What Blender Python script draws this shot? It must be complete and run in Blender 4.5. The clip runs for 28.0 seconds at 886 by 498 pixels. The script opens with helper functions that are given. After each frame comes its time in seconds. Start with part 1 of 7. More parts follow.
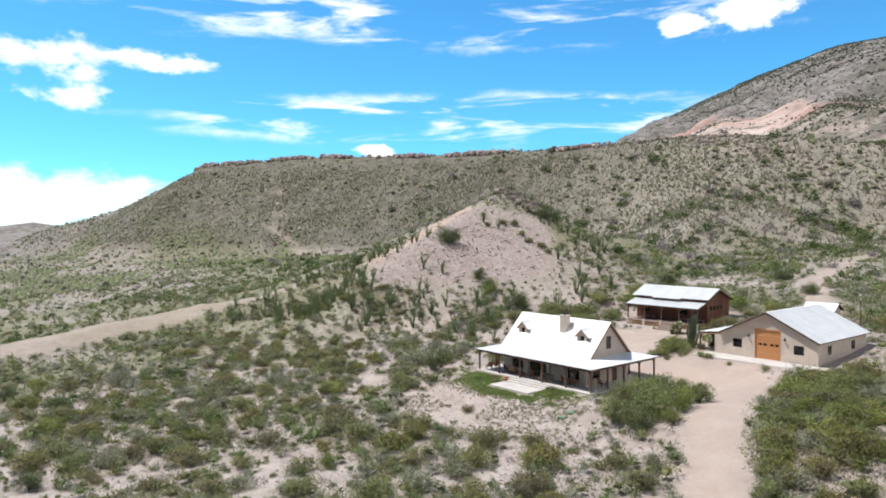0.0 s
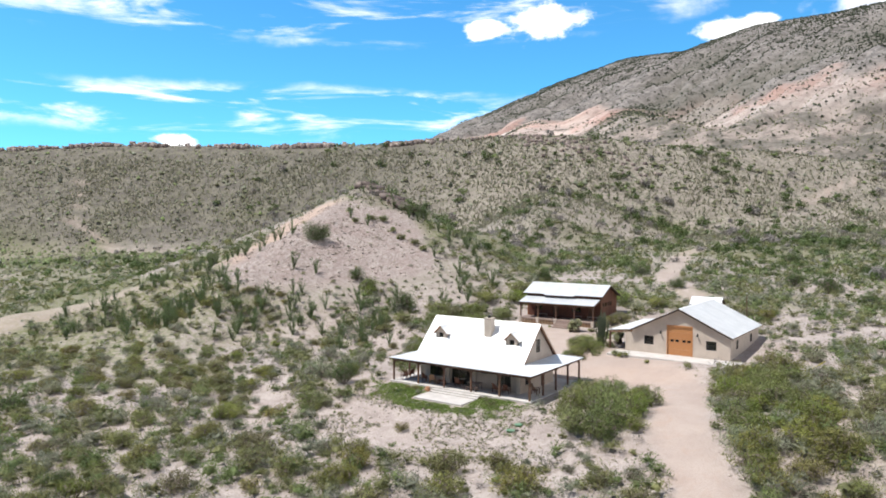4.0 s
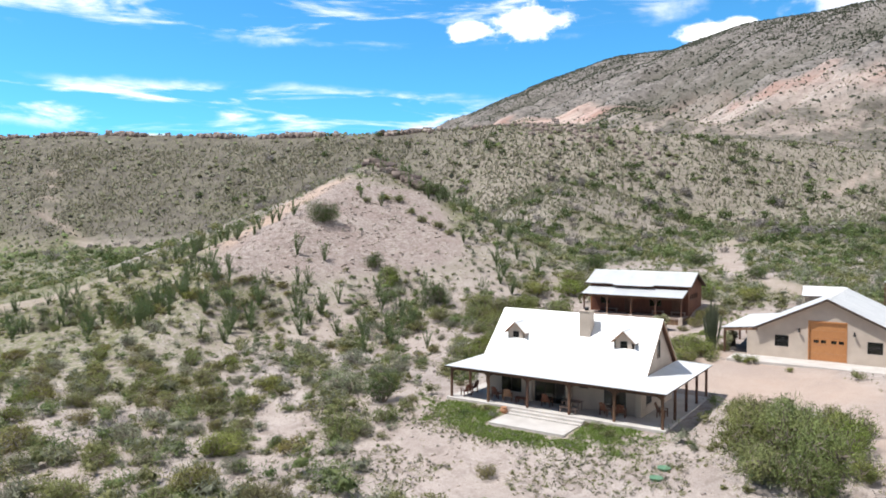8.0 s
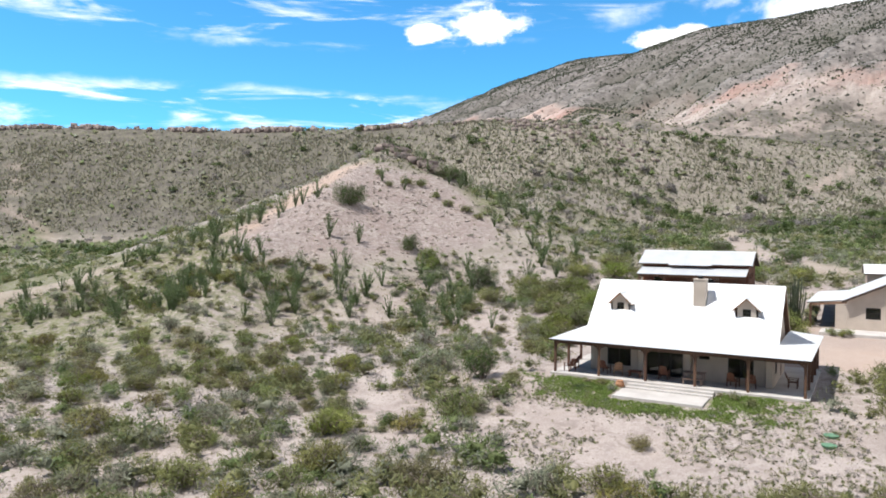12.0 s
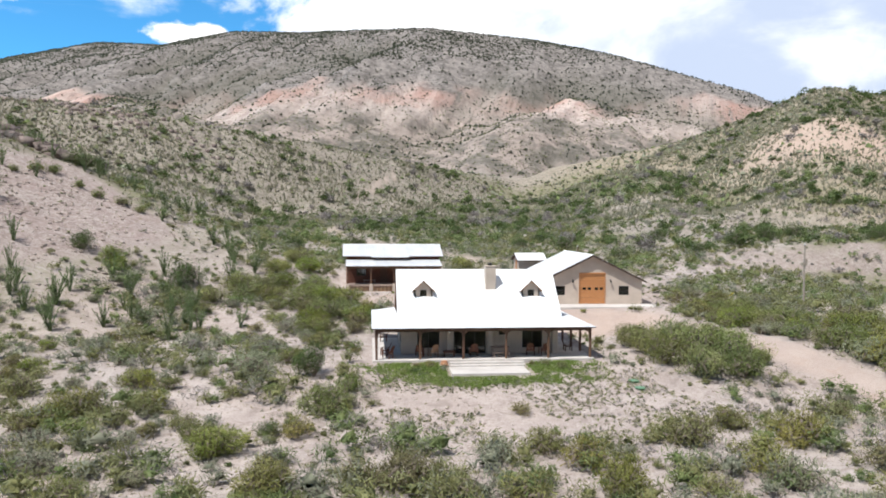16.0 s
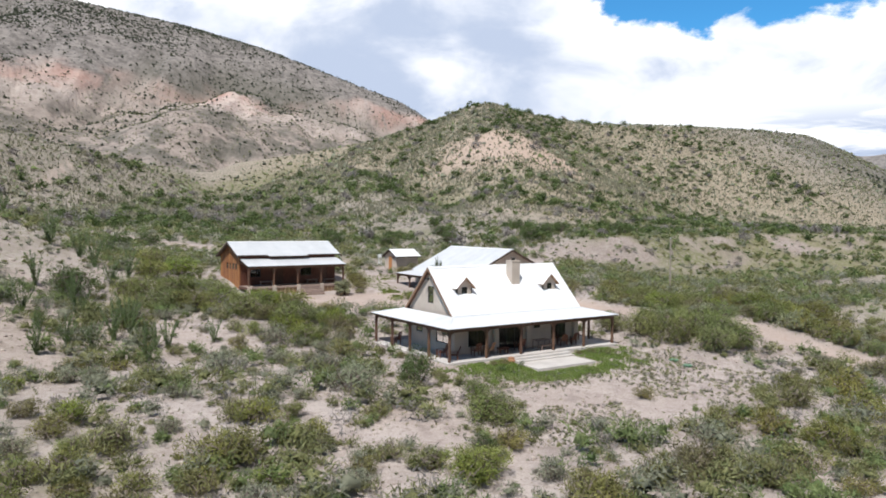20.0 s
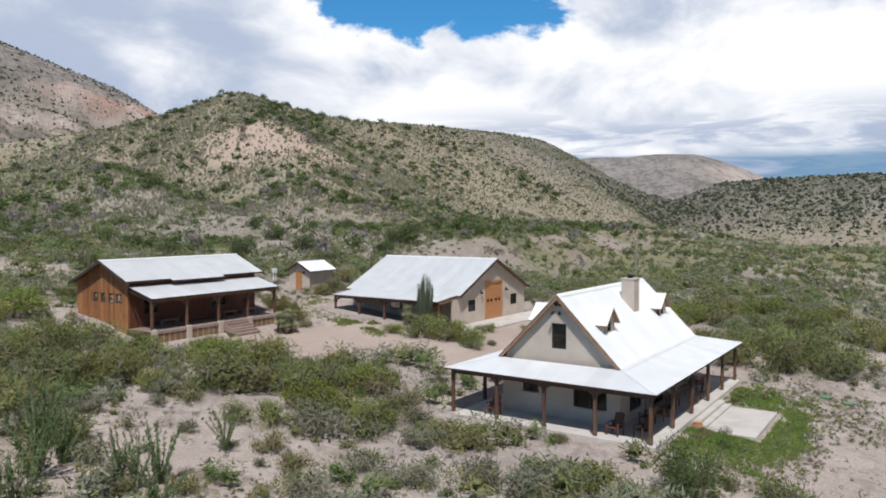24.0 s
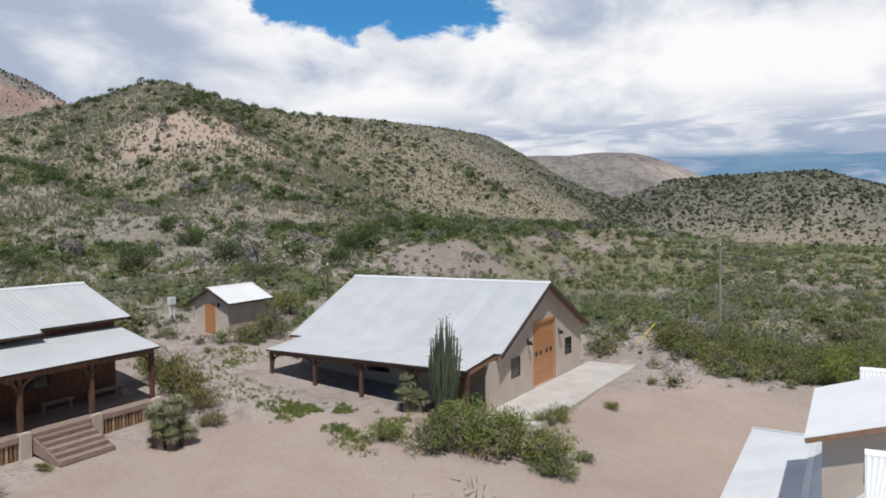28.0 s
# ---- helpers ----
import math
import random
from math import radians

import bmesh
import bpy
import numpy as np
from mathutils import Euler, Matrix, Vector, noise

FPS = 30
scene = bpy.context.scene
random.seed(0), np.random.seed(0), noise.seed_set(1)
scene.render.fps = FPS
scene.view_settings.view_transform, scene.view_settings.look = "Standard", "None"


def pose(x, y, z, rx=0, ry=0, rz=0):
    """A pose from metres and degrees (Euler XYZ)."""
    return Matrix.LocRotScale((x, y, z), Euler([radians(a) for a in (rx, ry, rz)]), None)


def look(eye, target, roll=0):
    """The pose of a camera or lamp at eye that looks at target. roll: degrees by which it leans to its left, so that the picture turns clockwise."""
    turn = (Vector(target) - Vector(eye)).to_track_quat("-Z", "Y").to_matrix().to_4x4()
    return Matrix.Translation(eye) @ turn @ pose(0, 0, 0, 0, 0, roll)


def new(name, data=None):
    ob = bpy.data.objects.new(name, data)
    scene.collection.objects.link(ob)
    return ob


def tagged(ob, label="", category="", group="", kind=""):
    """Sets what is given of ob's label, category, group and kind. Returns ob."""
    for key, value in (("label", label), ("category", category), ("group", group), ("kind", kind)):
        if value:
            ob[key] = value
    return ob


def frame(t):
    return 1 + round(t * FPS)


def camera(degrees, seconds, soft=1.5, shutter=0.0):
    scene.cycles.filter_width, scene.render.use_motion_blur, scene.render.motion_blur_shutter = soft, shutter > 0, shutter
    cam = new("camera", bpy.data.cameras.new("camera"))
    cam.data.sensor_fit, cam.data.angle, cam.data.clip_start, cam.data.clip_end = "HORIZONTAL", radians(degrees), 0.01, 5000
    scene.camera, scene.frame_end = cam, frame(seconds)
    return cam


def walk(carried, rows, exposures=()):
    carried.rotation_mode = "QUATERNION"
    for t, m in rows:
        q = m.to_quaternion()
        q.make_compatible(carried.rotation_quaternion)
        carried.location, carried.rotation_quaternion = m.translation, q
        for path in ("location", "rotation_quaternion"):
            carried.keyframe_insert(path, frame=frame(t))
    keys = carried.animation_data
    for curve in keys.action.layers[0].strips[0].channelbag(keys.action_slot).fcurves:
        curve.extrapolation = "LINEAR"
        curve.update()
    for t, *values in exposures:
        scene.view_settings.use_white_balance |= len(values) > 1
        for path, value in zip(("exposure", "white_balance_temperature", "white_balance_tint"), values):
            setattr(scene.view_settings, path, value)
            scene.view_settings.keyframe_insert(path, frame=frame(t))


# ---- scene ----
cam = camera(63.1, 28.0, 1.8)
PATH = [
    (0, (62.017, -63.63, 17.095), (60.474, -62.36, 17.033), -0.4),
    (0.5, (60.373, -64.798, 17.195), (58.906, -63.441, 17.133), -0.3),
    (1, (58.806, -66.123, 17.279), (57.426, -64.677, 17.214), -0.3),
    (1.5, (57.105, -67.64, 17.399), (55.799, -66.128, 17.333), -0.2),
    (2, (56.084, -68.253, 17.42), (54.806, -66.715, 17.353), -0.2),
    (2.5, (54.615, -69.151, 17.529), (53.361, -67.595, 17.458), -0.2),
    (3, (52.762, -68.988, 17.573), (51.521, -67.421, 17.498), -0.3),
    (3.5, (50.959, -68.179, 17.447), (49.742, -66.593, 17.373), -0.2),
    (4, (48.32, -66.022, 17.298), (47.154, -64.398, 17.22), -0.2),
    (4.5, (44.873, -62.851, 17.109), (43.707, -61.228, 17.029), -0.2),
    (6.5, (35.538, -53.766, 15.958), (34.37, -52.144, 15.881), -0.1),
    (7, (32.433, -53.016, 15.647), (31.265, -51.395, 15.571), -0.1),
    (7.5, (31.477, -52.892, 15.228), (30.308, -51.27, 15.153), -0.1),
    (8, (29.786, -52.949, 13.8), (28.659, -51.298, 13.725), -0.1),
    (8.5, (28.104, -53.251, 12.518), (27.01, -51.579, 12.444), -0.1),
    (9, (27.351, -53.338, 12.033), (26.264, -51.661, 11.958), -0.1),
    (9.5, (26.073, -53.602, 11.254), (25.0, -51.916, 11.18), -0.1),
    (10, (24.621, -53.991, 10.901), (23.549, -52.305, 10.828), -0.2),
    (10.5, (23.954, -54.233, 10.949), (22.882, -52.546, 10.876), -0.2),
    (11, (23.045, -54.559, 10.98), (21.974, -52.872, 10.908), -0.2),
    (11.5, (20.82, -55.26, 10.975), (19.754, -53.569, 10.905), -0.1),
    (12, (18.721, -55.967, 10.989), (17.692, -54.253, 10.92), -0.0),
    (12.5, (16.787, -56.721, 11.004), (15.902, -54.93, 10.934), 0.1),
    (13, (13.918, -57.799, 10.953), (13.324, -55.89, 10.884), 0.1),
    (13.5, (11.557, -58.436, 10.878), (11.074, -56.497, 10.808), 0.3),
    (15.5, (-0.201, -60.954, 10.47), (-0.144, -58.956, 10.402), 0.2),
    (16, (-2.146, -60.806, 10.435), (-1.947, -58.817, 10.366), 0.3),
    (16.5, (-6.697, -60.725, 10.347), (-6.33, -58.76, 10.279), 0.4),
    (17, (-10.636, -59.97, 10.245), (-10.229, -58.013, 10.178), 0.5),
    (17.5, (-12.809, -59.511, 10.199), (-12.347, -57.567, 10.132), 0.5),
    (18, (-18.022, -57.719, 10.118), (-17.317, -55.849, 10.051), 0.6),
    (18.5, (-23.329, -54.901, 10.038), (-22.424, -53.119, 9.97), 0.6),
    (19, (-25.888, -52.913, 9.976), (-24.93, -51.159, 9.908), 0.6),
    (19.5, (-29.336, -50.16, 9.989), (-28.3, -48.45, 9.92), 0.5),
    (20, (-31.022, -48.317, 9.995), (-29.908, -46.658, 9.926), 0.5),
    (20.5, (-32.634, -46.305, 9.906), (-31.404, -44.729, 9.836), 0.5),
    (21, (-36.475, -37.724, 9.786), (-35.134, -36.242, 9.718), 0.3),
    (21.5, (-37.043, -35.696, 9.753), (-35.701, -34.215, 9.686), 0.3),
    (23.5, (-36.966, -20.897, 10.499), (-35.506, -19.532, 10.425), -0.2),
    (24, (-34.497, -16.41, 10.309), (-32.848, -15.28, 10.239), -0.2),
    (24.5, (-33.858, -14.585, 10.382), (-32.101, -13.632, 10.312), -0.3),
    (25, (-32.585, -12.793, 10.425), (-30.827, -11.842, 10.354), -0.3),
    (25.5, (-28.241, -8.334, 10.363), (-26.487, -7.375, 10.292), -0.5),
    (26, (-26.611, -6.867, 10.365), (-24.857, -5.907, 10.293), -0.5),
    (26.5, (-24.879, -5.406, 10.392), (-23.125, -4.448, 10.318), -0.5),
    (27, (-19.022, -1.078, 10.401), (-17.276, -0.105, 10.326), -0.5),
    (27.5, (-16.753, 0.59, 10.344), (-15.009, 1.567, 10.272), -0.4),
    (28, (-14.015, 2.57, 10.349), (-12.275, 3.554, 10.277), -0.6),
]
walk(cam, [(t, look(eye, target, roll)) for t, eye, target, roll in PATH], [(0, 0.03), (4, 0.14), (13.5, 0.14), (15.5, 0.12), (20, -0.12), (23.5, -0.37), (28, -0.58)])

# ---- light ----
world = bpy.data.worlds.new("sky")
scene.world = world
world.use_nodes = True
SUN_FROM = Vector((-0.45, -0.30, 1.0)).normalized()


def wire(tree):
    nodes, links = tree.nodes, tree.links

    def math_node(op, a, b=None, c=None):
        node = nodes.new("ShaderNodeMath")
        node.operation = op
        for n, v in enumerate((a, b, c)):
            if v is None:
                continue
            if isinstance(v, (int, float)):
                node.inputs[n].default_value = v
            else:
                links.new(v, node.inputs[n])
        return node.outputs[0]

    def mix(fac, a, b):
        node = nodes.new("ShaderNodeMix")
        node.data_type = "RGBA"
        for sock, v in ((node.inputs[0], fac), (node.inputs[6], a), (node.inputs[7], b)):
            if isinstance(v, (int, float)):
                sock.default_value = v
            elif isinstance(v, tuple):
                sock.default_value = (*v, 1) if len(v) == 3 else v
            else:
                links.new(v, sock)
        return node.outputs[2]

    def ramp(v, lo, hi):
        node = nodes.new("ShaderNodeMapRange")
        node.interpolation_type = "SMOOTHSTEP"
        links.new(v, node.inputs[0])
        node.inputs[1].default_value, node.inputs[2].default_value = lo, hi
        return node.outputs[0]

    def noise_tex(vec, scale, detail=4, rough=0.55, distortion=0.0):
        node = nodes.new("ShaderNodeTexNoise")
        node.inputs["Scale"].default_value, node.inputs["Detail"].default_value = scale, detail
        node.inputs["Roughness"].default_value, node.inputs["Distortion"].default_value = rough, distortion
        if vec is not None:
            links.new(vec, node.inputs["Vector"])
        return node.outputs["Fac"]

    return nodes, links, math_node, mix, ramp, noise_tex


def build_sky():
    nodes, links, mth, mix, ramp, ntex = wire(world.node_tree)
    nodes.clear()
    out, back = nodes.new("ShaderNodeOutputWorld"), nodes.new("ShaderNodeBackground")
    sky = nodes.new("ShaderNodeTexSky")
    sky.sky_type, sky.sun_disc = "NISHITA", False
    sky.sun_elevation = math.asin(SUN_FROM.z)
    sky.sun_rotation = math.atan2(SUN_FROM.x, SUN_FROM.y)
    sky.air_density, sky.dust_density, sky.ozone_density, sky.altitude = 1.0, 0.4, 2.2, 1400
    coord = nodes.new("ShaderNodeTexCoord")
    split = nodes.new("ShaderNodeSeparateXYZ")
    links.new(coord.outputs["Generated"], split.inputs[0])
    x, y, z = split.outputs
    # bearing from north to the east, and height over the horizon, in degrees
    bear = mth("MULTIPLY", mth("ARCTAN2", x, y), 57.2958)
    high = mth("MULTIPLY", mth("ARCSINE", z), 57.2958)
    flat = nodes.new("ShaderNodeCombineXYZ")
    links.new(bear, flat.inputs[0])
    links.new(mth("MULTIPLY", high, 1.7), flat.inputs[1])
    long_way = nodes.new("ShaderNodeCombineXYZ")
    links.new(mth("MULTIPLY", bear, 0.22), long_way.inputs[0])
    links.new(mth("MULTIPLY", high, 1.5), long_way.inputs[1])
    puffs = mth("SUBTRACT", ntex(flat.outputs[0], 0.32, 7, 0.6), 0.5)
    billows = mth("SUBTRACT", ntex(flat.outputs[0], 0.085, 8, 0.58, 0.4), 0.5)
    strands = ntex(long_way.outputs[0], 0.42, 6, 0.6, 0.5)

    def patch(b0, h0, wide, tall, ragged=2.4, grain=puffs, lo=1.15, hi=0.55):
        db, dh = mth("DIVIDE", mth("SUBTRACT", bear, b0), wide), mth("DIVIDE", mth("SUBTRACT", high, h0), tall)
        d = mth("SQRT", mth("ADD", mth("MULTIPLY", db, db), mth("MULTIPLY", dh, dh)))
        return ramp(mth("ADD", d, mth("MULTIPLY", grain, ragged)), lo, hi)

    # the bank of thunderheads in the east, with a blue gap
    bank = ramp(mth("ADD", bear, mth("MULTIPLY", billows, 26.0)), -10.0, -5.0)
    soft = mth("ADD", mth("MULTIPLY", billows, 0.75), mth("MULTIPLY", puffs, 0.4))
    bank = mth("MULTIPLY", bank, mth("SUBTRACT", 1.0, patch(57.0, 19.8, 13.0, 5.8, 1.7, soft, 1.02, 0.84)))
    # the bank ends in the south and below the zenith
    bank = mth("MULTIPLY", bank, mth("MULTIPLY", ramp(mth("ADD", high, mth("MULTIPLY", billows, 16.0)), 42.0, 34.0), ramp(mth("ADD", bear, mth("MULTIPLY", billows, 20.0)), 140.0, 128.0)))
    cloud = bank
    for row in HEAPS:
        cloud = mth("MAXIMUM", cloud, patch(*[puffs if v == "puffs" else v for v in row]))
    veil = mth("MULTIPLY", ramp(strands, 0.47, 0.66), mth("MAXIMUM", patch(-50.0, 8.3, 24.0, 2.1, 0.6), mth("MULTIPLY", patch(-48.0, 16.5, 34.0, 3.0, 0.8), 0.9)))
    cloud = mth("MAXIMUM", cloud, mth("MULTIPLY", veil, 0.92))
    curls = mth("ADD", mth("MULTIPLY", billows, 0.7), mth("MULTIPLY", mth("SUBTRACT", ntex(flat.outputs[0], 0.12, 5, 0.55, 0.3), 0.5), 0.6))
    deep = patch(31.0, 11.5, 16.0, 9.0, 1.8, billows, 1.3, 0.3)
    shade = mth("MULTIPLY", ramp(mth("ADD", curls, mth("MULTIPLY", deep, 0.22)), -0.10, 0.26), 0.95)
    low = mth("MULTIPLY", ramp(high, 10.5, 6.0), ramp(bear, 44.0, 62.0))
    shade = mth("MULTIPLY", mth("MAXIMUM", shade, mth("MULTIPLY", low, ramp(strands, 0.34, 0.58))), bank)
    white = mix(mth("MULTIPLY", shade, 0.9), (17.0, 17.0, 17.2), (5.6, 7.0, 9.8))
    rain = mth("MULTIPLY", mth("MULTIPLY", ramp(high, 5.6, 4.4), ramp(bear, 70.0, 79.0)), ramp(strands, 0.66, 0.5))
    white = mix(mth("MULTIPLY", rain, 0.85), white, (1.9, 4.4, 7.4))
    tint = nodes.new("ShaderNodeMix")
    tint.data_type, tint.blend_type = "RGBA", "MULTIPLY"
    tint.inputs[0].default_value = 1.0
    links.new(sky.outputs[0], tint.inputs[6])
    # deep blue low down, darker towards the zenith,
    # dimmed and greyed in the unseen south to keep the porches dark
    pale = mth("MAXIMUM", ramp(high, 26.0, 56.0), ramp(mth("ABSOLUTE", bear), 98.0, 130.0))
    links.new(mix(pale, (0.68, 1.80, 2.28), (0.62, 0.64, 0.66)), tint.inputs[7])
    links.new(mix(cloud, tint.outputs[2], white), back.inputs[0])
    back.inputs[1].default_value = 0.085
    links.new(back.outputs[0], out.inputs[0])


# Single clouds: bearing, height over the horizon, width, depth in degrees.
HEAPS = [(-27.8, 15.1, 3.0, 1.4, 3.0), (-31.8, 14.6, 1.9, 0.7, 3.2), (-14.2, 13.7, 2.2, 1.0), (-12.6, 13.9, 1.6, 0.7), (-79.0, 11.9, 3.4, 1.0, 4.6, "puffs", 1.5, 0.2), (-73.0, 12.1, 4.2, 0.6, 4.0, "puffs", 1.4, 0.3), (-78.0, 9.4, 2.2, 0.6, 4.4, "puffs", 1.4, 0.3), (-82.0, 2.0, 10.0, 2.0, 2.4, "puffs", 1.4, 0.4), (-56.0, 5.9, 1.6, 0.5)]
build_sky()
sun = new("sun", bpy.data.lights.new("sun", "SUN"))
sun.data.energy, sun.data.angle, sun.data.color = 4.9, radians(0.6), (1.0, 0.985, 0.955)
sun.matrix_world = look(SUN_FROM * 100, (0, 0, 0))


# ---- materials ----
def paint(name, dark, light, scale=1.5, rough=0.8, metal=0.0, bump=0.25, grain=40.0, vary=0.0, island=0.0, stretch=None, spec=0.5):
    """A material of two tones, mottled at a large and a fine scale, with fine relief."""
    m = bpy.data.materials.new(name)
    m.use_nodes = True
    nodes, links, mth, mix, ramp, ntex = wire(m.node_tree)
    shader = nodes["Principled BSDF"]
    coord = nodes.new("ShaderNodeTexCoord").outputs["Object"]
    if stretch:
        mapping = nodes.new("ShaderNodeMapping")
        mapping.inputs["Scale"].default_value = stretch
        links.new(coord, mapping.inputs[0])
        coord = mapping.outputs[0]
    big, fine = ntex(coord, scale, 5), ntex(coord, grain, 3)
    col = mix(ramp(mth("ADD", mth("MULTIPLY", big, 0.75), mth("MULTIPLY", fine, 0.25)), 0.32, 0.68), dark, light)
    if vary or island:
        hue = nodes.new("ShaderNodeHueSaturation")
        links.new(col, hue.inputs["Color"])
        source = nodes.new("ShaderNodeNewGeometry").outputs["Random Per Island"] if island else nodes.new("ShaderNodeObjectInfo").outputs["Random"]
        amount = island or vary
        links.new(mth("ADD", mth("MULTIPLY", source, 2 * amount), 1 - amount), hue.inputs["Value"])
        links.new(mth("ADD", mth("MULTIPLY", source, 0.06 * amount), 0.5 - 0.03 * amount), hue.inputs["Hue"])
        col = hue.outputs[0]
    links.new(col, shader.inputs["Base Color"])
    links.new(mth("ADD", mth("MULTIPLY", fine, 0.2), rough - 0.1), shader.inputs["Roughness"])
    shader.inputs["Metallic"].default_value = metal
    shader.inputs["Specular IOR Level"].default_value = spec
    if bump:
        node = nodes.new("ShaderNodeBump")
        node.inputs["Strength"].default_value, node.inputs["Distance"].default_value = bump, 0.02
        links.new(fine, node.inputs["Height"])
        links.new(node.outputs[0], shader.inputs["Normal"])
    return m


def leaf_paint(name, dark, light, island=0.3, vary=0.0, shine=0.3):
    m = paint(name, dark, light, 0.8, 0.62, 0, 0, 6.0, vary, island, None, shine)
    shader = m.node_tree.nodes["Principled BSDF"]
    # light passes through thin leaves
    nodes, links = m.node_tree.nodes, m.node_tree.links
    through_leaf, both = nodes.new("ShaderNodeBsdfTranslucent"), nodes.new("ShaderNodeMixShader")
    links.new(shader.inputs["Base Color"].links[0].from_socket, through_leaf.inputs[0])
    both.inputs[0].default_value = 0.32
    links.new(shader.outputs[0], both.inputs[1])
    links.new(through_leaf.outputs[0], both.inputs[2])
    links.new(both.outputs[0], nodes["Material Output"].inputs[0])
    return m


STUCCO = paint("stucco", (0.53, 0.438, 0.362), (0.63, 0.53, 0.445), 0.9, 0.92, 0, 0.35, 55)
METAL = paint("white_metal", (0.84, 0.84, 0.84), (0.90, 0.90, 0.895), 0.7, 0.42, 0.02, 0.05, 18, 0.03)
GALVANISED = paint("galvanised_metal", (0.74, 0.75, 0.76), (0.81, 0.815, 0.82), 0.9, 0.42, 0.15, 0.05, 18, 0.04)
DULLMETAL = paint("dull_zinc_metal", (0.60, 0.61, 0.62), (0.68, 0.685, 0.69), 0.9, 0.45, 0.1, 0.05, 18, 0.04)
TIMBER = paint("brown_timber", (0.095, 0.047, 0.030), (0.20, 0.105, 0.065), 2.0, 0.75, 0, 0.4, 30, 0.2, 0, (6, 6, 0.8))
RAKE = paint("cedar_trim", (0.26, 0.14, 0.08), (0.40, 0.235, 0.14), 2.0, 0.7, 0, 0.3, 30, 0.1, 0, (4, 4, 4))
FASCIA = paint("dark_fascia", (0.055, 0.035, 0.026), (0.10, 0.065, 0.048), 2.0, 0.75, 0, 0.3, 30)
ORANGE = paint("varnished_door", (0.47, 0.20, 0.075), (0.58, 0.27, 0.105), 3.0, 0.45, 0, 0.15, 30, 0.05, 0, (8, 8, 1))
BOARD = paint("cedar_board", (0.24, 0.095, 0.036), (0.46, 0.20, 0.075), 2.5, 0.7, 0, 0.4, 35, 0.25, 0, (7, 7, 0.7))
# red-brown boards darkened for shade on unlit bunkhouse walls; also porch furniture
SHADED_REDWOOD = paint("shaded_redwood_board", (0.120, 0.044, 0.024), (0.208, 0.080, 0.044), 2.5, 0.7, 0, 0.4, 35, 0.2, 0, (7, 7, 0.7))
GREYWOOD = paint("weathered_wood", (0.25, 0.175, 0.145), (0.38, 0.285, 0.24), 2.5, 0.85, 0, 0.4, 30, 0.2, 0, (2, 8, 8))
CONCRETE = paint("pale_concrete", (0.52, 0.475, 0.44), (0.64, 0.595, 0.555), 0.8, 0.9, 0, 0.2, 30)
DARKTRIM = paint("bronze_trim", (0.035, 0.03, 0.028), (0.06, 0.05, 0.045), 4, 0.5, 0.2, 0.05, 20)
ROOM = paint("dim_interior", (0.10, 0.085, 0.07), (0.14, 0.12, 0.10), 1, 0.9, 0, 0, 10)
CLAY = paint("terracotta", (0.42, 0.20, 0.10), (0.52, 0.27, 0.15), 5, 0.85, 0, 0.2, 40)
IRON = paint("black_iron", (0.02, 0.02, 0.02), (0.04, 0.04, 0.04), 6, 0.5, 0.6, 0.1, 40)
PALEWOOD = paint("grey_pole", (0.30, 0.25, 0.20), (0.42, 0.36, 0.30), 2, 0.85, 0, 0.4, 25, 0, 0, (6, 6, 0.5))
PALEBOARD = paint("golden_slats", (0.42, 0.30, 0.17), (0.58, 0.44, 0.27), 2.5, 0.75, 0, 0.3, 30, 0.15, 0, (6, 6, 0.8))
YELLOW = paint("yellow_plastic", (0.62, 0.50, 0.06), (0.72, 0.60, 0.10), 6, 0.5, 0, 0, 20)
WHITEPAINT = paint("white_paint", (0.72, 0.72, 0.70), (0.80, 0.80, 0.78), 5, 0.6, 0, 0.05, 30)
LIDGREEN = paint("green_plastic", (0.10, 0.22, 0.13), (0.16, 0.30, 0.18), 4, 0.6, 0, 0.05, 30)
ROCK = paint("cap_rock", (0.165, 0.125, 0.112), (0.40, 0.325, 0.29), 0.30, 0.95, 0, 0.6, 3, 0, 0.32)
STONE = paint("pale_stone", (0.36, 0.29, 0.25), (0.52, 0.44, 0.39), 1.0, 0.95, 0, 0.4, 10, 0, 0.22)
CANE = paint("green_grey_cane", (0.163, 0.175, 0.106), (0.275, 0.288, 0.188), 5, 0.85, 0, 0.2, 30)
BARK = paint("grey_bark", (0.13, 0.10, 0.08), (0.24, 0.19, 0.155), 5, 0.9, 0, 0.3, 30)
CREOSOTE = leaf_paint("olive_leaves", (0.141, 0.152, 0.064), (0.314, 0.310, 0.134), 0.22)
MESQUITE = leaf_paint("fresh_green_leaves", (0.116, 0.164, 0.060), (0.260, 0.308, 0.119), 0.22)
JUNIPER = leaf_paint("deep_green_leaves", (0.069, 0.106, 0.034), (0.136, 0.178, 0.057), 0.35)
SAGE = leaf_paint("grey_green_leaves", (0.184, 0.197, 0.132), (0.347, 0.349, 0.250), 0.2)
OCOTILLO = leaf_paint("wand_leaves", (0.112, 0.172, 0.062), (0.212, 0.282, 0.112), 0.24)
HILL_STRAW = leaf_paint("pale_bunch_grass", (0.241, 0.230, 0.159), (0.431, 0.409, 0.300), 0.28)
HILL_OLIVE = leaf_paint("hill_shrub_leaves", (0.110, 0.117, 0.059), (0.226, 0.226, 0.123), 0.28)
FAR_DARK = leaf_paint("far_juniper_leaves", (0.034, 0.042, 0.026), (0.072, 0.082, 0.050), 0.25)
YUCCA = leaf_paint("yucca_blades", (0.46, 0.46, 0.30), (0.62, 0.61, 0.43), 0.25)
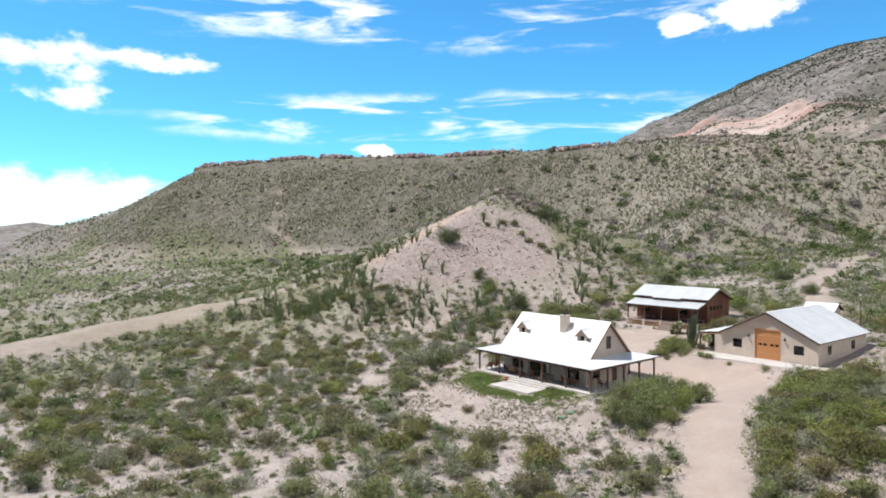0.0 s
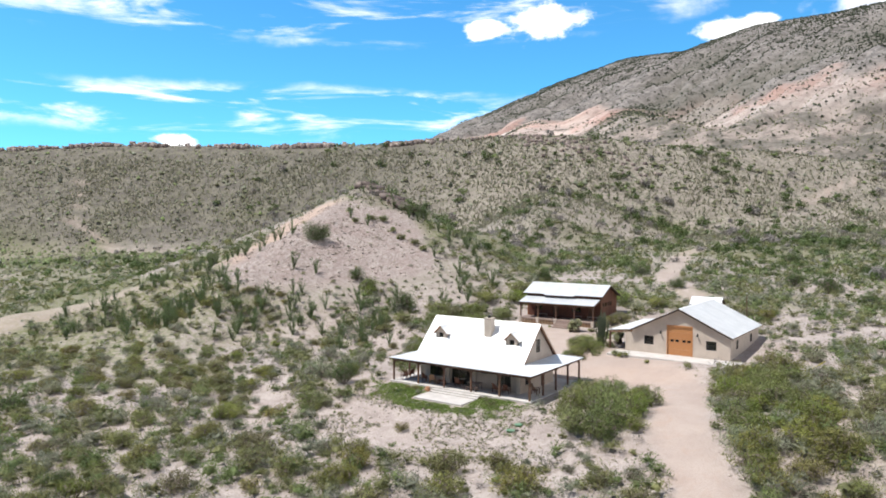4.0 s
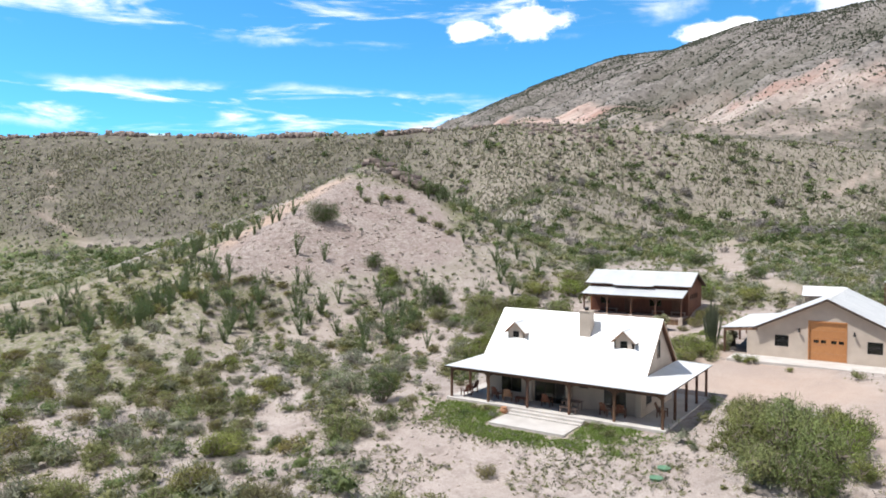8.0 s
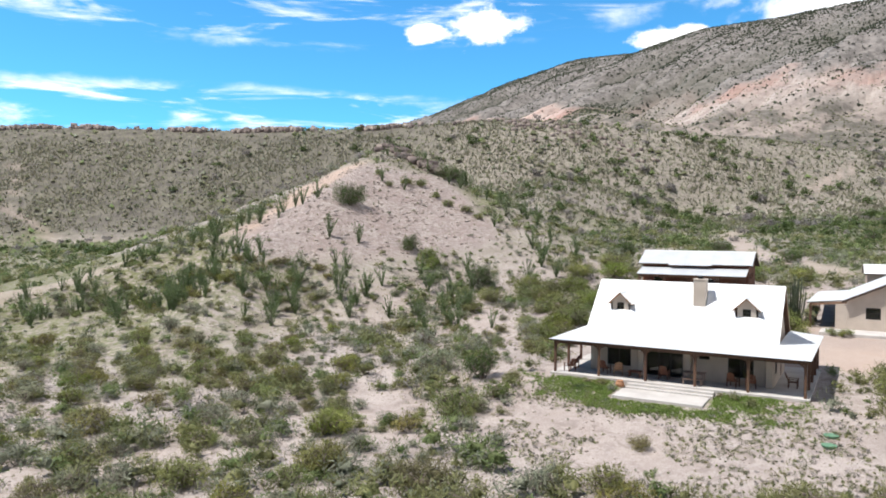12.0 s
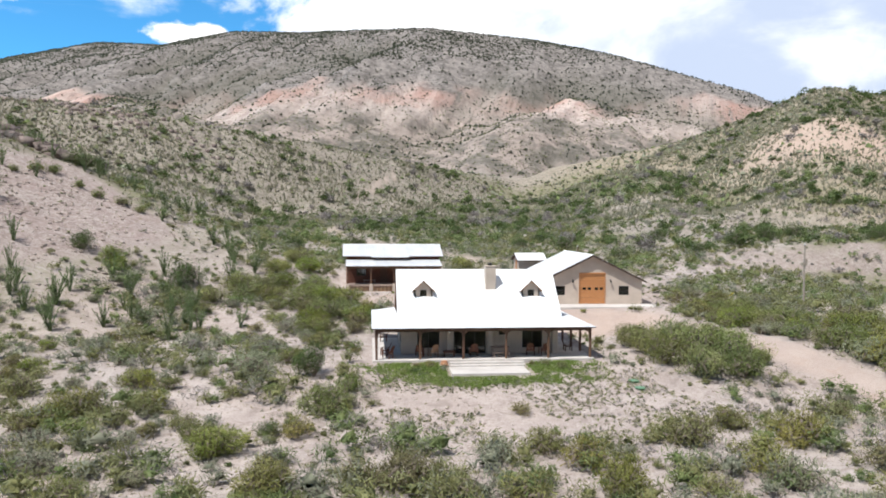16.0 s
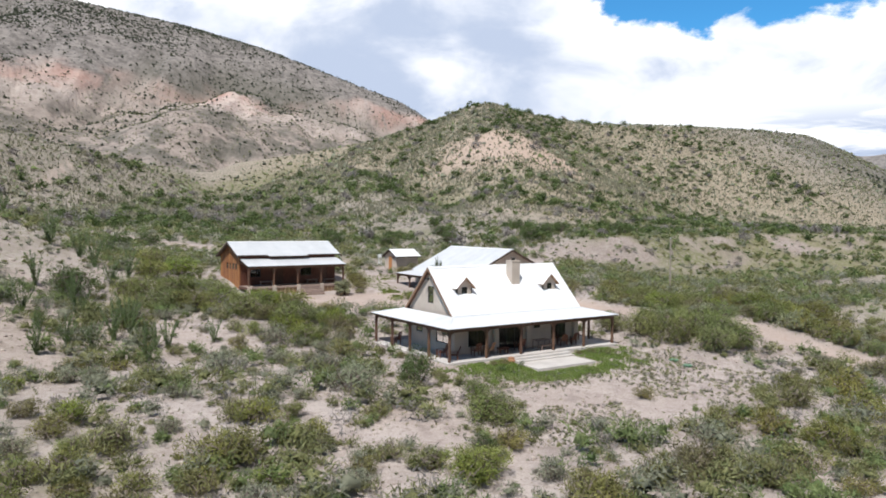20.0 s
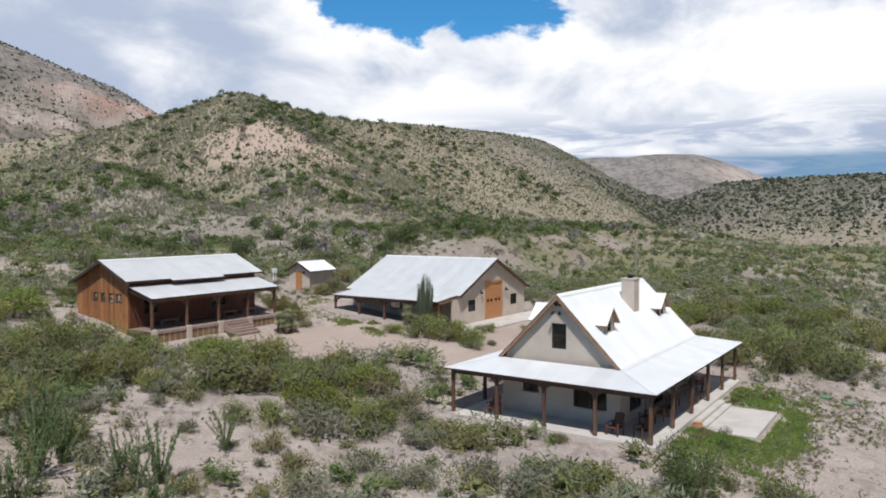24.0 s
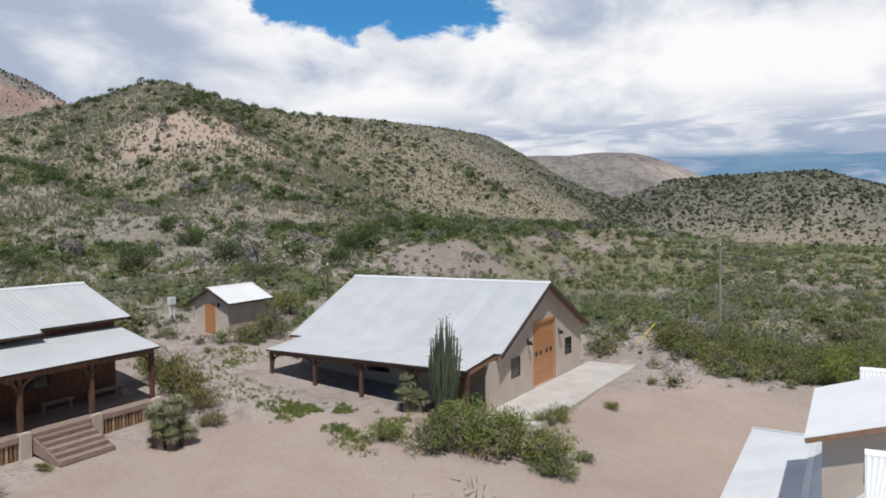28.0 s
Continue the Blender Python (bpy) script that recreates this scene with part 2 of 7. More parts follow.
GRASS = leaf_paint("lush_grass", (0.17, 0.25, 0.055), (0.27, 0.35, 0.09), 0.3)
def bush_paint(name, dark, light):
    """Leaves whose hue and depth differ from bush to bush."""
    m = leaf_paint(name, dark, light, 0.28)
    nodes, links, mth, mix, ramp, ntex = wire(m.node_tree)
    shader, clear = nodes["Principled BSDF"], nodes["Translucent BSDF"]
    source = shader.inputs["Base Color"].links[0].from_socket
    hue, chance = nodes.new("ShaderNodeHueSaturation"), nodes.new("ShaderNodeObjectInfo").outputs["Random"]
    links.new(source, hue.inputs["Color"])
    links.new(mth("ADD", mth("MULTIPLY", chance, 0.04), 0.468), hue.inputs["Hue"])
    links.new(mth("ADD", mth("MULTIPLY", mth("FRACT", mth("MULTIPLY", chance, 7.3)), 0.50), 0.92), hue.inputs["Value"])
    links.new(mth("ADD", mth("MULTIPLY", mth("FRACT", mth("MULTIPLY", chance, 13.7)), 0.35), 0.92), hue.inputs["Saturation"])
    links.new(hue.outputs[0], shader.inputs["Base Color"])
    links.new(hue.outputs[0], clear.inputs[0])
    return m


CREOSOTE_BUSH = bush_paint("olive_bush_leaves", (0.138, 0.145, 0.056), (0.288, 0.280, 0.117))
MESQUITE_BUSH = bush_paint("green_bush_leaves", (0.118, 0.152, 0.053), (0.248, 0.280, 0.102))
SAGE_BUSH = bush_paint("grey_bush_leaves", (0.18, 0.195, 0.128), (0.32, 0.325, 0.23))
STRAW = leaf_paint("dry_tufts", (0.21, 0.19, 0.085), (0.33, 0.30, 0.145), 0.3)
WEED = leaf_paint("yellow_green_weeds", (0.17, 0.21, 0.05), (0.27, 0.30, 0.09), 0.3)
CACTUS = leaf_paint("dark_green_stems", (0.115, 0.14, 0.085), (0.20, 0.225, 0.145), 0.0)
# workshop porch slab: concrete browned and darkened to hold the porch shade
SHADED_CONCRETE = paint("shade_browned_concrete", (0.24, 0.185, 0.15), (0.36, 0.29, 0.245), 0.9, 0.95, 0, 0.3, 25)
BRUSH = leaf_paint("grey_twigs", (0.225, 0.20, 0.185), (0.33, 0.30, 0.28), 0.25)


def glass_paint():
    m = bpy.data.materials.new("window_glass")
    m.use_nodes = True
    nodes, links, mth, mix, ramp, ntex = wire(m.node_tree)
    shader = nodes["Principled BSDF"]
    shader.inputs["Base Color"].default_value = (0.14, 0.14, 0.13, 1)
    shader.inputs["Roughness"].default_value = 0.05
    shader.inputs["Specular IOR Level"].default_value = 0.14
    shader.inputs["Transmission Weight"].default_value = 0.85
    node = nodes.new("ShaderNodeBump")
    node.inputs["Strength"].default_value = 0.02
    links.new(ntex(None, 3.0, 2), node.inputs["Height"])
    links.new(node.outputs[0], shader.inputs["Normal"])
    return m


GLASS = glass_paint()


def ground_paint():
    """Pink-grey desert soil: gravel, dry grass, bare tracks, banded cliffs."""
    m = bpy.data.materials.new("desert_soil")
    m.use_nodes = True
    nodes, links, mth, mix, ramp, ntex = wire(m.node_tree)
    shader = nodes["Principled BSDF"]
    pos = nodes.new("ShaderNodeNewGeometry").outputs["Position"]

    def mask(name):
        node = nodes.new("ShaderNodeAttribute")
        node.attribute_name = name
        return node.outputs["Fac"]

    n1, n2, n3, n4 = ntex(pos, 0.035, 6), ntex(pos, 0.22, 6, 0.6), ntex(pos, 1.6, 5, 0.65), ntex(pos, 9.0, 4, 0.7)
    soil = mix(ramp(mth("ADD", mth("MULTIPLY", n2, 0.6), mth("MULTIPLY", n3, 0.4)), 0.36, 0.64), (0.35, 0.292, 0.264), (0.51, 0.442, 0.405))
    soil = mix(mth("MULTIPLY", ramp(n1, 0.45, 0.65), 0.45), soil, (0.47, 0.378, 0.33))
    # pebbles, pale and dark
    cell = nodes.new("ShaderNodeTexVoronoi")
    cell.inputs["Scale"].default_value = 2.6
    links.new(pos, cell.inputs["Vector"])
    peb = mth("MULTIPLY", ramp(cell.outputs["Distance"], 0.32, 0.16), ramp(n2, 0.45, 0.6))
    tone = nodes.new("ShaderNodeSeparateColor")
    links.new(cell.outputs["Color"], tone.inputs[0])
    soil = mix(mth("MULTIPLY", peb, 0.8), soil, mix(tone.outputs[0], (0.20, 0.16, 0.13), (0.56, 0.50, 0.44)))
    # specks of grit and darker crusts
    fleck = ntex(pos, 24.0, 4, 0.7)
    soil = mix(mth("MULTIPLY", ramp(fleck, 0.54, 0.68), 0.5), soil, (0.24, 0.192, 0.165))
    soil = mix(mth("MULTIPLY", ramp(n4, 0.54, 0.68), 0.5), soil, (0.59, 0.525, 0.48))
    soil = mix(mth("MULTIPLY", ramp(n4, 0.46, 0.34), 0.6), soil, (0.235, 0.188, 0.162))
    crust = ntex(pos, 0.8, 6, 0.68, 0.8)
    soil = mix(mth("MULTIPLY", ramp(crust, 0.50, 0.66), 0.62), soil, (0.255, 0.205, 0.178))
    # dry grass and low herbs between the shrubs of the slopes
    soil = mix(mth("MULTIPLY", mask("slope"), 0.8), soil, mix(ramp(mth("ADD", mth("MULTIPLY", n2, 0.5), mth("MULTIPLY", n3, 0.5)), 0.4, 0.6), (0.225, 0.195, 0.164), (0.38, 0.332, 0.288)))
    soil = mix(mth("MULTIPLY", mask("warm"), 0.85), soil, mix(ramp(n3, 0.4, 0.6), (0.285, 0.228, 0.150), (0.49, 0.40, 0.285)))
    soil = mix(mth("MULTIPLY", mask("stony"), 0.9), soil, mix(ramp(mth("ADD", mth("MULTIPLY", n2, 0.4), mth("MULTIPLY", n3, 0.6)), 0.4, 0.6), (0.098, 0.088, 0.077), (0.192, 0.170, 0.150)))
    herb = nodes.new("ShaderNodeTexVoronoi")
    herb.inputs["Scale"].default_value = 0.75
    links.new(pos, herb.inputs["Vector"])
    herbs = mth("MULTIPLY", ramp(mth("ADD", herb.outputs["Distance"], mth("MULTIPLY", crust, 0.7)), 0.92, 0.62), mask("slope"))
    soil = mix(mth("MULTIPLY", herbs, 0.7), soil, mix(tone.outputs[1], (0.115, 0.112, 0.066), (0.175, 0.165, 0.102)))
    grassy = mth("MULTIPLY", mask("slope"), ramp(mth("ADD", mth("MULTIPLY", n3, 0.5), mth("MULTIPLY", n2, 0.5)), 0.46, 0.58))
    soil = mix(mth("MULTIPLY", grassy, 0.4), soil, mix(n4, (0.22, 0.205, 0.145), (0.35, 0.32, 0.235)))
    green = mth("MULTIPLY", mask("green"), ramp(n3, 0.36, 0.6))
    soil = mix(mth("MULTIPLY", green, 0.85), soil, mix(n4, (0.11, 0.125, 0.04), (0.19, 0.20, 0.07)))
    # broken pink-grey rock and rubble of the bare faces
    bare = mix(ramp(mth("ADD", mth("MULTIPLY", n3, 0.45), mth("MULTIPLY", n4, 0.55)), 0.40, 0.60), (0.255, 0.195, 0.175), (0.50, 0.425, 0.385))
    bare = mix(mth("MULTIPLY", ramp(n2, 0.46, 0.64), 0.5), bare, (0.335, 0.25, 0.225))
    chips = nodes.new("ShaderNodeTexVoronoi")
    chips.inputs["Scale"].default_value = 3.4
    warped = nodes.new("ShaderNodeVectorMath")
    warped.operation = "MULTIPLY"
    links.new(pos, warped.inputs[0])
    warped.inputs[1].default_value = (0.55, 0.55, 1.5)
    links.new(warped.outputs[0], chips.inputs["Vector"])
    shard = nodes.new("ShaderNodeSeparateColor")
    links.new(chips.outputs["Color"], shard.inputs[0])
    bare = mix(mth("MULTIPLY", ramp(chips.outputs["Distance"], 0.55, 0.25), 0.55), bare, mix(shard.outputs[0], (0.20, 0.15, 0.132), (0.52, 0.45, 0.41)))
    bare = mix(mth("MULTIPLY", ramp(crust, 0.52, 0.68), 0.4), bare, (0.20, 0.152, 0.135))
    bare = mix(mth("MULTIPLY", ramp(ntex(pos, 0.3, 6, 0.72, 1.2), 0.5, 0.66), 0.5), bare, (0.52, 0.45, 0.405))
    soil = mix(mask("bare"), soil, bare)
    track = mix(ramp(mth("ADD", mth("MULTIPLY", n2, 0.5), mth("MULTIPLY", n4, 0.5)), 0.35, 0.65), (0.415, 0.325, 0.278), (0.515, 0.42, 0.365))
    grit = ntex(pos, 32.0, 3, 0.75)
    track = mix(mth("MULTIPLY", ramp(grit, 0.52, 0.66), 0.5), track, (0.25, 0.19, 0.155))
    track = mix(mth("MULTIPLY", ramp(ntex(pos, 0.5, 5, 0.6, 1.0), 0.5, 0.7), 0.4), track, (0.43, 0.305, 0.235))
    soil = mix(mth("MULTIPLY", mask("track"), 0.95), soil, track)
    soil = mix(mth("MULTIPLY", mask("ochre"), ramp(mth("ADD", mth("MULTIPLY", n2, 0.6), mth("MULTIPLY", n4, 0.4)), 0.3, 0.5)), soil, mix(n3, (0.43, 0.305, 0.24), (0.57, 0.445, 0.365)))
    # the mountain: olive-grey scrub above, pink and white badlands below
    grain = ntex(pos, 0.12, 6, 0.7)
    scrub = mix(ramp(mth("ADD", mth("MULTIPLY", n1, 0.35), mth("MULTIPLY", grain, 0.65)), 0.4, 0.6), (0.165, 0.148, 0.135), (0.305, 0.272, 0.248))
    soil = mix(mask("far"), soil, scrub)
    # darker olive ground along the ravines and on the low eastern hill
    soil = mix(mth("MULTIPLY", mth("MULTIPLY", mask("dark_ground"), mask("far")), 0.6), soil, mix(grain, (0.085, 0.085, 0.06), (0.19, 0.175, 0.145)))
    # thinly grown pink hummocks at the foot
    soil = mix(mth("MULTIPLY", mask("pale"), 0.8), soil, mix(ramp(mth("ADD", mth("MULTIPLY", n1, 0.3), mth("MULTIPLY", grain, 0.7)), 0.38, 0.6), mix(ramp(n1, 0.42, 0.58), (0.135, 0.122, 0.10), (0.235, 0.188, 0.162)), mix(ramp(n1, 0.42, 0.58), (0.235, 0.208, 0.175), (0.40, 0.33, 0.285))))
    up = nodes.new("ShaderNodeSeparateXYZ")
    links.new(pos, up.inputs[0])
    # streaks run down the flank, across the line of the ridge
    flutes = nodes.new("ShaderNodeCombineXYZ")
    links.new(mth("SUBTRACT", mth("MULTIPLY", up.outputs[0], 0.905), mth("MULTIPLY", up.outputs[1], 0.425)), flutes.inputs[0])
    links.new(mth("MULTIPLY", mth("ADD", mth("MULTIPLY", up.outputs[0], 0.425), mth("MULTIPLY", up.outputs[1], 0.905)), 0.16), flutes.inputs[1])
    links.new(mth("MULTIPLY", up.outputs[2], 0.1), flutes.inputs[2])
    n5, n6 = ntex(flutes.outputs[0], 0.06, 5, 0.62), ntex(flutes.outputs[0], 0.016, 4, 0.55)
    band = mix(ramp(mth("ADD", mth("MULTIPLY", n5, 0.6), mth("MULTIPLY", grain, 0.4)), 0.4, 0.58), (0.40, 0.32, 0.285), (0.68, 0.575, 0.51))
    band = mix(mth("MULTIPLY", ramp(mth("ADD", up.outputs[2], mth("MULTIPLY", n1, 60.0)), 154.0, 184.0), mth("MULTIPLY", ramp(n6, 0.36, 0.6), 0.85)), band, (0.47, 0.255, 0.20))
    band = mix(mth("MULTIPLY", ramp(grain, 0.5, 0.68), 0.6), band, (0.30, 0.235, 0.205))
    soil = mix(mth("MULTIPLY", mask("cliff"), ramp(mth("ADD", mth("MULTIPLY", n5, 0.75), mth("MULTIPLY", grain, 0.25)), 0.34, 0.44)), soil, band)
    links.new(soil, shader.inputs["Base Color"])
    shader.inputs["Roughness"].default_value = 0.95
    shader.inputs["Specular IOR Level"].default_value = 0.15
    rise = mth("ADD", mth("ADD", mth("MULTIPLY", n3, 0.28), mth("MULTIPLY", n4, 0.14)), mth("ADD", mth("MULTIPLY", n2, 0.5), mth("MULTIPLY", peb, 0.06)))
    rise = mth("ADD", rise, mth("MULTIPLY", mask("bare"), mth("ADD", mth("MULTIPLY", crust, -0.5), mth("MULTIPLY", n4, 0.3))))
    node = nodes.new("ShaderNodeBump")
    node.inputs["Strength"].default_value, node.inputs["Distance"].default_value = 0.5, 0.6
    links.new(rise, node.inputs["Height"])
    # gullies and flutes of the mountain
    carve = nodes.new("ShaderNodeBump")
    carve.inputs["Strength"].default_value, carve.inputs["Distance"].default_value = 0.6, 8.0
    links.new(mth("MULTIPLY", mask("far"), mth("ADD", mth("MULTIPLY", n5, mth("ADD", mth("MULTIPLY", mask("cliff"), 0.5), 0.35)), n6)), carve.inputs["Height"])
    links.new(node.outputs[0], carve.inputs["Normal"])
    links.new(carve.outputs[0], shader.inputs["Normal"])
    return m


SOIL = ground_paint()


# ---- ground ----
def lattice(ix, iy, seed):
    n = (ix * 374761393 + iy * 668265263 + seed * 974634777) & 0xFFFFFFFF
    n = ((n ^ (n >> 13)) * 1274126177) & 0xFFFFFFFF
    return ((n ^ (n >> 16)) & 0xFFFF) / 65535.0


def vnoise(x, y, seed=0):
    """Smooth value noise between -1 and 1, for arrays."""
    x, y = np.asarray(x, float), np.asarray(y, float)
    ix, iy = np.floor(x).astype(np.int64), np.floor(y).astype(np.int64)
    fx, fy = x - ix, y - iy
    fx, fy = fx * fx * (3 - 2 * fx), fy * fy * (3 - 2 * fy)
    a, b = lattice(ix, iy, seed), lattice(ix + 1, iy, seed)
    c, d = lattice(ix, iy + 1, seed), lattice(ix + 1, iy + 1, seed)
    return 2 * ((a * (1 - fx) + b * fx) * (1 - fy) + (c * (1 - fx) + d * fx) * fy) - 1


def fbm(x, y, octaves=4, seed=0):
    total, amp, out = 0.0, 1.0, 0.0
    for k in range(octaves):
        out = out + amp * vnoise(x * 2**k + 17.3 * k, y * 2**k - 9.1 * k, seed + k)
        total, amp = total + amp, amp * 0.5
    return out / total


def sstep(a, b, v):
    u = np.clip((np.asarray(v, float) - a) / (b - a), 0, 1)
    return u * u * (3 - 2 * u)


def along(x, y, line):
    """Distance from a polyline of (x, y, z), and the line's z at the nearest place."""
    best, height = np.full(np.shape(x), 1e9), np.zeros(np.shape(x))
    for (ax, ay, az), (bx, by, bz) in zip(line, line[1:]):
        dx, dy = bx - ax, by - ay
        s = np.clip(((x - ax) * dx + (y - ay) * dy) / (dx * dx + dy * dy), 0, 1)
        d = np.hypot(x - ax - s * dx, y - ay - s * dy)
        near = d < best
        best, height = np.where(near, d, best), np.where(near, az + s * (bz - az), height)
    return best, height


# Crests of the hills: line, fall of the flanks, rounding of the crest.
MESA = [(-590, 20, 5), (-500, 95, 32), (-428, 130, 60.5), (-357, 174, 63), (-267, 214, 59.5), (-195, 232, 58), (-129, 249, 59.3), (-98, 264, 57.5),
        (-68, 279, 53), (-30, 302, 50), (30, 345, 42), (90, 400, 40)]
KNOB = [(-74, -8, 0.6), (-70, 4, 3.8), (-68, 9, 6.0), (-62, 16, 9.0), (-57, 22, 12.2), (-52, 27, 14.6), (-61, 56, 24.2), (-64, 60, 24.4)]
KNOB_FRONT = [(-41, -6, 0.8), (-46, 4, 4.4), (-50, 14, 9.2), (-52, 27, 14.4)]
KNOB_BACK = [(-61, 57, 23.5), (-58, 84, 14), (-66, 130, 13), (-84, 200, 30)]
EAST_HILL = [(120, 400, 48), (211, 350, 66), (233, 338, 76), (253, 328, 84.5), (285, 322, 82.5), (330, 312, 79.5), (400, 299, 83), (490, 282, 84.5), (523, 266, 81.5),
             (550, 248, 68), (575, 230, 53), (610, 205, 37), (660, 170, 24)]
EAST_SPUR = [(253, 328, 88.5), (196, 236, 55), (150, 165, 28), (92, 118, 13)]
MOUNTAIN = [(-1300, 1790, 240), (-1130, 1700, 268), (-883, 1584, 322), (-680, 1486, 345), (-510, 1405, 356), (-375, 1340, 339), (-230, 1266, 349), (-110, 1205, 335),
            (94, 1100, 321), (247, 1037, 291), (352, 993, 263), (468, 946, 220), (536, 918, 195), (578, 901, 168), (640, 880, 130), (760, 830, 76)]
# Pale hummocks that run out from the mountain's foot.
HUMMOCKS = [[(-330, 900, 170), (-258, 740, 138), (-200, 660, 122), (-120, 610, 92), (-70, 570, 60)], [(250, 880, 160), (215, 770, 132), (165, 680, 118), (110, 610, 96), (88, 560, 66)],
            [(20, 900, 158), (5, 800, 118), (0, 720, 84)], [(420, 830, 130), (390, 740, 104), (350, 660, 78)], [(-520, 1060, 196), (-470, 900, 168), (-430, 790, 140)]]
EAST_LOW = [(211, 350, 68), (139, 305, 41), (92, 165, 18), (70, 110, 9)]
FOOTHILL = [(-420, 720, 122), (-230, 640, 100), (-60, 640, 88), (120, 660, 84), (300, 690, 80)]
FAR_MESA = [(1150, 640, 126), (1222, 424, 130), (1247, 339, 133), (1261, 283, 113), (1273, 228, 90), (1290, 150, 50)]
DARK_HILL = [(555, 185, 20), (575, 128, 42), (583, 85, 44.5), (589, 21, 46), (590, -2, 38.5), (589, -40, 28), (580, -110, 6)]
WEST_MESA = [(-1260, 60, 10), (-1245, 119, 23), (-1238, 164, 30), (-1228, 219, 22), (-1215, 300, 6)]
GROUND_Y = (-400, -120, -70, -35, -17, -13, -9, -6.6, 6.2, 10, 15, 22, 26, 35, 45, 60, 190, 300, 500, 900, 5000)
GROUND_Z = (-22, -8, -5, -3.2, -1.9, -1.25, -0.6, -0.16, -0.05, 0.8, 1.58, 1.95, 2.3, 3.4, 4.3, 5.4, 10.5, 20, 30, 34, 30)
# Bare tracks: x, y, half width.
DRIVE = [(10, 10, 4.6), (17.5, 9.8, 4.4), (23.2, 6.8, 3.2), (26.6, 3.4, 2.3), (28.1, -0.6, 1.8), (29.2, -5.2, 1.7), (30.8, -9.4, 1.8), (32.8, -12.8, 1.6), (35.6, -17.5, 1.5), (44, -29.5, 1.4), (58, -47, 1.3), (92, -86, 1.3), (160, -150, 1.3)]
YARD = [(2, 21, 5.2), (6, 19, 6.0), (12, 14, 5.0), (20, 12, 3.2)]
WEST_ROAD = [(-66, -66, 5.0), (-73, -46, 7.2), (-80, -32, 7.6), (-84, -20, 7.4), (-84, -9, 7.0), (-82, 1, 6.2), (-80, 8, 4.5), (-77, 12, 2.0)]
TRAIL = [(16, 47, 1.6), (13.4, 53, 1.7), (8.3, 60, 1.7), (1, 76, 1.6), (-4.6, 100, 1.6), (-12.4, 130, 1.5), (-12, 170, 1.0)]
HIGH_TRAIL = [(-9, 256, 0.3), (-4, 269, 0.9), (2, 284, 1.0), (9, 300, 0.6)]
MESA_TRACK = [(-340, 140, 0.2), (-308, 117, 1.0), (-281, 117, 1.4), (-240, 107, 1.6), (-190, 88, 1.4), (-150, 66, 0.6)]


def smax(a, b, k):
    h = np.clip(0.5 + 0.5 * (a - b) / k, 0, 1)
    return b + (a - b) * h + k * h * (1 - h)


def ravines(x, y, d):
    """Depth of the ravines that run down the mountain from its crest; d is the way from the crest."""
    u = 0.905 * x - 0.425 * y + 30 * fbm(x / 170, y / 170, 3, 141)
    broad = 1 - np.abs(vnoise(u / 105, d / 420, 142))
    fine = 1 - np.abs(vnoise(u / 38, d / 230, 143))
    small = 1 - np.abs(vnoise(u / 17, d / 120, 144))
    steep = sstep(170, 300, d)
    return sstep(25, 230, d) * (34 * broad**2 - 12) + (0.35 + 0.65 * steep) * sstep(40, 160, d) * (13 * fine**2 - 4) + steep * (6 * small**2 - 2)


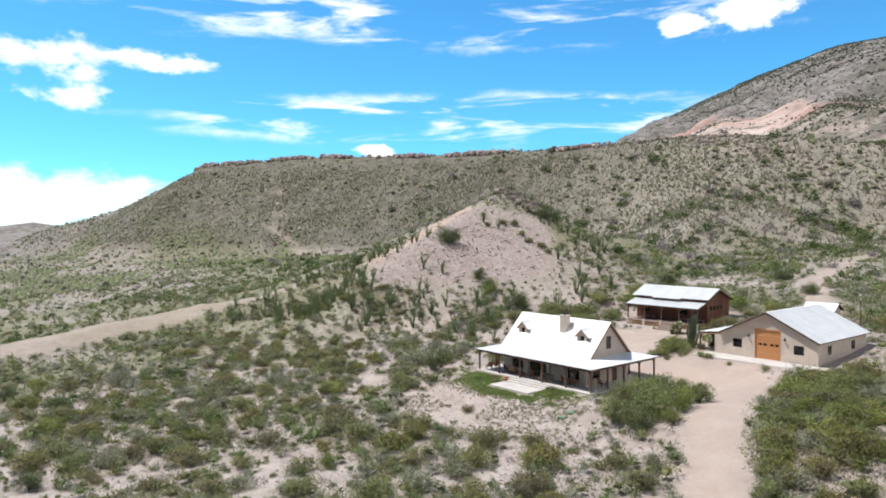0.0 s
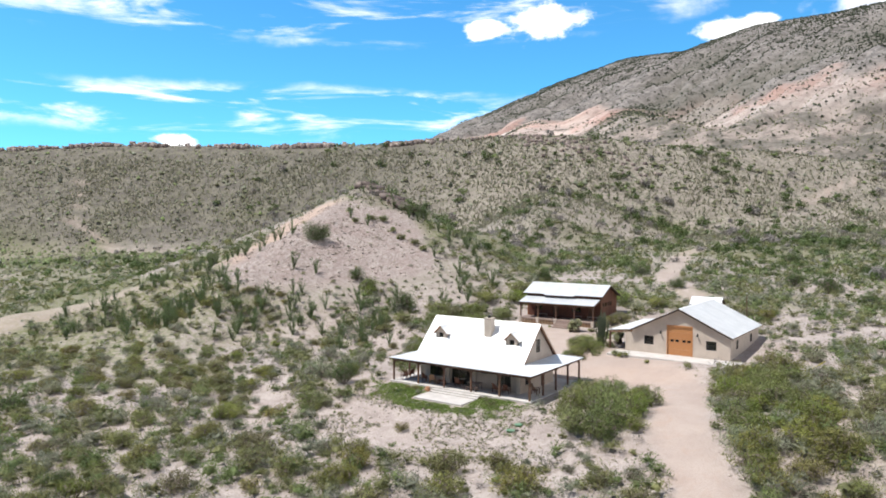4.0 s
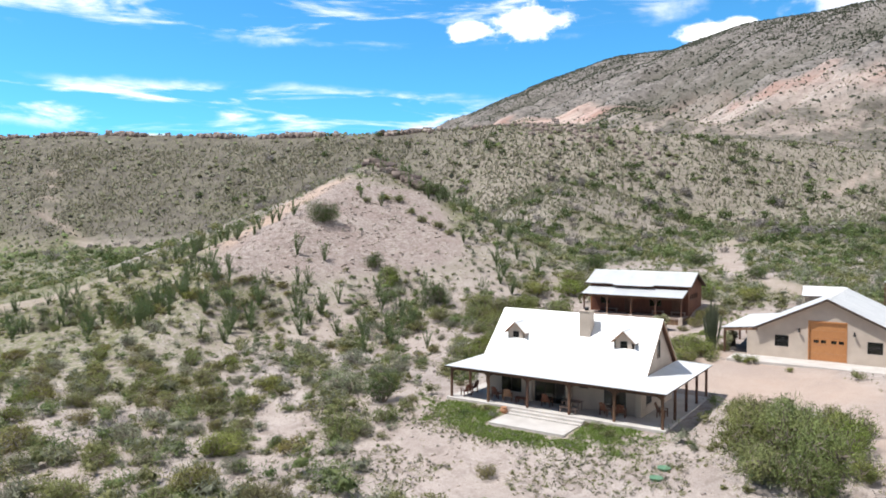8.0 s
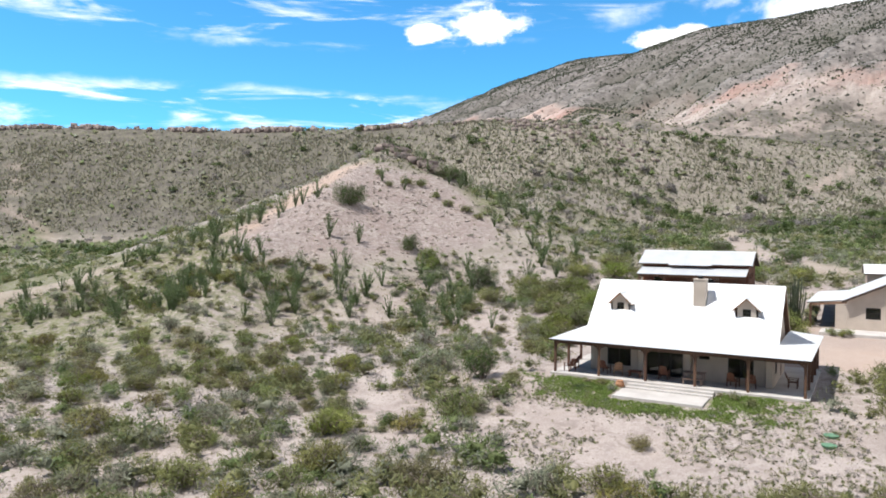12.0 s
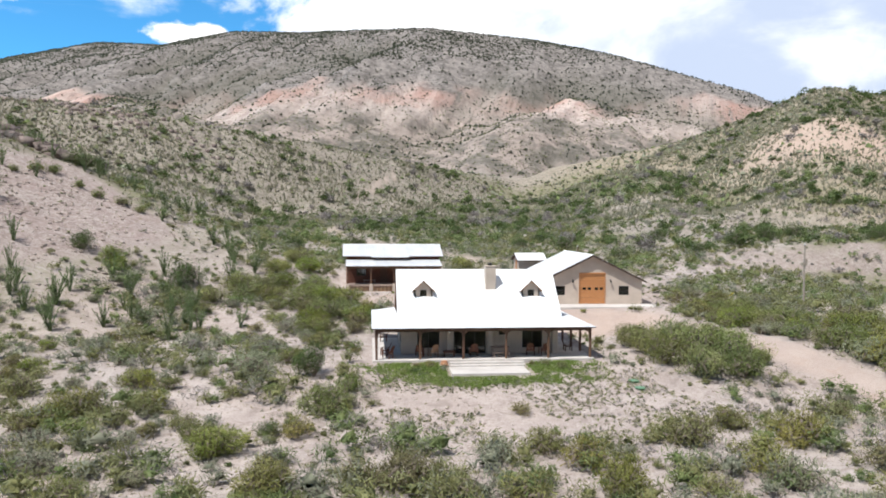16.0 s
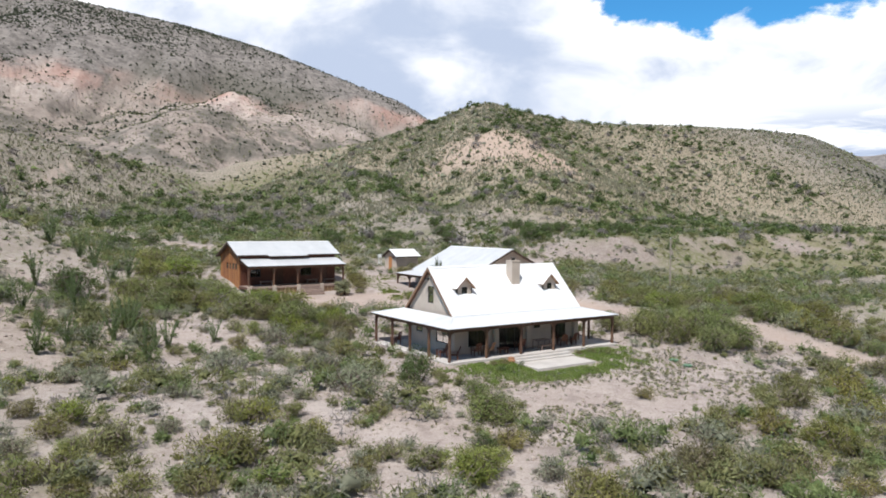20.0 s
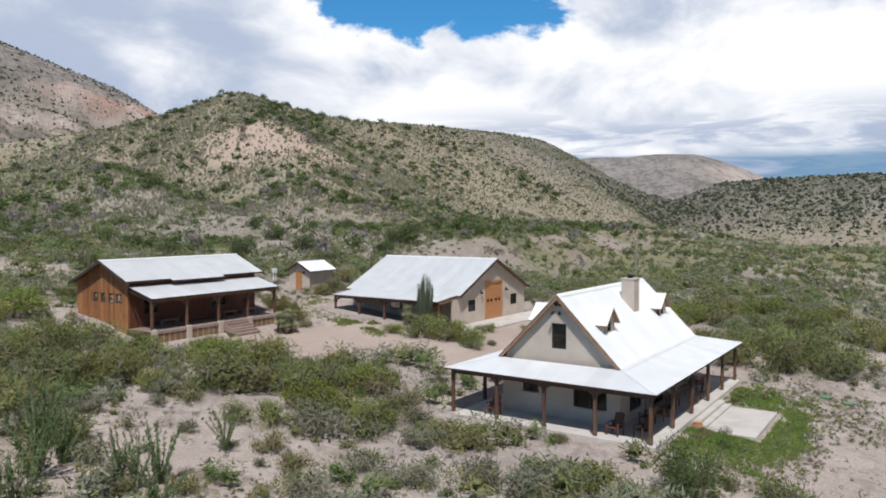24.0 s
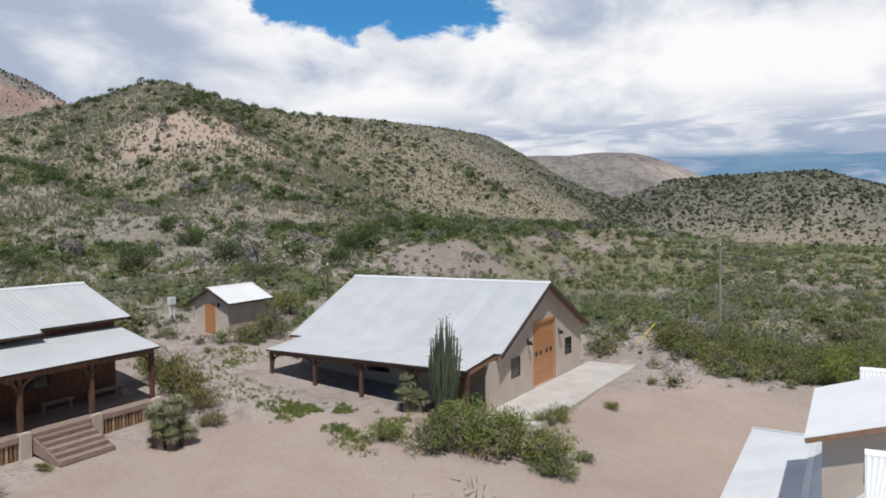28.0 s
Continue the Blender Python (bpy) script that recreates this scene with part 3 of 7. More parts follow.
def terrain(x, y):
    """Height of the ground."""
    x, y = np.asarray(x, float), np.asarray(y, float)
    z = (np.interp(y - 2.0, GROUND_Y, GROUND_Z) + 2 * np.interp(y, GROUND_Y, GROUND_Z) + np.interp(y + 2.0, GROUND_Y, GROUND_Z)) / 4
    z = z + 1.2 * sstep(17, 30, x) * sstep(-18, -6, y) * (1 - sstep(8, 18, y))
    z = z - 3.6 * sstep(45, 80, x) * sstep(10, 35, y) * (1 - sstep(40, 54, y - 0.08 * (x - 80))) * (1 - 0.7 * sstep(115, 150, x))
    z = z + 2.6 * sstep(42, 75, x) * sstep(44, 56, y - 0.08 * (x - 80)) * (1 - sstep(110, 200, y))
    z = z - 10 * sstep(200, 500, x) * (1 - sstep(80, 300, y)) - 6 * sstep(60, 300, -x) * (1 - sstep(60, 250, y))
    bank, _ = along(x, y, WEST_ROAD)
    z = z + 1.8 * (1 - sstep(2, 11, bank))
    wob = fbm(x / 60, y / 60, 3, 5) * 9
    gully = fbm(x / 38, y / 38, 4, 11)
    for line, fall, soft, blend, rough in ((MESA, 0.66, 6, 8, 2.2), (KNOB, 0.55, 2.2, 2.0, 0.5), (KNOB_FRONT, 0.55, 2.2, 2.0, 0.5), (KNOB_BACK, 0.42, 5, 4, 0.7), (EAST_HILL, 0.55, 9, 9, 4.2), (EAST_SPUR, 0.46, 9, 7, 3.0), (EAST_LOW, 0.4, 9, 7, 2.0),
                                           (FOOTHILL, 0.42, 30, 25, 10), *((line, 0.52, 10, 8, 7) for line in HUMMOCKS), (MOUNTAIN, 0.5, 35, 30, 8), (FAR_MESA, 0.5, 15, 20, 6), (DARK_HILL, 0.42, 14, 10, 2), (WEST_MESA, 0.4, 20, 15, 4)):
        d, h = along(x, y, line)
        d = np.maximum(d + wob * np.clip(d / 60, 0, 1) * (0.2 if line in (KNOB, KNOB_FRONT) else 1), 0)
        if line is MOUNTAIN:
            h = h - ravines(x, y, d)
        z = smax(z, h - fall * (np.sqrt(d * d + soft * soft) - soft) + rough * gully * np.clip(d / (8 * soft), 0, 1), blend)
    z = z - 0.42 * sstep(21, 25.5, y) * (1 - sstep(30, 34, y)) * (1 - sstep(6.8, 10.5, x)) * sstep(-13, -8, x)
    patio = (1 - sstep(0.1, 0.9, np.maximum(np.abs(x - 6.65) - 2.9, 0))) * (1 - sstep(0.1, 0.9, np.maximum(np.abs(y + 7.6) - 1.5, 0)))
    z = z - patio * np.maximum(z + 0.55, 0)
    apron = (1 - sstep(0.1, 1.0, np.maximum(np.abs(x - 22.0) - 7.4, 0))) * (1 - sstep(0.1, 1.0, np.maximum(np.abs(y - 15.4) - 1.6, 0)))
    z = z - apron * np.maximum(z - 1.6, 0)
    flat = 1 - sstep(30, 75, np.hypot((x - 8) / 1.2, y - 14))
    return z + (0.45 * fbm(x / 9, y / 9, 3, 23) + 0.12 * fbm(x / 1.7, y / 1.7, 2, 31)) * (1 - 0.85 * flat) * sstep(8, 16, np.hypot((x - 6.7) / 1.6, y)) * (1 - apron)


def spread(limit, near, step, growth, widest=1e9, hold=0.0):
    """Grid lines: even steps near the middle, then ever wider ones, that stay at the widest as far as hold."""
    line, d = [0.0], step
    while line[-1] < limit:
        if line[-1] > near:
            d = d * growth if d < widest or line[-1] > hold else d
        line.append(line[-1] + d)
    return np.array(line)


def masks(x, y, z):
    d_knob = np.hypot((x + 46) / 1.0, (y - 30) / 1.25)
    edge = 3.5 * fbm(x / 9, y / 9, 3, 41)
    bare = 1 - sstep(15, 19, d_knob + edge)
    bare = bare * sstep(5.5, 8.5, z + 0.5 * edge)
    ochre = (1 - sstep(2.0, 5.0, np.abs(x + 60.0 + 0.1 * (y - 27)) + 0.6 * edge)) * (1 - sstep(13, 20, np.abs(y - 31))) * sstep(9, 11, z)
    ochre = np.maximum(ochre, (1 - sstep(13, 26, np.hypot((x - 184) / 1.5, (y - 217) / 1.9) + 2.0 * edge)) * 0.9)
    ochre = np.maximum(ochre, 0.5 * (1 - sstep(0.5, 1.15, np.hypot((x - 21.5) / 8.0, (y - 8.6) / 4.2) + 0.05 * edge)))
    ochre = np.maximum(ochre, 0.12 * (1 - sstep(0.5, 1.15, np.hypot((x - 5) / 9.0, (y - 20) / 6.0) + 0.05 * edge)))
    track = np.zeros(np.shape(x))
    for line, worn in ((DRIVE, 1.0), (YARD, 1.0), (WEST_ROAD, 0.6), (TRAIL, 0.65), (HIGH_TRAIL, 0.9), (MESA_TRACK, 0.55)):
        d, half = along(x, y, line)
        track = np.maximum(track, worn * (1 - sstep(0.0, 1.2, d - half + 0.7 * fbm(x / 3, y / 3, 3, 51))))
    cut = (1 - sstep(3, 7, np.abs(y - 0.08 * (x - 80) - 49) + edge)) * sstep(50, 70, x) * (1 - sstep(170, 260, x))
    far = sstep(430, 600, np.hypot(x, y) + 30 * fbm(x / 90, y / 90, 3, 61))
    crest, _ = along(x, y, MOUNTAIN)
    dark_ground = sstep(0.0, 16.0, ravines(x, y, crest)) * sstep(500, 640, y)
    dark_ground = np.maximum(dark_ground, 0.85 * sstep(450, 510, x) * (1 - sstep(770, 820, x)) * (1 - sstep(225, 290, y)))
    cliff = sstep(650, 720, y) * sstep(82, 108, z + 50 * fbm(x / 90, y / 90, 4, 71)) * (1 - sstep(158, 176, z + 60 * fbm(x / 100, y / 100, 4, 72)))
    cliff = cliff * (1 - 0.6 * dark_ground) * (0.7 + 0.3 * sstep(-0.22, 0.08, fbm(x / 150, y / 150, 3, 73)))
    cliff = np.maximum(cliff, 0.55 * sstep(1150, 1200, x) * sstep(60, 75, z) * (1 - sstep(98, 112, z)))
    foot = sstep(470, 560, y) * (1 - sstep(115, 150, z + 20 * fbm(x / 70, y / 70, 3, 74))) * (1 - sstep(640, 760, np.abs(x - 40)))
    slope = sstep(9, 20, z + 2 * edge) * (1 - far) * (1 - 0.22 * sstep(20, 120, x))
    slope = np.maximum(slope, 0.7 * sstep(56, 90, np.hypot(x - 5, y - 5)))
    green = sstep(0.02, 0.25, fbm(x / 45, y / 45, 3, 81)) * sstep(30, 60, np.hypot(x - 8, y - 8)) * (1 - sstep(14, 26, z)) * (1 - far)
    for cx, cy, rx, ry in ((95, 355, 45, 16), (100, 258, 34, 40), (14, 165, 46, 30), (108, 200, 40, 16), (-30, 150, 40, 26), (5, 52, 40, 12), (-215, 75, 60, 26), (-300, 78, 80, 30), (-160, 45, 50, 26)):
        green = np.maximum(green, 0.8 * (1 - sstep(0.6, 1.1, np.hypot((x - cx) / rx, (y - cy) / ry) + 0.08 * edge)))
    green = np.maximum(green, (1 - sstep(1.6, 2.6, np.hypot((x - 6.8) / 2.9, y + 7.4) + 0.25 * edge)) * (y < -5.9))
    return {"bare": np.maximum(bare, 0.85 * cut * sstep(-0.25, 0.1, fbm(x / 13, y / 5, 3, 55))), "ochre": ochre, "track": track, "slope": slope * (1 - bare), "green": green * (1 - bare), "far": far, "cliff": cliff, "warm": slope * sstep(60, 150, x), "pale": foot, "dark_ground": dark_ground, "stony": sstep(3, 10, z + edge) * sstep(110, 190, -x) * (1 - far)}


def build_ground():
    side, north, south = spread(4600, 62, 0.9, 1.036, 9.5, 640), spread(4600, 62, 0.9, 1.036, 9.5, 1250), spread(4600, 66, 0.9, 1.09)
    xs = np.concatenate([-side[:0:-1], side]) + 4
    ys = np.concatenate([-south[:0:-1], north]) + 6
    gx, gy = np.meshgrid(xs, ys)
    gz = terrain(gx, gy)
    verts = np.stack([gx.ravel(), gy.ravel(), gz.ravel()], 1)
    nx, ny = len(xs), len(ys)
    base = (np.arange(ny - 1)[:, None] * nx + np.arange(nx - 1)[None, :]).ravel()
    quads = np.stack([base, base + 1, base + nx + 1, base + nx], 1)
    mesh = bpy.data.meshes.new("ground")
    mesh.from_pydata(verts.tolist(), [], quads.tolist())
    for name, values in masks(gx, gy, gz).items():
        mesh.attributes.new(name, "FLOAT", "POINT").data.foreach_set("value", np.clip(values, 0, 1).ravel().astype(np.float32))
    mesh.polygons.foreach_set("use_smooth", np.ones(len(quads), bool))
    mesh.materials.append(SOIL)
    tagged(new("ground", mesh), "pink-grey stony desert soil rising into scrub-covered hills and a mountain", "ground", kind="structure")


build_ground()


# ---- building kit ----
def part(name, bm, material, parent=None, label=""):
    mesh = bpy.data.meshes.new(name)
    bm.to_mesh(mesh)
    bm.free()
    mesh.materials.append(material)
    ob = new(name, mesh)
    ob.parent = parent
    if label:
        ob["label"] = label
    return ob


def thing(name, m, label, category, group="", kind=""):
    ob = new(name)
    ob.empty_display_size = 0.2
    ob.matrix_world = m
    return tagged(ob, label, category, group, kind)


def box(bm, x0, x1, y0, y1, z0, z1, m=None, bevel=0.0):
    made = bmesh.ops.create_cube(bm, size=1.0, matrix=Matrix.Translation(((x0 + x1) / 2, (y0 + y1) / 2, (z0 + z1) / 2)) @ Matrix.Diagonal((x1 - x0, y1 - y0, z1 - z0, 1)))
    verts = made["verts"]
    if bevel:
        edges = list({e for v in verts for e in v.link_edges})
        done = bmesh.ops.bevel(bm, geom=edges, offset=bevel, segments=1, affect="EDGES")
        verts = list({v for f in done["faces"] for v in f.verts} | {v for v in verts if v.is_valid})
    if m is not None:
        bmesh.ops.transform(bm, matrix=m, verts=verts)
    return bm


def boxes(*rows, bevel=0.0, m=None):
    bm = bmesh.new()
    for row in rows:
        box(bm, *row, m=m, bevel=bevel)
    return bm


def slab_of(points, offset):
    """A solid between a polygon and the same polygon moved by offset."""
    bm = bmesh.new()
    low = [bm.verts.new(p) for p in points]
    high = [bm.verts.new(Vector(p) + Vector(offset)) for p in points]
    bm.faces.new(low[::-1])
    bm.faces.new(high)
    for i in range(len(points)):
        j = (i + 1) % len(points)
        bm.faces.new((low[i], low[j], high[j], high[i]))
    bmesh.ops.recalc_face_normals(bm, faces=bm.faces)
    return bm


def merge(bm, other):
    mesh = bpy.data.meshes.new("tmp")
    other.to_mesh(mesh)
    other.free()
    bm.from_mesh(mesh)
    bpy.data.meshes.remove(mesh)


def wall(u0, u1, top, openings, place, thick, z0=0.0, extra=()):
    """A wall along u, from z0 to top(u), with openings (u0, u1, z0, z1); place turns (u, across, z) into the thing's space."""
    bm = bmesh.new()
    cuts = sorted({u0, u1, *extra, *(v for o in openings for v in o[:2])})
    for a, b in zip(cuts, cuts[1:]):
        holes = sorted(o[2:] for o in openings if o[0] <= a + 1e-6 and o[1] >= b - 1e-6)
        low = z0
        for h0, h1 in [*holes, (None, None)]:
            ta, tb = (top(a), top(b)) if h0 is None else (h0, h0)
            if ta - low > 1e-4 or tb - low > 1e-4:
                corners = [place @ Vector(p) for p in ((a, 0, low), (b, 0, low), (b, 0, tb), (a, 0, ta))]
                across = (place.to_3x3() @ Vector((0, thick, 0)))
                merge(bm, slab_of(corners, across))
            low = h1
    bmesh.ops.remove_doubles(bm, verts=bm.verts, dist=0.0005)
    return bm


def window(parent, u0, u1, z0, z1, place, kind="window", bars=(1, 1), trim=DARKTRIM, sill=True, blind=False):
    """A window in an opening of a wall: frame, panes, sill."""
    w = part(kind, boxes((u0 - 0.03, u1 + 0.03, 0.02, 0.10, z0 - 0.03, z0 + 0.05), (u0 - 0.03, u1 + 0.03, 0.02, 0.10, z1 - 0.05, z1 + 0.03),
                         (u0 - 0.03, u0 + 0.05, 0.02, 0.10, z0 + 0.05, z1 - 0.05), (u1 - 0.05, u1 + 0.03, 0.02, 0.10, z0 + 0.05, z1 - 0.05), m=place), trim, parent, "dark bronze framed window")
    nu, nz = bars
    du, dz = (u1 - u0 - 0.1) / nu, (z1 - z0 - 0.1) / nz
    for i in range(nu):
        for j in range(nz):
            a, b = u0 + 0.05 + i * du, z0 + 0.05 + j * dz
            part("pane", boxes((a, a + du, 0.055, 0.067, b, b + dz), m=place), GLASS, w)
    for i in range(1, nu):
        part("mullion", boxes((u0 + 0.05 + i * du - 0.02, u0 + 0.05 + i * du + 0.02, 0.035, 0.085, z0 + 0.05, z1 - 0.05), m=place), trim, w)
    for j in range(1, nz):
        part("glazing_bar", boxes((u0 + 0.05, u1 - 0.05, 0.03, 0.09, z0 + 0.05 + j * dz - 0.022, z0 + 0.05 + j * dz + 0.022), m=place), trim, w)
    if sill:
        part("sill", boxes((u0 - 0.08, u1 + 0.08, -0.06, 0.04, z0 - 0.10, z0 - 0.03), m=place, bevel=0.01), STUCCO, w)
    if blind:
        bm = bmesh.new()
        for k in range(9):
            box(bm, u0 + 0.07, u1 - 0.07, 0.12, 0.13, z1 - 0.12 - 0.07 * k, z1 - 0.07 - 0.07 * k, m=place)
        part("blind", bm, GREYWOOD, w, "woven slatted blind, half lowered")
    return w


def roof_slope(name, parent, eave_a, eave_b, rise, top_at, label, width=0.91, thick=0.12, deck=TIMBER, start_at=None, rib=0.014, ribs=4, metal=None):
    """A roof slope of ribbed metal sheets on a deck. eave_a to eave_b is the lower edge, rise the way up the slope; top_at(u) gives how far up (0 to 1) the sheet at u (metres) ends."""
    a, b, up = Vector(eave_a), Vector(eave_b), Vector(rise)
    length = (b - a).length
    side = (b - a) / length
    normal = side.cross(up).normalized()
    if normal.z < 0:
        normal = -normal
    start_at = start_at or (lambda u: 0.0)
    cuts = sorted({0.0, length, *(u for u in TOP_BREAKS if 0 < u < length)})
    outline = [a + side * u + up * start_at(u) for u in cuts] + [a + side * u + up * top_at(u) for u in reversed(cuts) if top_at(u) > start_at(u) + 1e-4]
    base = part(name, slab_of([p - normal * thick for p in outline], normal * (thick - 0.006)), deck, parent, label)
    count = max(1, round(length / width))
    wide = length / count
    for i in range(count):
        us = []
        for k in range(ribs):
            c = (k + 0.5) * wide / ribs
            us += [(c - 0.22 * wide / ribs, 0.0), (c - 0.09 * wide / ribs, rib), (c + 0.09 * wide / ribs, rib), (c + 0.22 * wide / ribs, 0.0)]
        us = [(0.0, 0.0), *us, (wide, 0.0)]
        bm = bmesh.new()
        rows = []
        for u, h in us:
            g = i * wide + u
            lo, hi = start_at(g), max(top_at(g), start_at(g) + 1e-4)
            p = a + side * g + normal * h
            rows.append((bm.verts.new(p + up * lo), bm.verts.new(p + up * hi)))
        for (p, q), (r, s) in zip(rows, rows[1:]):
            bm.faces.new((p, r, s, q))
        bmesh.ops.recalc_face_normals(bm, faces=bm.faces)
        part("roof_sheet", bm, metal or METAL, base)
    return base


TOP_BREAKS = []


def post(parent, x, y, z0, z1, size=0.17, brackets=(), mat=None, r=0.5):
    """A square timber post on a plinth, with curved knee brackets."""
    p = part("post", boxes((x - size / 2, x + size / 2, y - size / 2, y + size / 2, z0, z1), bevel=0.012), mat or TIMBER, parent)
    for dx, dy in brackets:
        bm = bmesh.new()
        last = None
        for k in range(6):
            t = k / 5 * math.pi / 2
            off, up = r * (1 - math.cos(t)), -r + r * math.sin(t)
            c = Vector((x + dx * (off + size / 2 - 0.02), y + dy * (off + size / 2 - 0.02), z1 - 0.02 + up))
            n = Vector((dx * math.cos(t), dy * math.cos(t), -math.sin(t))) * -0.05
            s = Vector((dy, dx, 0)) * 0.045
            ring = [bm.verts.new(c + n + s), bm.verts.new(c - n + s), bm.verts.new(c - n - s), bm.verts.new(c + n - s)]
            if last:
                for i in range(4):
                    bm.faces.new((last[i], last[(i + 1) % 4], ring[(i + 1) % 4], ring[i]))
            else:
                bm.faces.new(ring)
            last = ring
        bm.faces.new(last[::-1])
        bmesh.ops.recalc_face_normals(bm, faces=bm.faces)
        part("knee_brace", bm, mat or TIMBER, p)
    return p


def frame_of(origin, along_dir, across_dir):
    """Matrix that lays (u, across, z) along the given horizontal directions."""
    a, c = Vector((*along_dir, 0)), Vector((*across_dir, 0))
    return Matrix((( a.x, c.x, 0, origin[0]), (a.y, c.y, 0, origin[1]), (0, 0, 1, origin[2]), (0, 0, 0, 1)))


# ---- house ----
def build_house():
    house = thing("house", Matrix(), "tan stucco ranch house with white metal roof and wrap-around porch", "house")
    x0, x1, hy, eave = 0.28, 13.0, 3.4, 2.93
    flat_top = lambda u: eave  # noqa: E731
    front = frame_of((0, -hy, 0), (1, 0), (0, 1))
    back = frame_of((0, hy, 0), (1, 0), (0, -1))
    west = frame_of((x0, 0, 0), (0, 1), (1, 0))
    east = frame_of((x1, 0, 0), (0, 1), (-1, 0))
    f_open = [(1.57, 3.35, 0.50, 2.05), (4.5, 7.1, 0.02, 2.2), (8.17, 8.9, 1.5, 2.0), (10.1, 11.75, 0.45, 2.05)]
    part("front_wall", wall(x0, x1, flat_top, f_open, front, 0.22), STUCCO, house)
    b_open = [(2.2, 3.4, 0.8, 2.05), (6.0, 7.0, 0.02, 2.1), (9.6, 11.2, 0.8, 2.05)]
    part("back_wall", wall(x0, x1, flat_top, b_open, back, 0.22), STUCCO, house)
    gable = lambda u: min(6.42 - 1.017 * abs(u), 6.42)  # noqa: E731
    w_open = [(-2.65, -0.82, 0.72, 2.0), (1.2, 2.15, 1.2, 1.95), (-0.41, 0.42, 3.67, 5.02)]
    part("west_gable_wall", wall(-hy + 0.22, hy - 0.22, gable, w_open, west, 0.22, extra=(0,)), STUCCO, house)
    e_open = [(-2.7, -1.5, 0.72, 2.0), (0.6, 1.5, 0.02, 2.1), (-0.41, 0.42, 3.67, 5.02)]
    part("east_gable_wall", wall(-hy + 0.22, hy - 0.22, gable, e_open, east, 0.22, extra=(0,)), STUCCO, house)
    part("inner_floor", boxes((x0 + 0.22, x1 - 0.22, -hy + 0.22, hy - 0.22, 0.0, 0.02)), ROOM, house)
    part("upper_floor", boxes((x0 + 0.23, x1 - 0.23, -hy + 0.23, hy - 0.23, 2.72, 2.90)), ROOM, house)
    part("partition", boxes((x0 + 0.23, x1 - 0.23, -0.4, -0.3, 0.02, 2.72)), ROOM, house)
    for u0, u1, z0, z1 in (f_open[0], f_open[3]):
        window(house, u0, u1, z0, z1, front, bars=(2, 1))
    window(house, *f_open[2], front)
    u0, u1, z0, z1 = f_open[1]
    window(house, u0, u1, z0, z1, front, "glass_door", (3, 1), sill=False)
    window(house, *w_open[0], west, bars=(2, 1))
    window(house, *w_open[1], west)
    window(house, *w_open[2], west, bars=(1, 2), sill=False, blind=True)
    window(house, *e_open[0], east)
    window(house, *e_open[2], east, bars=(1, 2))
    d = part("side_door", boxes((e_open[1][0], e_open[1][1], 0.05, 0.10, 0.02, 2.1), m=east), TIMBER, house)
    part("door_handle", boxes((1.36, 1.42, 0.0, 0.05, 1.0, 1.06), m=east), IRON, d)
    window(house, *b_open[0], back)
    window(house, *b_open[2], back, bars=(2, 1))
    d = part("back_door", boxes((6.0, 7.0, 0.05, 0.10, 0.02, 2.1), m=back), TIMBER, house)
    part("door_handle", boxes((6.86, 6.92, 0.0, 0.05, 1.0, 1.06), m=back), IRON, d)
    # stucco piers by the front door
    for x in (4.15, 7.45, 12.75):
        part("pier", boxes((x - 0.22, x + 0.22, -hy - 0.30, -hy - 0.005, 0.0, 2.62), bevel=0.03), STUCCO, house)
    # main roof
    ridge, low, run = 6.57, 2.965, 3.54
    one = lambda u: 1.0  # noqa: E731
    for sign, name in ((-1, "front_roof"), (1, "back_roof")):
        roof_slope(name, house, (0, sign * run, low), (13.28, sign * run, low), (0, -sign * run, ridge - low), one, "ribbed white metal roof slope")
    part("ridge_cap", slab_of([(-0.02, -0.16, ridge - 0.115), (-0.02, 0, ridge + 0.045), (-0.02, 0.16, ridge - 0.115), (-0.02, 0, ridge - 0.02)], (13.32, 0, 0)), METAL, house)
    for x in (-0.05, 13.28):
        for sign in (-1, 1):
            part("rake_board", slab_of([(x, sign * (run + 0.02), low - 0.05), (x, 0, ridge - 0.03), (x, 0, ridge - 0.27), (x, sign * (run + 0.02), low - 0.27)], (0.05, 0, 0)), RAKE, house, "reddish cedar rake board")
    # porch roof, four hipped sides
    pe, px0, px1, py0, py1 = 2.45, -2.08, 15.43, -5.97, 5.75
    TOP_BREAKS[:] = [2.08, px1 - px0 - 2.15]
    hip = lambda run_a, run_b, total: (lambda u: min(1.0, u / run_a, (total - u) / run_b))  # noqa: E731
    total = px1 - px0
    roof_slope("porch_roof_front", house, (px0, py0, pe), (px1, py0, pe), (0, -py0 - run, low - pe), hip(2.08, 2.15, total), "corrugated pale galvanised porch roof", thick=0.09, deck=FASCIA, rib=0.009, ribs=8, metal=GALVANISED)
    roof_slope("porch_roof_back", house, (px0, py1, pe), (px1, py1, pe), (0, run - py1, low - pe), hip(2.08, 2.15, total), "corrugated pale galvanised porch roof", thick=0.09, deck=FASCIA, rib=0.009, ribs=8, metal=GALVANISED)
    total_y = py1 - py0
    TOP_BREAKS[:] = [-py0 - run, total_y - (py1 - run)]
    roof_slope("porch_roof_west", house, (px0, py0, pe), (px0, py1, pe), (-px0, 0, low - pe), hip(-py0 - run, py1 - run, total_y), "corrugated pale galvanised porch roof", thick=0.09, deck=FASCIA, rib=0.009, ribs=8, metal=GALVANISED)
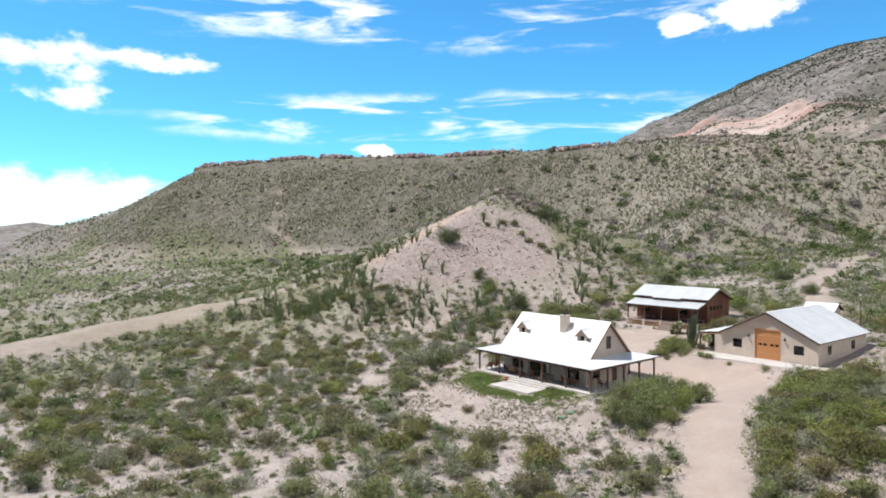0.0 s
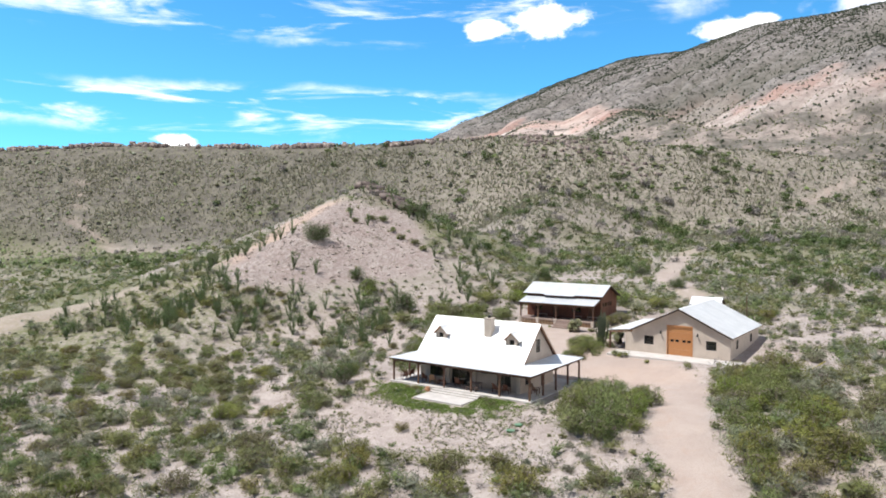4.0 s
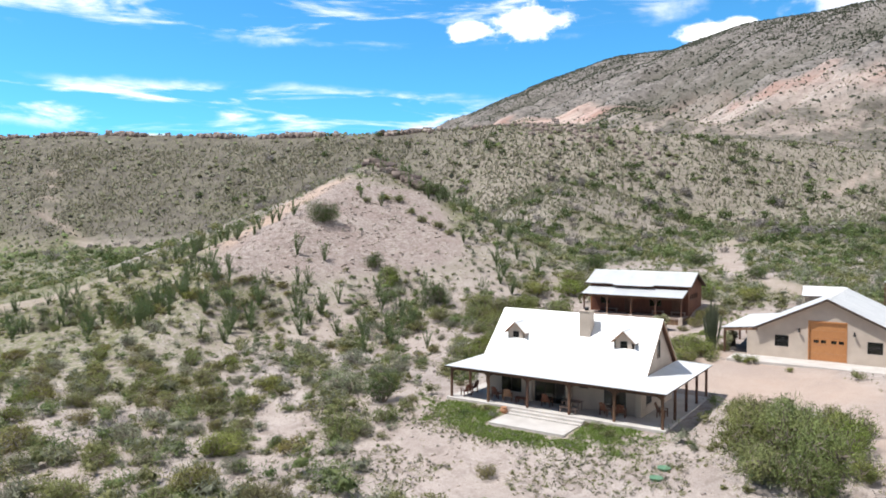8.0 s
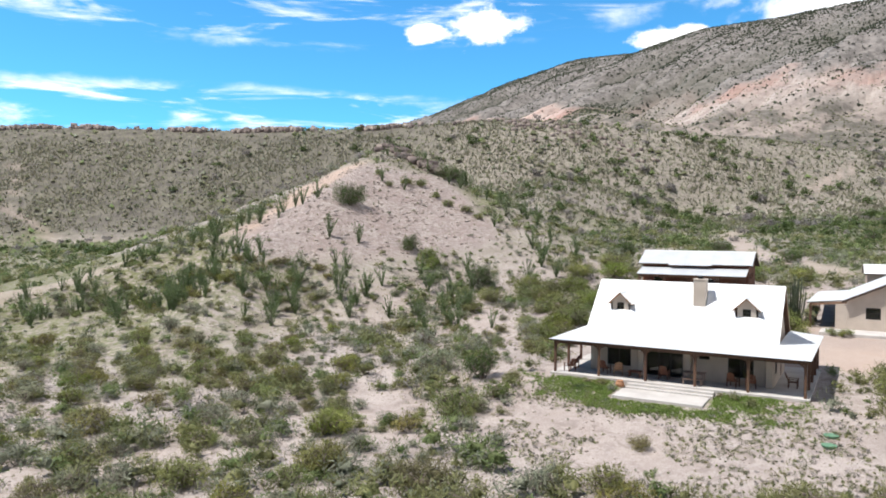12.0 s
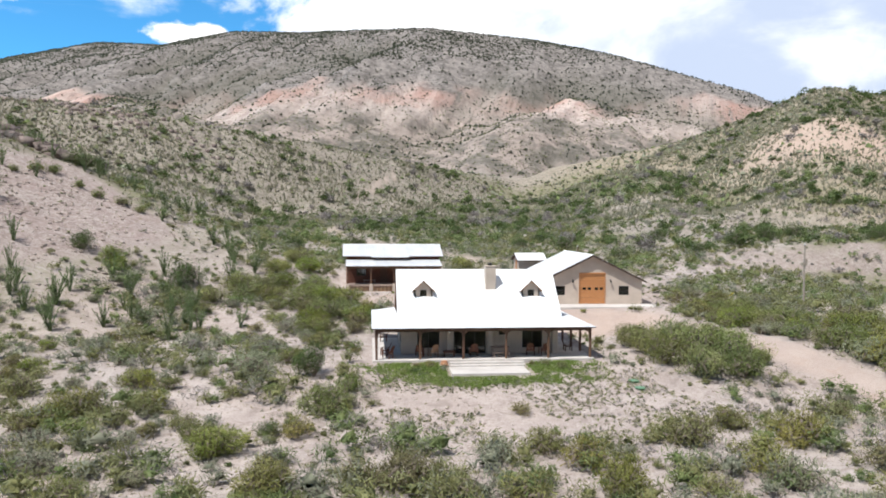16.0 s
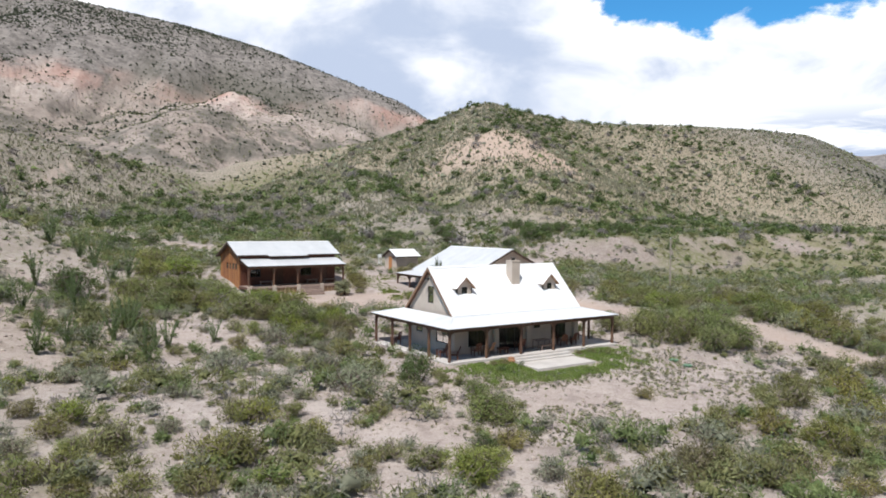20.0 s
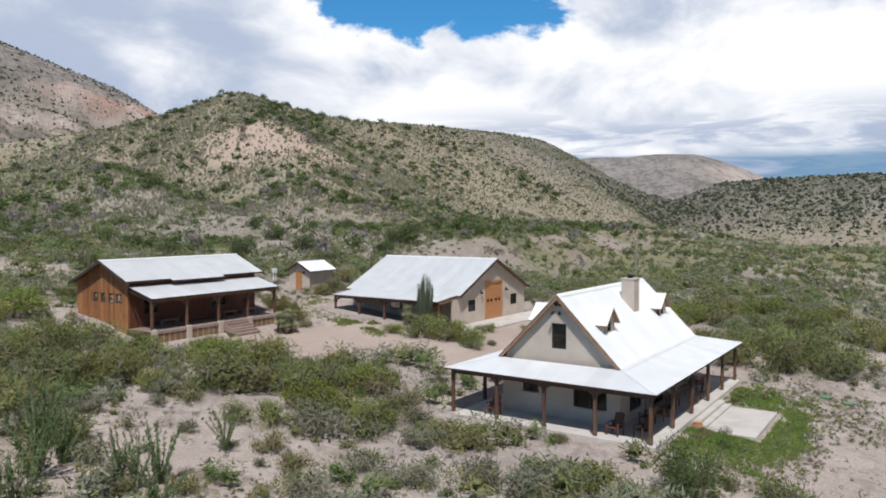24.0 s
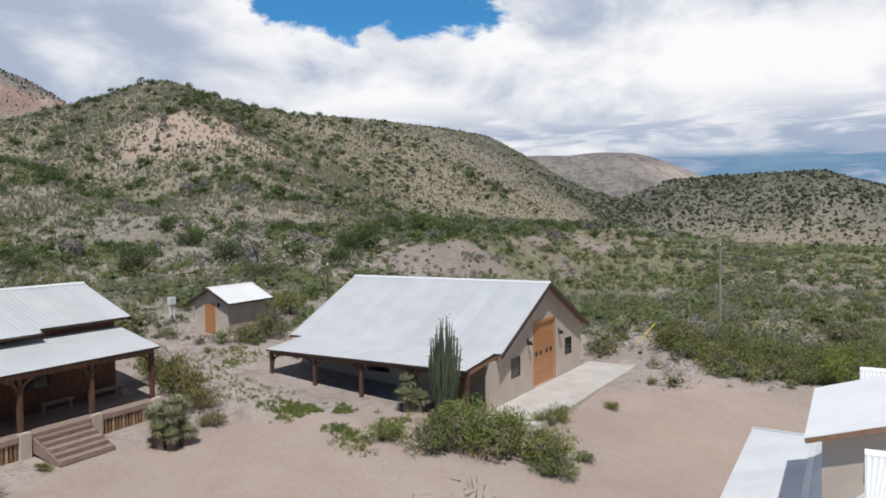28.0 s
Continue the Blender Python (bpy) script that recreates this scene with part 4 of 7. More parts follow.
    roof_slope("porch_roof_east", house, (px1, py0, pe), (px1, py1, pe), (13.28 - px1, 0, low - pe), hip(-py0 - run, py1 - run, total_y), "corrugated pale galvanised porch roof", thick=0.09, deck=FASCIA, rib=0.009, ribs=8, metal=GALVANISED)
    TOP_BREAKS[:] = []
    # caps on the hips, flashing along the break, metal over the rake boards
    for (ax, ay), (cx, cy) in (((px0, py0), (0, -run)), ((px1, py0), (13.28, -run)), ((px0, py1), (0, run)), ((px1, py1), (13.28, run))):
        a, c = Vector((ax, ay, pe + 0.012)), Vector((cx, cy, low + 0.012))
        out = (c - a).cross(Vector((0, 0, 1))).normalized() * 0.09
        part("hip_cap", slab_of([a - out - Vector((0, 0, 0.012)), c - out - Vector((0, 0, 0.012)), c + Vector((0, 0, 0.02)), a + Vector((0, 0, 0.02))], (0, 0, 0.008)), GALVANISED, house)
        part("hip_cap", slab_of([a + out - Vector((0, 0, 0.012)), a + Vector((0, 0, 0.02)), c + Vector((0, 0, 0.02)), c + out - Vector((0, 0, 0.012))], (0, 0, 0.008)), GALVANISED, house)
    for s in (-1, 1):
        part("flashing", slab_of([(0, s * (run + 0.13), low - 0.005), (13.28, s * (run + 0.13), low - 0.005), (13.28, s * (run - 0.06), low + 0.075), (0, s * (run - 0.06), low + 0.075)], (0, 0, 0.006)), GALVANISED, house)
        for x in (-0.06, 13.20):
            part("rake_trim", slab_of([(x, s * run, low + 0.018), (x + 0.14, s * run, low + 0.018), (x + 0.14, 0, ridge + 0.018), (x, 0, ridge + 0.018)], (0, 0, 0.012)), METAL, house)
    for x in (-0.17, 0.17):
        lamp = part("gable_lamp", boxes((-0.12, -0.01, x - 0.05, x + 0.05, 5.62, 5.70)), IRON, house)
        part("lamp_head", boxes((-0.24, -0.10, x * 1.3 - 0.06, x * 1.3 + 0.06, 5.53, 5.63), bevel=0.02), IRON, lamp)
    # porch beams and posts
    bx0, bx1, by0, by1, bt = -1.7, 15.08, -5.6, 5.4, 2.36
    for rows in ((bx0 - 0.1, bx1 + 0.1, by0 - 0.08, by0 + 0.08, bt - 0.22, bt), (bx0 - 0.1, bx1 + 0.1, by1 - 0.08, by1 + 0.08, bt - 0.22, bt),
                 (bx0 - 0.08, bx0 + 0.08, by0 + 0.08, by1 - 0.08, bt - 0.22, bt), (bx1 - 0.08, bx1 + 0.08, by0 + 0.08, by1 - 0.08, bt - 0.22, bt)):
        part("porch_beam", boxes(rows, bevel=0.01), TIMBER, house)
    for n in range(6):
        x = bx0 + n * (bx1 - bx0) / 5
        for y in (by0, by1):
            sides = [(1, 0)] * (n < 5) + [(-1, 0)] * (n > 0)
            post(house, x, y, 0.0, bt - 0.22, brackets=sides, r=0.26)
    for n in range(1, 4):
        y = by0 + n * (by1 - by0) / 4
        for x in (bx0, bx1):
            post(house, x, y, 0.0, bt - 0.22, brackets=[(0, 1), (0, -1)], r=0.26)
    for n in range(12):
        x = 0.3 + n * 1.14
        part("rafter", slab_of([(x, -5.9, 2.36), (x, -3.42, 2.86), (x, -3.42, 2.76), (x, -5.9, 2.26)], (0.06, 0, 0)), TIMBER, house)
    # porch slab, steps, patio
    part("porch_slab", boxes((-2.0, 15.35, -5.9, 5.7, -0.55, -0.004), bevel=0.02), CONCRETE, house, "pale concrete porch floor")
    for n in range(2):
        part("step", boxes((3.9, 9.7, -6.25 - 0.36 * n, -5.9 - 0.36 * n, -0.7, -0.15 - 0.16 * n), bevel=0.015), CONCRETE, house)
    part("patio_slab", boxes((3.75, 9.55, -9.1, -6.62, -0.9, -0.42), bevel=0.02), CONCRETE, house, "pale concrete patio slab below the steps")
    # chimney
    ch = part("chimney", boxes((7.35, 8.22, -1.55, -0.75, 4.7, 6.92), bevel=0.02), STUCCO, house, "square tan stucco chimney")
    part("chimney_crown", boxes((7.31, 8.26, -1.59, -0.71, 6.92, 7.0), bevel=0.015), STUCCO, ch)
    bm = bmesh.new()
    bmesh.ops.create_cone(bm, cap_ends=True, segments=16, radius1=0.16, radius2=0.16, depth=0.16, matrix=Matrix.Translation((7.78, -1.15, 7.08)))
    bmesh.ops.create_cone(bm, cap_ends=True, segments=16, radius1=0.25, radius2=0.20, depth=0.05, matrix=Matrix.Translation((7.78, -1.15, 7.20)))
    part("flue_cap", bm, IRON, ch)
    # gabled dormers, front and back
    for side in (-1, 1):
        for cx in (2.13, 11.08):
            dormer(house, cx, side)
    shed_dormer(house)
    for y, z in ((-0.16, 6.05), (0.16, 6.05)):
        bm = bmesh.new()
        bmesh.ops.create_cone(bm, cap_ends=True, segments=10, radius1=0.09, radius2=0.05, depth=0.22, matrix=Matrix.Translation((0.16, y, z)) @ pose(0, 0, 0, 60 * (1 if y < 0 else -1), 0, 0))
        part("flood_lamp", bm, IRON, house)
    # wall lamp by the glass door, hung lamp
    part("porch_lamp", boxes((4.05, 4.2, -3.82, -3.71, 1.75, 2.0), bevel=0.02), WHITEPAINT, house)


def dormer(house, cx, side):
    y_face, half, eave_z, peak = 2.05, 0.72, 4.94, 5.74
    place = frame_of((cx, side * y_face, 0), (1, 0), (0, -side))
    top = lambda u: peak - 0.02 - (peak - eave_z) / 0.95 * abs(u)  # noqa: E731
    body = part("dormer", wall(-half, half, top, [(-0.27, 0.27, 4.50, 5.04)], place, 0.12, 4.3, extra=(0,)), STUCCO, house, "small gabled stucco dormer with ribbed metal roof")
    window(house, -0.27, 0.27, 4.50, 5.04, place, bars=(1, 2), sill=False)
    for u in (-half, half):
        cheek = [(cx + u, side * y_face, 4.3), (cx + u, side * y_face, 5.08), (cx + u, side * 1.38, 5.08)]
        part("cheek", slab_of(cheek, (-0.1 if u > 0 else 0.1, 0, 0)), STUCCO, body)
    part("dormer_back", boxes((-half + 0.1, half - 0.1, 0.5, 0.52, 4.95, 5.2), m=place), ROOM, body)
    y_tip = side * 2.30
    for s in (-1, 1):
        lo = Vector((cx + s * 0.95, y_tip, eave_z))
        rise = Vector((-s * 0.95, 0, peak + 0.09 - eave_z))
        inner_low, inner_top = side * (6.57 - eave_z) / 1.017, side * (6.57 - peak - 0.09) / 1.017
        corners = [lo, Vector((cx, y_tip, peak + 0.09)), Vector((cx, inner_top, peak + 0.09)), Vector((lo.x, inner_low, eave_z))]
        normal = Vector((s * (peak + 0.09 - eave_z), 0, 0.95)).normalized()
        slab = part("dormer_roof", slab_of([c - normal * 0.07 for c in corners], normal * 0.066), RAKE, house)
        # ribs run down the slope
        count = 14
        bm = bmesh.new()
        rows = []
        for k in range(count * 2 + 1):
            f = k / (count * 2)
            h = 0.022 * (k % 2)
            ya = y_tip + (inner_low - y_tip) * f
            yb = y_tip + (inner_top - y_tip) * f
            rows.append((bm.verts.new(Vector((lo.x, ya, eave_z)) + normal * h), bm.verts.new(Vector((cx, yb, peak + 0.09)) + normal * h)))
        for (p, q), (r, t) in zip(rows, rows[1:]):
            bm.faces.new((p, r, t, q))
        part("roof_sheet", bm, METAL, slab)
    part("dormer_ridge", slab_of([(cx - 0.1, y_tip, peak + 0.03), (cx, y_tip, peak + 0.13), (cx + 0.1, y_tip, peak + 0.03)], (0, side * (6.57 - peak - 0.09) / 1.017 - y_tip, 0)), METAL, body)


def shed_dormer(house):
    """The wide dormer in the middle of the back roof."""
    a, b = 4.3, 9.2
    body = part("shed_dormer", boxes((a, b, 2.95, 3.1, 3.3, 5.35)), STUCCO, house, "wide stucco dormer with a low metal roof")
    for x in (a, b - 0.12):
        part("cheek", slab_of([(x, 2.95, 3.45), (x, 2.95, 5.38), (x, 0.35, 6.18)], (0.12, 0, 0)), STUCCO, body)
    roof_slope("dormer_roof", house, (a - 0.35, 3.45, 5.42), (b + 0.35, 3.45, 5.42), (0, -3.2, 0.98), lambda u: 1.0, "low ribbed metal dormer roof", deck=RAKE)
    window(house, 5.2, 6.2, 4.1, 5.0, frame_of((0, 3.12, 0), (1, 0), (0, -1)), sill=False)
    window(house, 7.3, 8.3, 4.1, 5.0, frame_of((0, 3.12, 0), (1, 0), (0, -1)), sill=False)


build_house()


# ---- workshop ----
def build_workshop():
    m = pose(22.25, 16.5, 1.68, 0, 0, -1.2)
    shop = thing("workshop", m, "tan stucco workshop with pale metal roof and orange wooden garage door", "workshop")
    half, front_v, back_v, ridge, run = 5.65, 0.38, 12.7, 5.46, 6.0
    low = 2.55
    slope = (ridge - low) / run
    roofline = lambda u: ridge - 0.1 - slope * abs(u)  # noqa: E731
    front = frame_of((0, front_v, 0), (1, 0), (0, 1))
    back = frame_of((0, back_v, 0), (1, 0), (0, -1))
    east = frame_of((half, 0, 0), (0, 1), (-1, 0))
    west = frame_of((-half, 0, 0), (0, 1), (1, 0))
    f_open = [(-1.42, 1.42, 0.02, 3.33), (-4.2, -3.06, 0.98, 1.99), (3.0, 4.14, 0.98, 1.99)]
    part("front_wall", wall(-half, half, roofline, f_open, front, 0.2, extra=(0,)), STUCCO, shop)
    part("back_wall", wall(-half, half, roofline, [], back, 0.2, extra=(0,)), STUCCO, shop)
    side_top = lambda u: roofline(half)  # noqa: E731
    e_open = [(2.6, 3.6, 0.98, 1.99), (8.6, 9.6, 0.98, 1.99)]
    part("east_wall", wall(front_v + 0.2, back_v - 0.2, side_top, e_open, east, 0.2), STUCCO, shop)
    w_open = [(6.6, 8.0, 0.98, 1.99), (2.2, 3.2, 0.02, 2.1)]
    part("west_wall", wall(front_v + 0.2, back_v - 0.2, side_top, w_open, west, 0.2), STUCCO, shop)
    part("inner_floor", boxes((-half + 0.2, half - 0.2, front_v + 0.2, back_v - 0.2, 0.0, 0.02)), ROOM, shop)
    for o in f_open[1:]:
        window(shop, *o, front, bars=(1, 2), sill=False)
    for o in e_open:
        window(shop, *o, east, bars=(1, 2), sill=False)
    window(shop, *w_open[0], west, bars=(2, 1))
    d = part("side_door", boxes((2.2, 3.2, 0.05, 0.1, 0.02, 2.1), m=west), ORANGE, shop)
    part("door_handle", boxes((3.06, 3.11, 0.0, 0.05, 1.0, 1.06), m=west), IRON, d)
    # sectional door of five boards, one with four lights
    door = part("garage_door", boxes((-1.5, 1.5, -0.03, 0.05, 3.33, 3.47), (-1.5, -1.42, -0.03, 0.05, 0.02, 3.33), (1.42, 1.5, -0.03, 0.05, 0.02, 3.33), m=front), ORANGE, shop, "varnished orange wooden garage door")
    lights = [(-1.08, -0.68), (-0.5, -0.1), (0.3, 0.7), (0.86, 1.26)]
    for k in range(5):
        z0, z1 = 0.03 + k * 0.66, 0.03 + (k + 1) * 0.66 - 0.012
        if k == 2:
            lights_open = [(a, b, z0 + 0.2, z1 - 0.18) for a, b in lights]
            s = part("door_section", wall(-1.42, 1.42, lambda u, z1=z1: z1, lights_open, front @ Matrix.Translation((0, 0.07, 0)), 0.05, z0), ORANGE, door)
            for a, b in lights:
                part("light", boxes((a, b, 0.09, 0.10, z0 + 0.2, z1 - 0.18), m=front), GLASS, door)
        else:
            part("door_section", boxes((-1.42, 1.42, 0.07, 0.12, z0, z1), m=front, bevel=0.008), ORANGE, door)
    for u in (-2.2, 2.05):
        lamp = part("wall_lamp", boxes((u - 0.05, u + 0.05, -0.05, 0.0, 2.42, 2.72), m=front), IRON, shop)
        bm = bmesh.new()
        bmesh.ops.create_cone(bm, cap_ends=True, segments=10, radius1=0.13, radius2=0.05, depth=0.2, matrix=front @ Matrix.Translation((u, -0.17, 2.5)))
        part("shade", bm, IRON, lamp)
    # roof
    one = lambda u: 1.0  # noqa: E731
    length = 13.05
    roof_slope("east_roof", shop, (run, 0, low), (run, length, low), (-run, 0, ridge - low), one, "ribbed pale grey metal roof slope", metal=DULLMETAL)
    roof_slope("west_roof", shop, (-run, 0, low), (-run, length, low), (run, 0, ridge - low), one, "ribbed pale grey metal roof slope", metal=DULLMETAL)
    part("ridge_cap", slab_of([(-0.16, -0.02, ridge - 0.05), (0, -0.02, ridge + 0.045), (0.16, -0.02, ridge - 0.05), (0, -0.02, ridge - 0.02)], (0, length + 0.04, 0)), METAL, shop)
    for v in (-0.05, length):
        for s in (-1, 1):
            part("rake_board", slab_of([(s * (run + 0.02), v, low - 0.02), (0, v, ridge - 0.02), (0, v, ridge - 0.22), (s * (run + 0.02), v, low - 0.22)], (0, 0.05, 0)), RAKE if v > 0 else FASCIA, shop)
    # porch along the west side
    edge, edge_z, v0, v1 = -8.85, 2.26, 0.35, 12.1
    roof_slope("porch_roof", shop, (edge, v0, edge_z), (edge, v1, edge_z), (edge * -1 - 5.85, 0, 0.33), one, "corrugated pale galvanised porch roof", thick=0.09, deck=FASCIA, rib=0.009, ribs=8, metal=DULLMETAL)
    part("porch_beam", boxes((edge + 0.25, edge + 0.41, v0, v1, edge_z - 0.3, edge_z - 0.08), bevel=0.01), TIMBER, shop)
    for v in (v0 + 0.1, v1 - 0.1):
        part("porch_beam", slab_of([(edge + 0.41, v - 0.07, edge_z - 0.27), (-half, v - 0.07, edge_z + 0.02), (-half, v - 0.07, edge_z + 0.2), (edge + 0.41, v - 0.07, edge_z - 0.07)], (0, 0.14, 0)), TIMBER if v > 5 else RAKE, shop)
    for n in range(5):
        v = v0 + 0.1 + n * (v1 - v0 - 0.2) / 4
        post(shop, edge + 0.33, v, 0.0, edge_z - 0.3, brackets=[(0, 1)] * (n < 4) + [(0, -1)] * (n > 0))
    part("porch_slab", boxes((edge + 0.1, -half - 0.003, v0, v1 + 0.1, -0.6, -0.01), bevel=0.02), SHADED_CONCRETE, shop, "concrete porch floor coloured brown for the shade under its roof")
    part("slab", boxes((-half, half, front_v - 0.0, back_v, -0.9, -0.003)), CONCRETE, shop)
    part("wing_wall", boxes((-half - 0.9, -half - 0.003, front_v, front_v + 0.2, 0.0, 2.2), bevel=0.01), STUCCO, shop)


build_workshop()
part_apron = part("apron", boxes((-7.6, 7.0, -2.6, 0.36, -0.5, -0.012), bevel=0.02, m=pose(22.25, 16.5, 1.68, 0, 0, -1.2)), CONCRETE)
tagged(part_apron, "pale concrete apron in front of the workshop door", "pavement", kind="structure")


# ---- bunkhouse ----
def build_bunkhouse():
    m = pose(0.58, 33.5, 2.95, 0, 0, 1.6)
    bunk = thing("bunkhouse", m, "orange cedar bunkhouse with pale metal roof and front porch", "bunkhouse")
    half, v0, v1, ridge, slope = 5.85, -2.7, 3.55, 4.81, 0.435
    roofline = lambda v: ridge - 0.1 - slope * abs(v)  # noqa: E731
    west = frame_of((-half, 0, 0), (0, 1), (1, 0))
    east = frame_of((half, 0, 0), (0, 1), (-1, 0))
    front = frame_of((0, v0, 0), (1, 0), (0, 1))
    back = frame_of((0, v1, 0), (1, 0), (0, -1))
    small = [(-1.9 + 0.95 * k, -1.35 + 0.95 * k, 1.75, 2.4) for k in range(4)]
    for place, name in ((west, "west_wall"), (east, "east_wall")):
        # west boards in the lit tone, east in the one with shade painted in
        w = part(name, wall(v0, v1, roofline, small, place, 0.14, -1.1, extra=(0,)), BOARD if place is west else SHADED_REDWOOD, bunk, "vertical cedar board wall" if place is west else "red-brown board wall with shade in its colour")
        for o in small:
            window(bunk, *o, place, trim=DARKTRIM, sill=False)
        # boards
        count = 21
        step = (v1 - v0) / count
        for k in range(count):
            a, b = v0 + k * step + 0.008, v0 + (k + 1) * step - 0.008
            over = [o for o in small if o[0] < b and o[1] > a]
            spans = [(-0.38, over[0][2] - 0.04), (over[0][3] + 0.04, None)] if over else [(-0.38, None)]
            bm = bmesh.new()
            for z0, z1 in spans:
                ta, tb = (roofline(a) - 0.02, roofline(b) - 0.02) if z1 is None else (z1, z1)
                merge(bm, slab_of([place @ Vector(p) for p in ((a, -0.028, z0), (b, -0.028, z0), (b, -0.028, tb), (a, -0.028, ta))], place.to_3x3() @ Vector((0, 0.026, 0))))
            part("board", bm, BOARD if place is west else SHADED_REDWOOD, w)
    for u in (-half - 0.05, half):
        part("foundation", boxes((u, u + 0.05, v0, v1, -1.4, -0.40), bevel=0.01), STUCCO, bunk, "pale stucco footing under the boards")
    f_open = [(-4.6, -3.4, 0.9, 2.1), (-1.6, -0.7, 0.02, 2.1), (1.4, 2.8, 0.9, 2.1), (4.0, 4.9, 0.02, 2.1)]
    fw = part("front_wall", wall(-half + 0.14, half - 0.14, lambda u: 3.45, f_open, front, 0.14), SHADED_REDWOOD, bunk, "red-brown board wall under the porch with shade in its colour")
    part("back_wall", wall(-half + 0.14, half - 0.14, lambda u: roofline(v1), [], back, 0.14, -0.75), SHADED_REDWOOD, bunk)
    window(bunk, *f_open[0], front, bars=(2, 1), sill=False)
    window(bunk, *f_open[2], front, bars=(2, 1), sill=False)
    for o in (f_open[1], f_open[3]):
        d = part("plank_door", boxes((o[0], o[1], 0.04, 0.09, o[2], o[3]), m=front), TIMBER, bunk)
        part("door_handle", boxes((o[1] - 0.14, o[1] - 0.09, 0.0, 0.04, 1.0, 1.06), m=front), IRON, d)
    part("inner_floor", boxes((-half + 0.14, half - 0.14, v0 + 0.14, v1 - 0.14, -0.2, 0.02)), ROOM, bunk)
    # main roof; the middle of the front eave reaches lower
    one = lambda u: 1.0  # noqa: E731
    hu = 6.32
    start = lambda u: 0.0 if 3.6 < u < 8.4 else 0.085  # noqa: E731
    TOP_BREAKS[:] = [3.6, 3.601, 8.399, 8.4]
    fr = 3.55
    roof_slope("front_roof", bunk, (-hu, -fr, ridge - slope * fr), (hu, -fr, ridge - slope * fr), (0, fr, slope * fr), one, "ribbed pale grey metal roof slope", start_at=start, deck=FASCIA, metal=DULLMETAL)
    TOP_BREAKS[:] = []
    roof_slope("back_roof", bunk, (-hu, 3.95, ridge - slope * 3.95), (hu, 3.95, ridge - slope * 3.95), (0, -3.95, slope * 3.95), one, "ribbed pale grey metal roof slope", deck=FASCIA, metal=DULLMETAL)
    part("ridge_cap", slab_of([(-hu - 0.02, -0.16, ridge - 0.04), (-hu - 0.02, 0, ridge + 0.045), (-hu - 0.02, 0.16, ridge - 0.04), (-hu - 0.02, 0, ridge - 0.02)], (2 * hu + 0.04, 0, 0)), METAL, bunk)
    for u in (-hu - 0.05, hu):
        part("rake_board", slab_of([(u, -fr - 0.02, ridge - slope * fr - 0.02), (u, 0, ridge - 0.02), (u, 0, ridge - 0.22), (u, -fr - 0.02, ridge - slope * fr - 0.22)], (0.05, 0, 0)), FASCIA, bunk)
        part("rake_board", slab_of([(u, 3.97, ridge - slope * 3.95 - 0.02), (u, 0, ridge - 0.02), (u, 0, ridge - 0.22), (u, 3.97, ridge - slope * 3.95 - 0.22)], (0.05, 0, 0)), FASCIA, bunk)
    pu = 5.93
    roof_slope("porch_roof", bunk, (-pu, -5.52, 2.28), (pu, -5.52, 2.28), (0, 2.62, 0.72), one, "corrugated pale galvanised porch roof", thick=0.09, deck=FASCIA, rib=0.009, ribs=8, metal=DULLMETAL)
    part("porch_beam", boxes((-pu + 0.1, pu - 0.1, -5.27, -5.11, 1.98, 2.2), bevel=0.01), TIMBER, bunk)
    for n in range(5):
        u = -5.72 + n * 2.86
        post(bunk, u, -5.19, 0.0, 1.98, brackets=[(1, 0)] * (n < 4) + [(-1, 0)] * (n > 0))
        part("plinth", boxes((u - 0.22, u + 0.22, -5.52, -5.30, -1.2, 0.10), bevel=0.02), STUCCO, bunk)
    for u in (-5.8, 5.72):
        part("porch_beam", slab_of([(u, -5.2, 2.0), (u, -2.7, 2.6), (u, -2.7, 2.8), (u, -5.2, 2.2)], (0.08, 0, 0)), TIMBER, bunk)
    # deck of planks, skirt of slats, steps
    deck = part("deck", boxes((-5.95, 5.95, -5.3, -2.7, -0.3, -0.04)), TIMBER, bunk)
    for k in range(18):
        v = -5.42 + k * 0.15
        part("plank", boxes((-5.95, 5.95, v, v + 0.14, -0.035, 0.0)), GREYWOOD, deck)
    part("rim_board", boxes((-5.95, 5.95, -5.47, -5.43, -0.20, 0.0)), GREYWOOD, bunk)
    for bay in range(4):
        if bay == 2:
            continue
        a = -5.72 + bay * 2.86 + 0.24
        for k in range(15):
            u = a + k * 0.16
            part("slat", boxes((u, u + 0.095, -5.42, -5.39, -1.15, -0.205)), RAKE if k % 3 else PALEBOARD, bunk)
    for k in range(5):
        part("step", boxes((0.35, 2.45, -5.78 - 0.30 * k, -5.48 - 0.30 * k, -0.16 * k - 0.34, -0.16 * k - 0.15), bevel=0.01), GREYWOOD, bunk)
    for u in (0.27, 2.45):
        part("stringer", slab_of([(u, -5.47, -0.15), (u, -6.98, -0.88), (u, -6.98, -1.05), (u, -5.47, -0.7)], (0.06, 0, 0)), GREYWOOD, bunk)


build_bunkhouse()


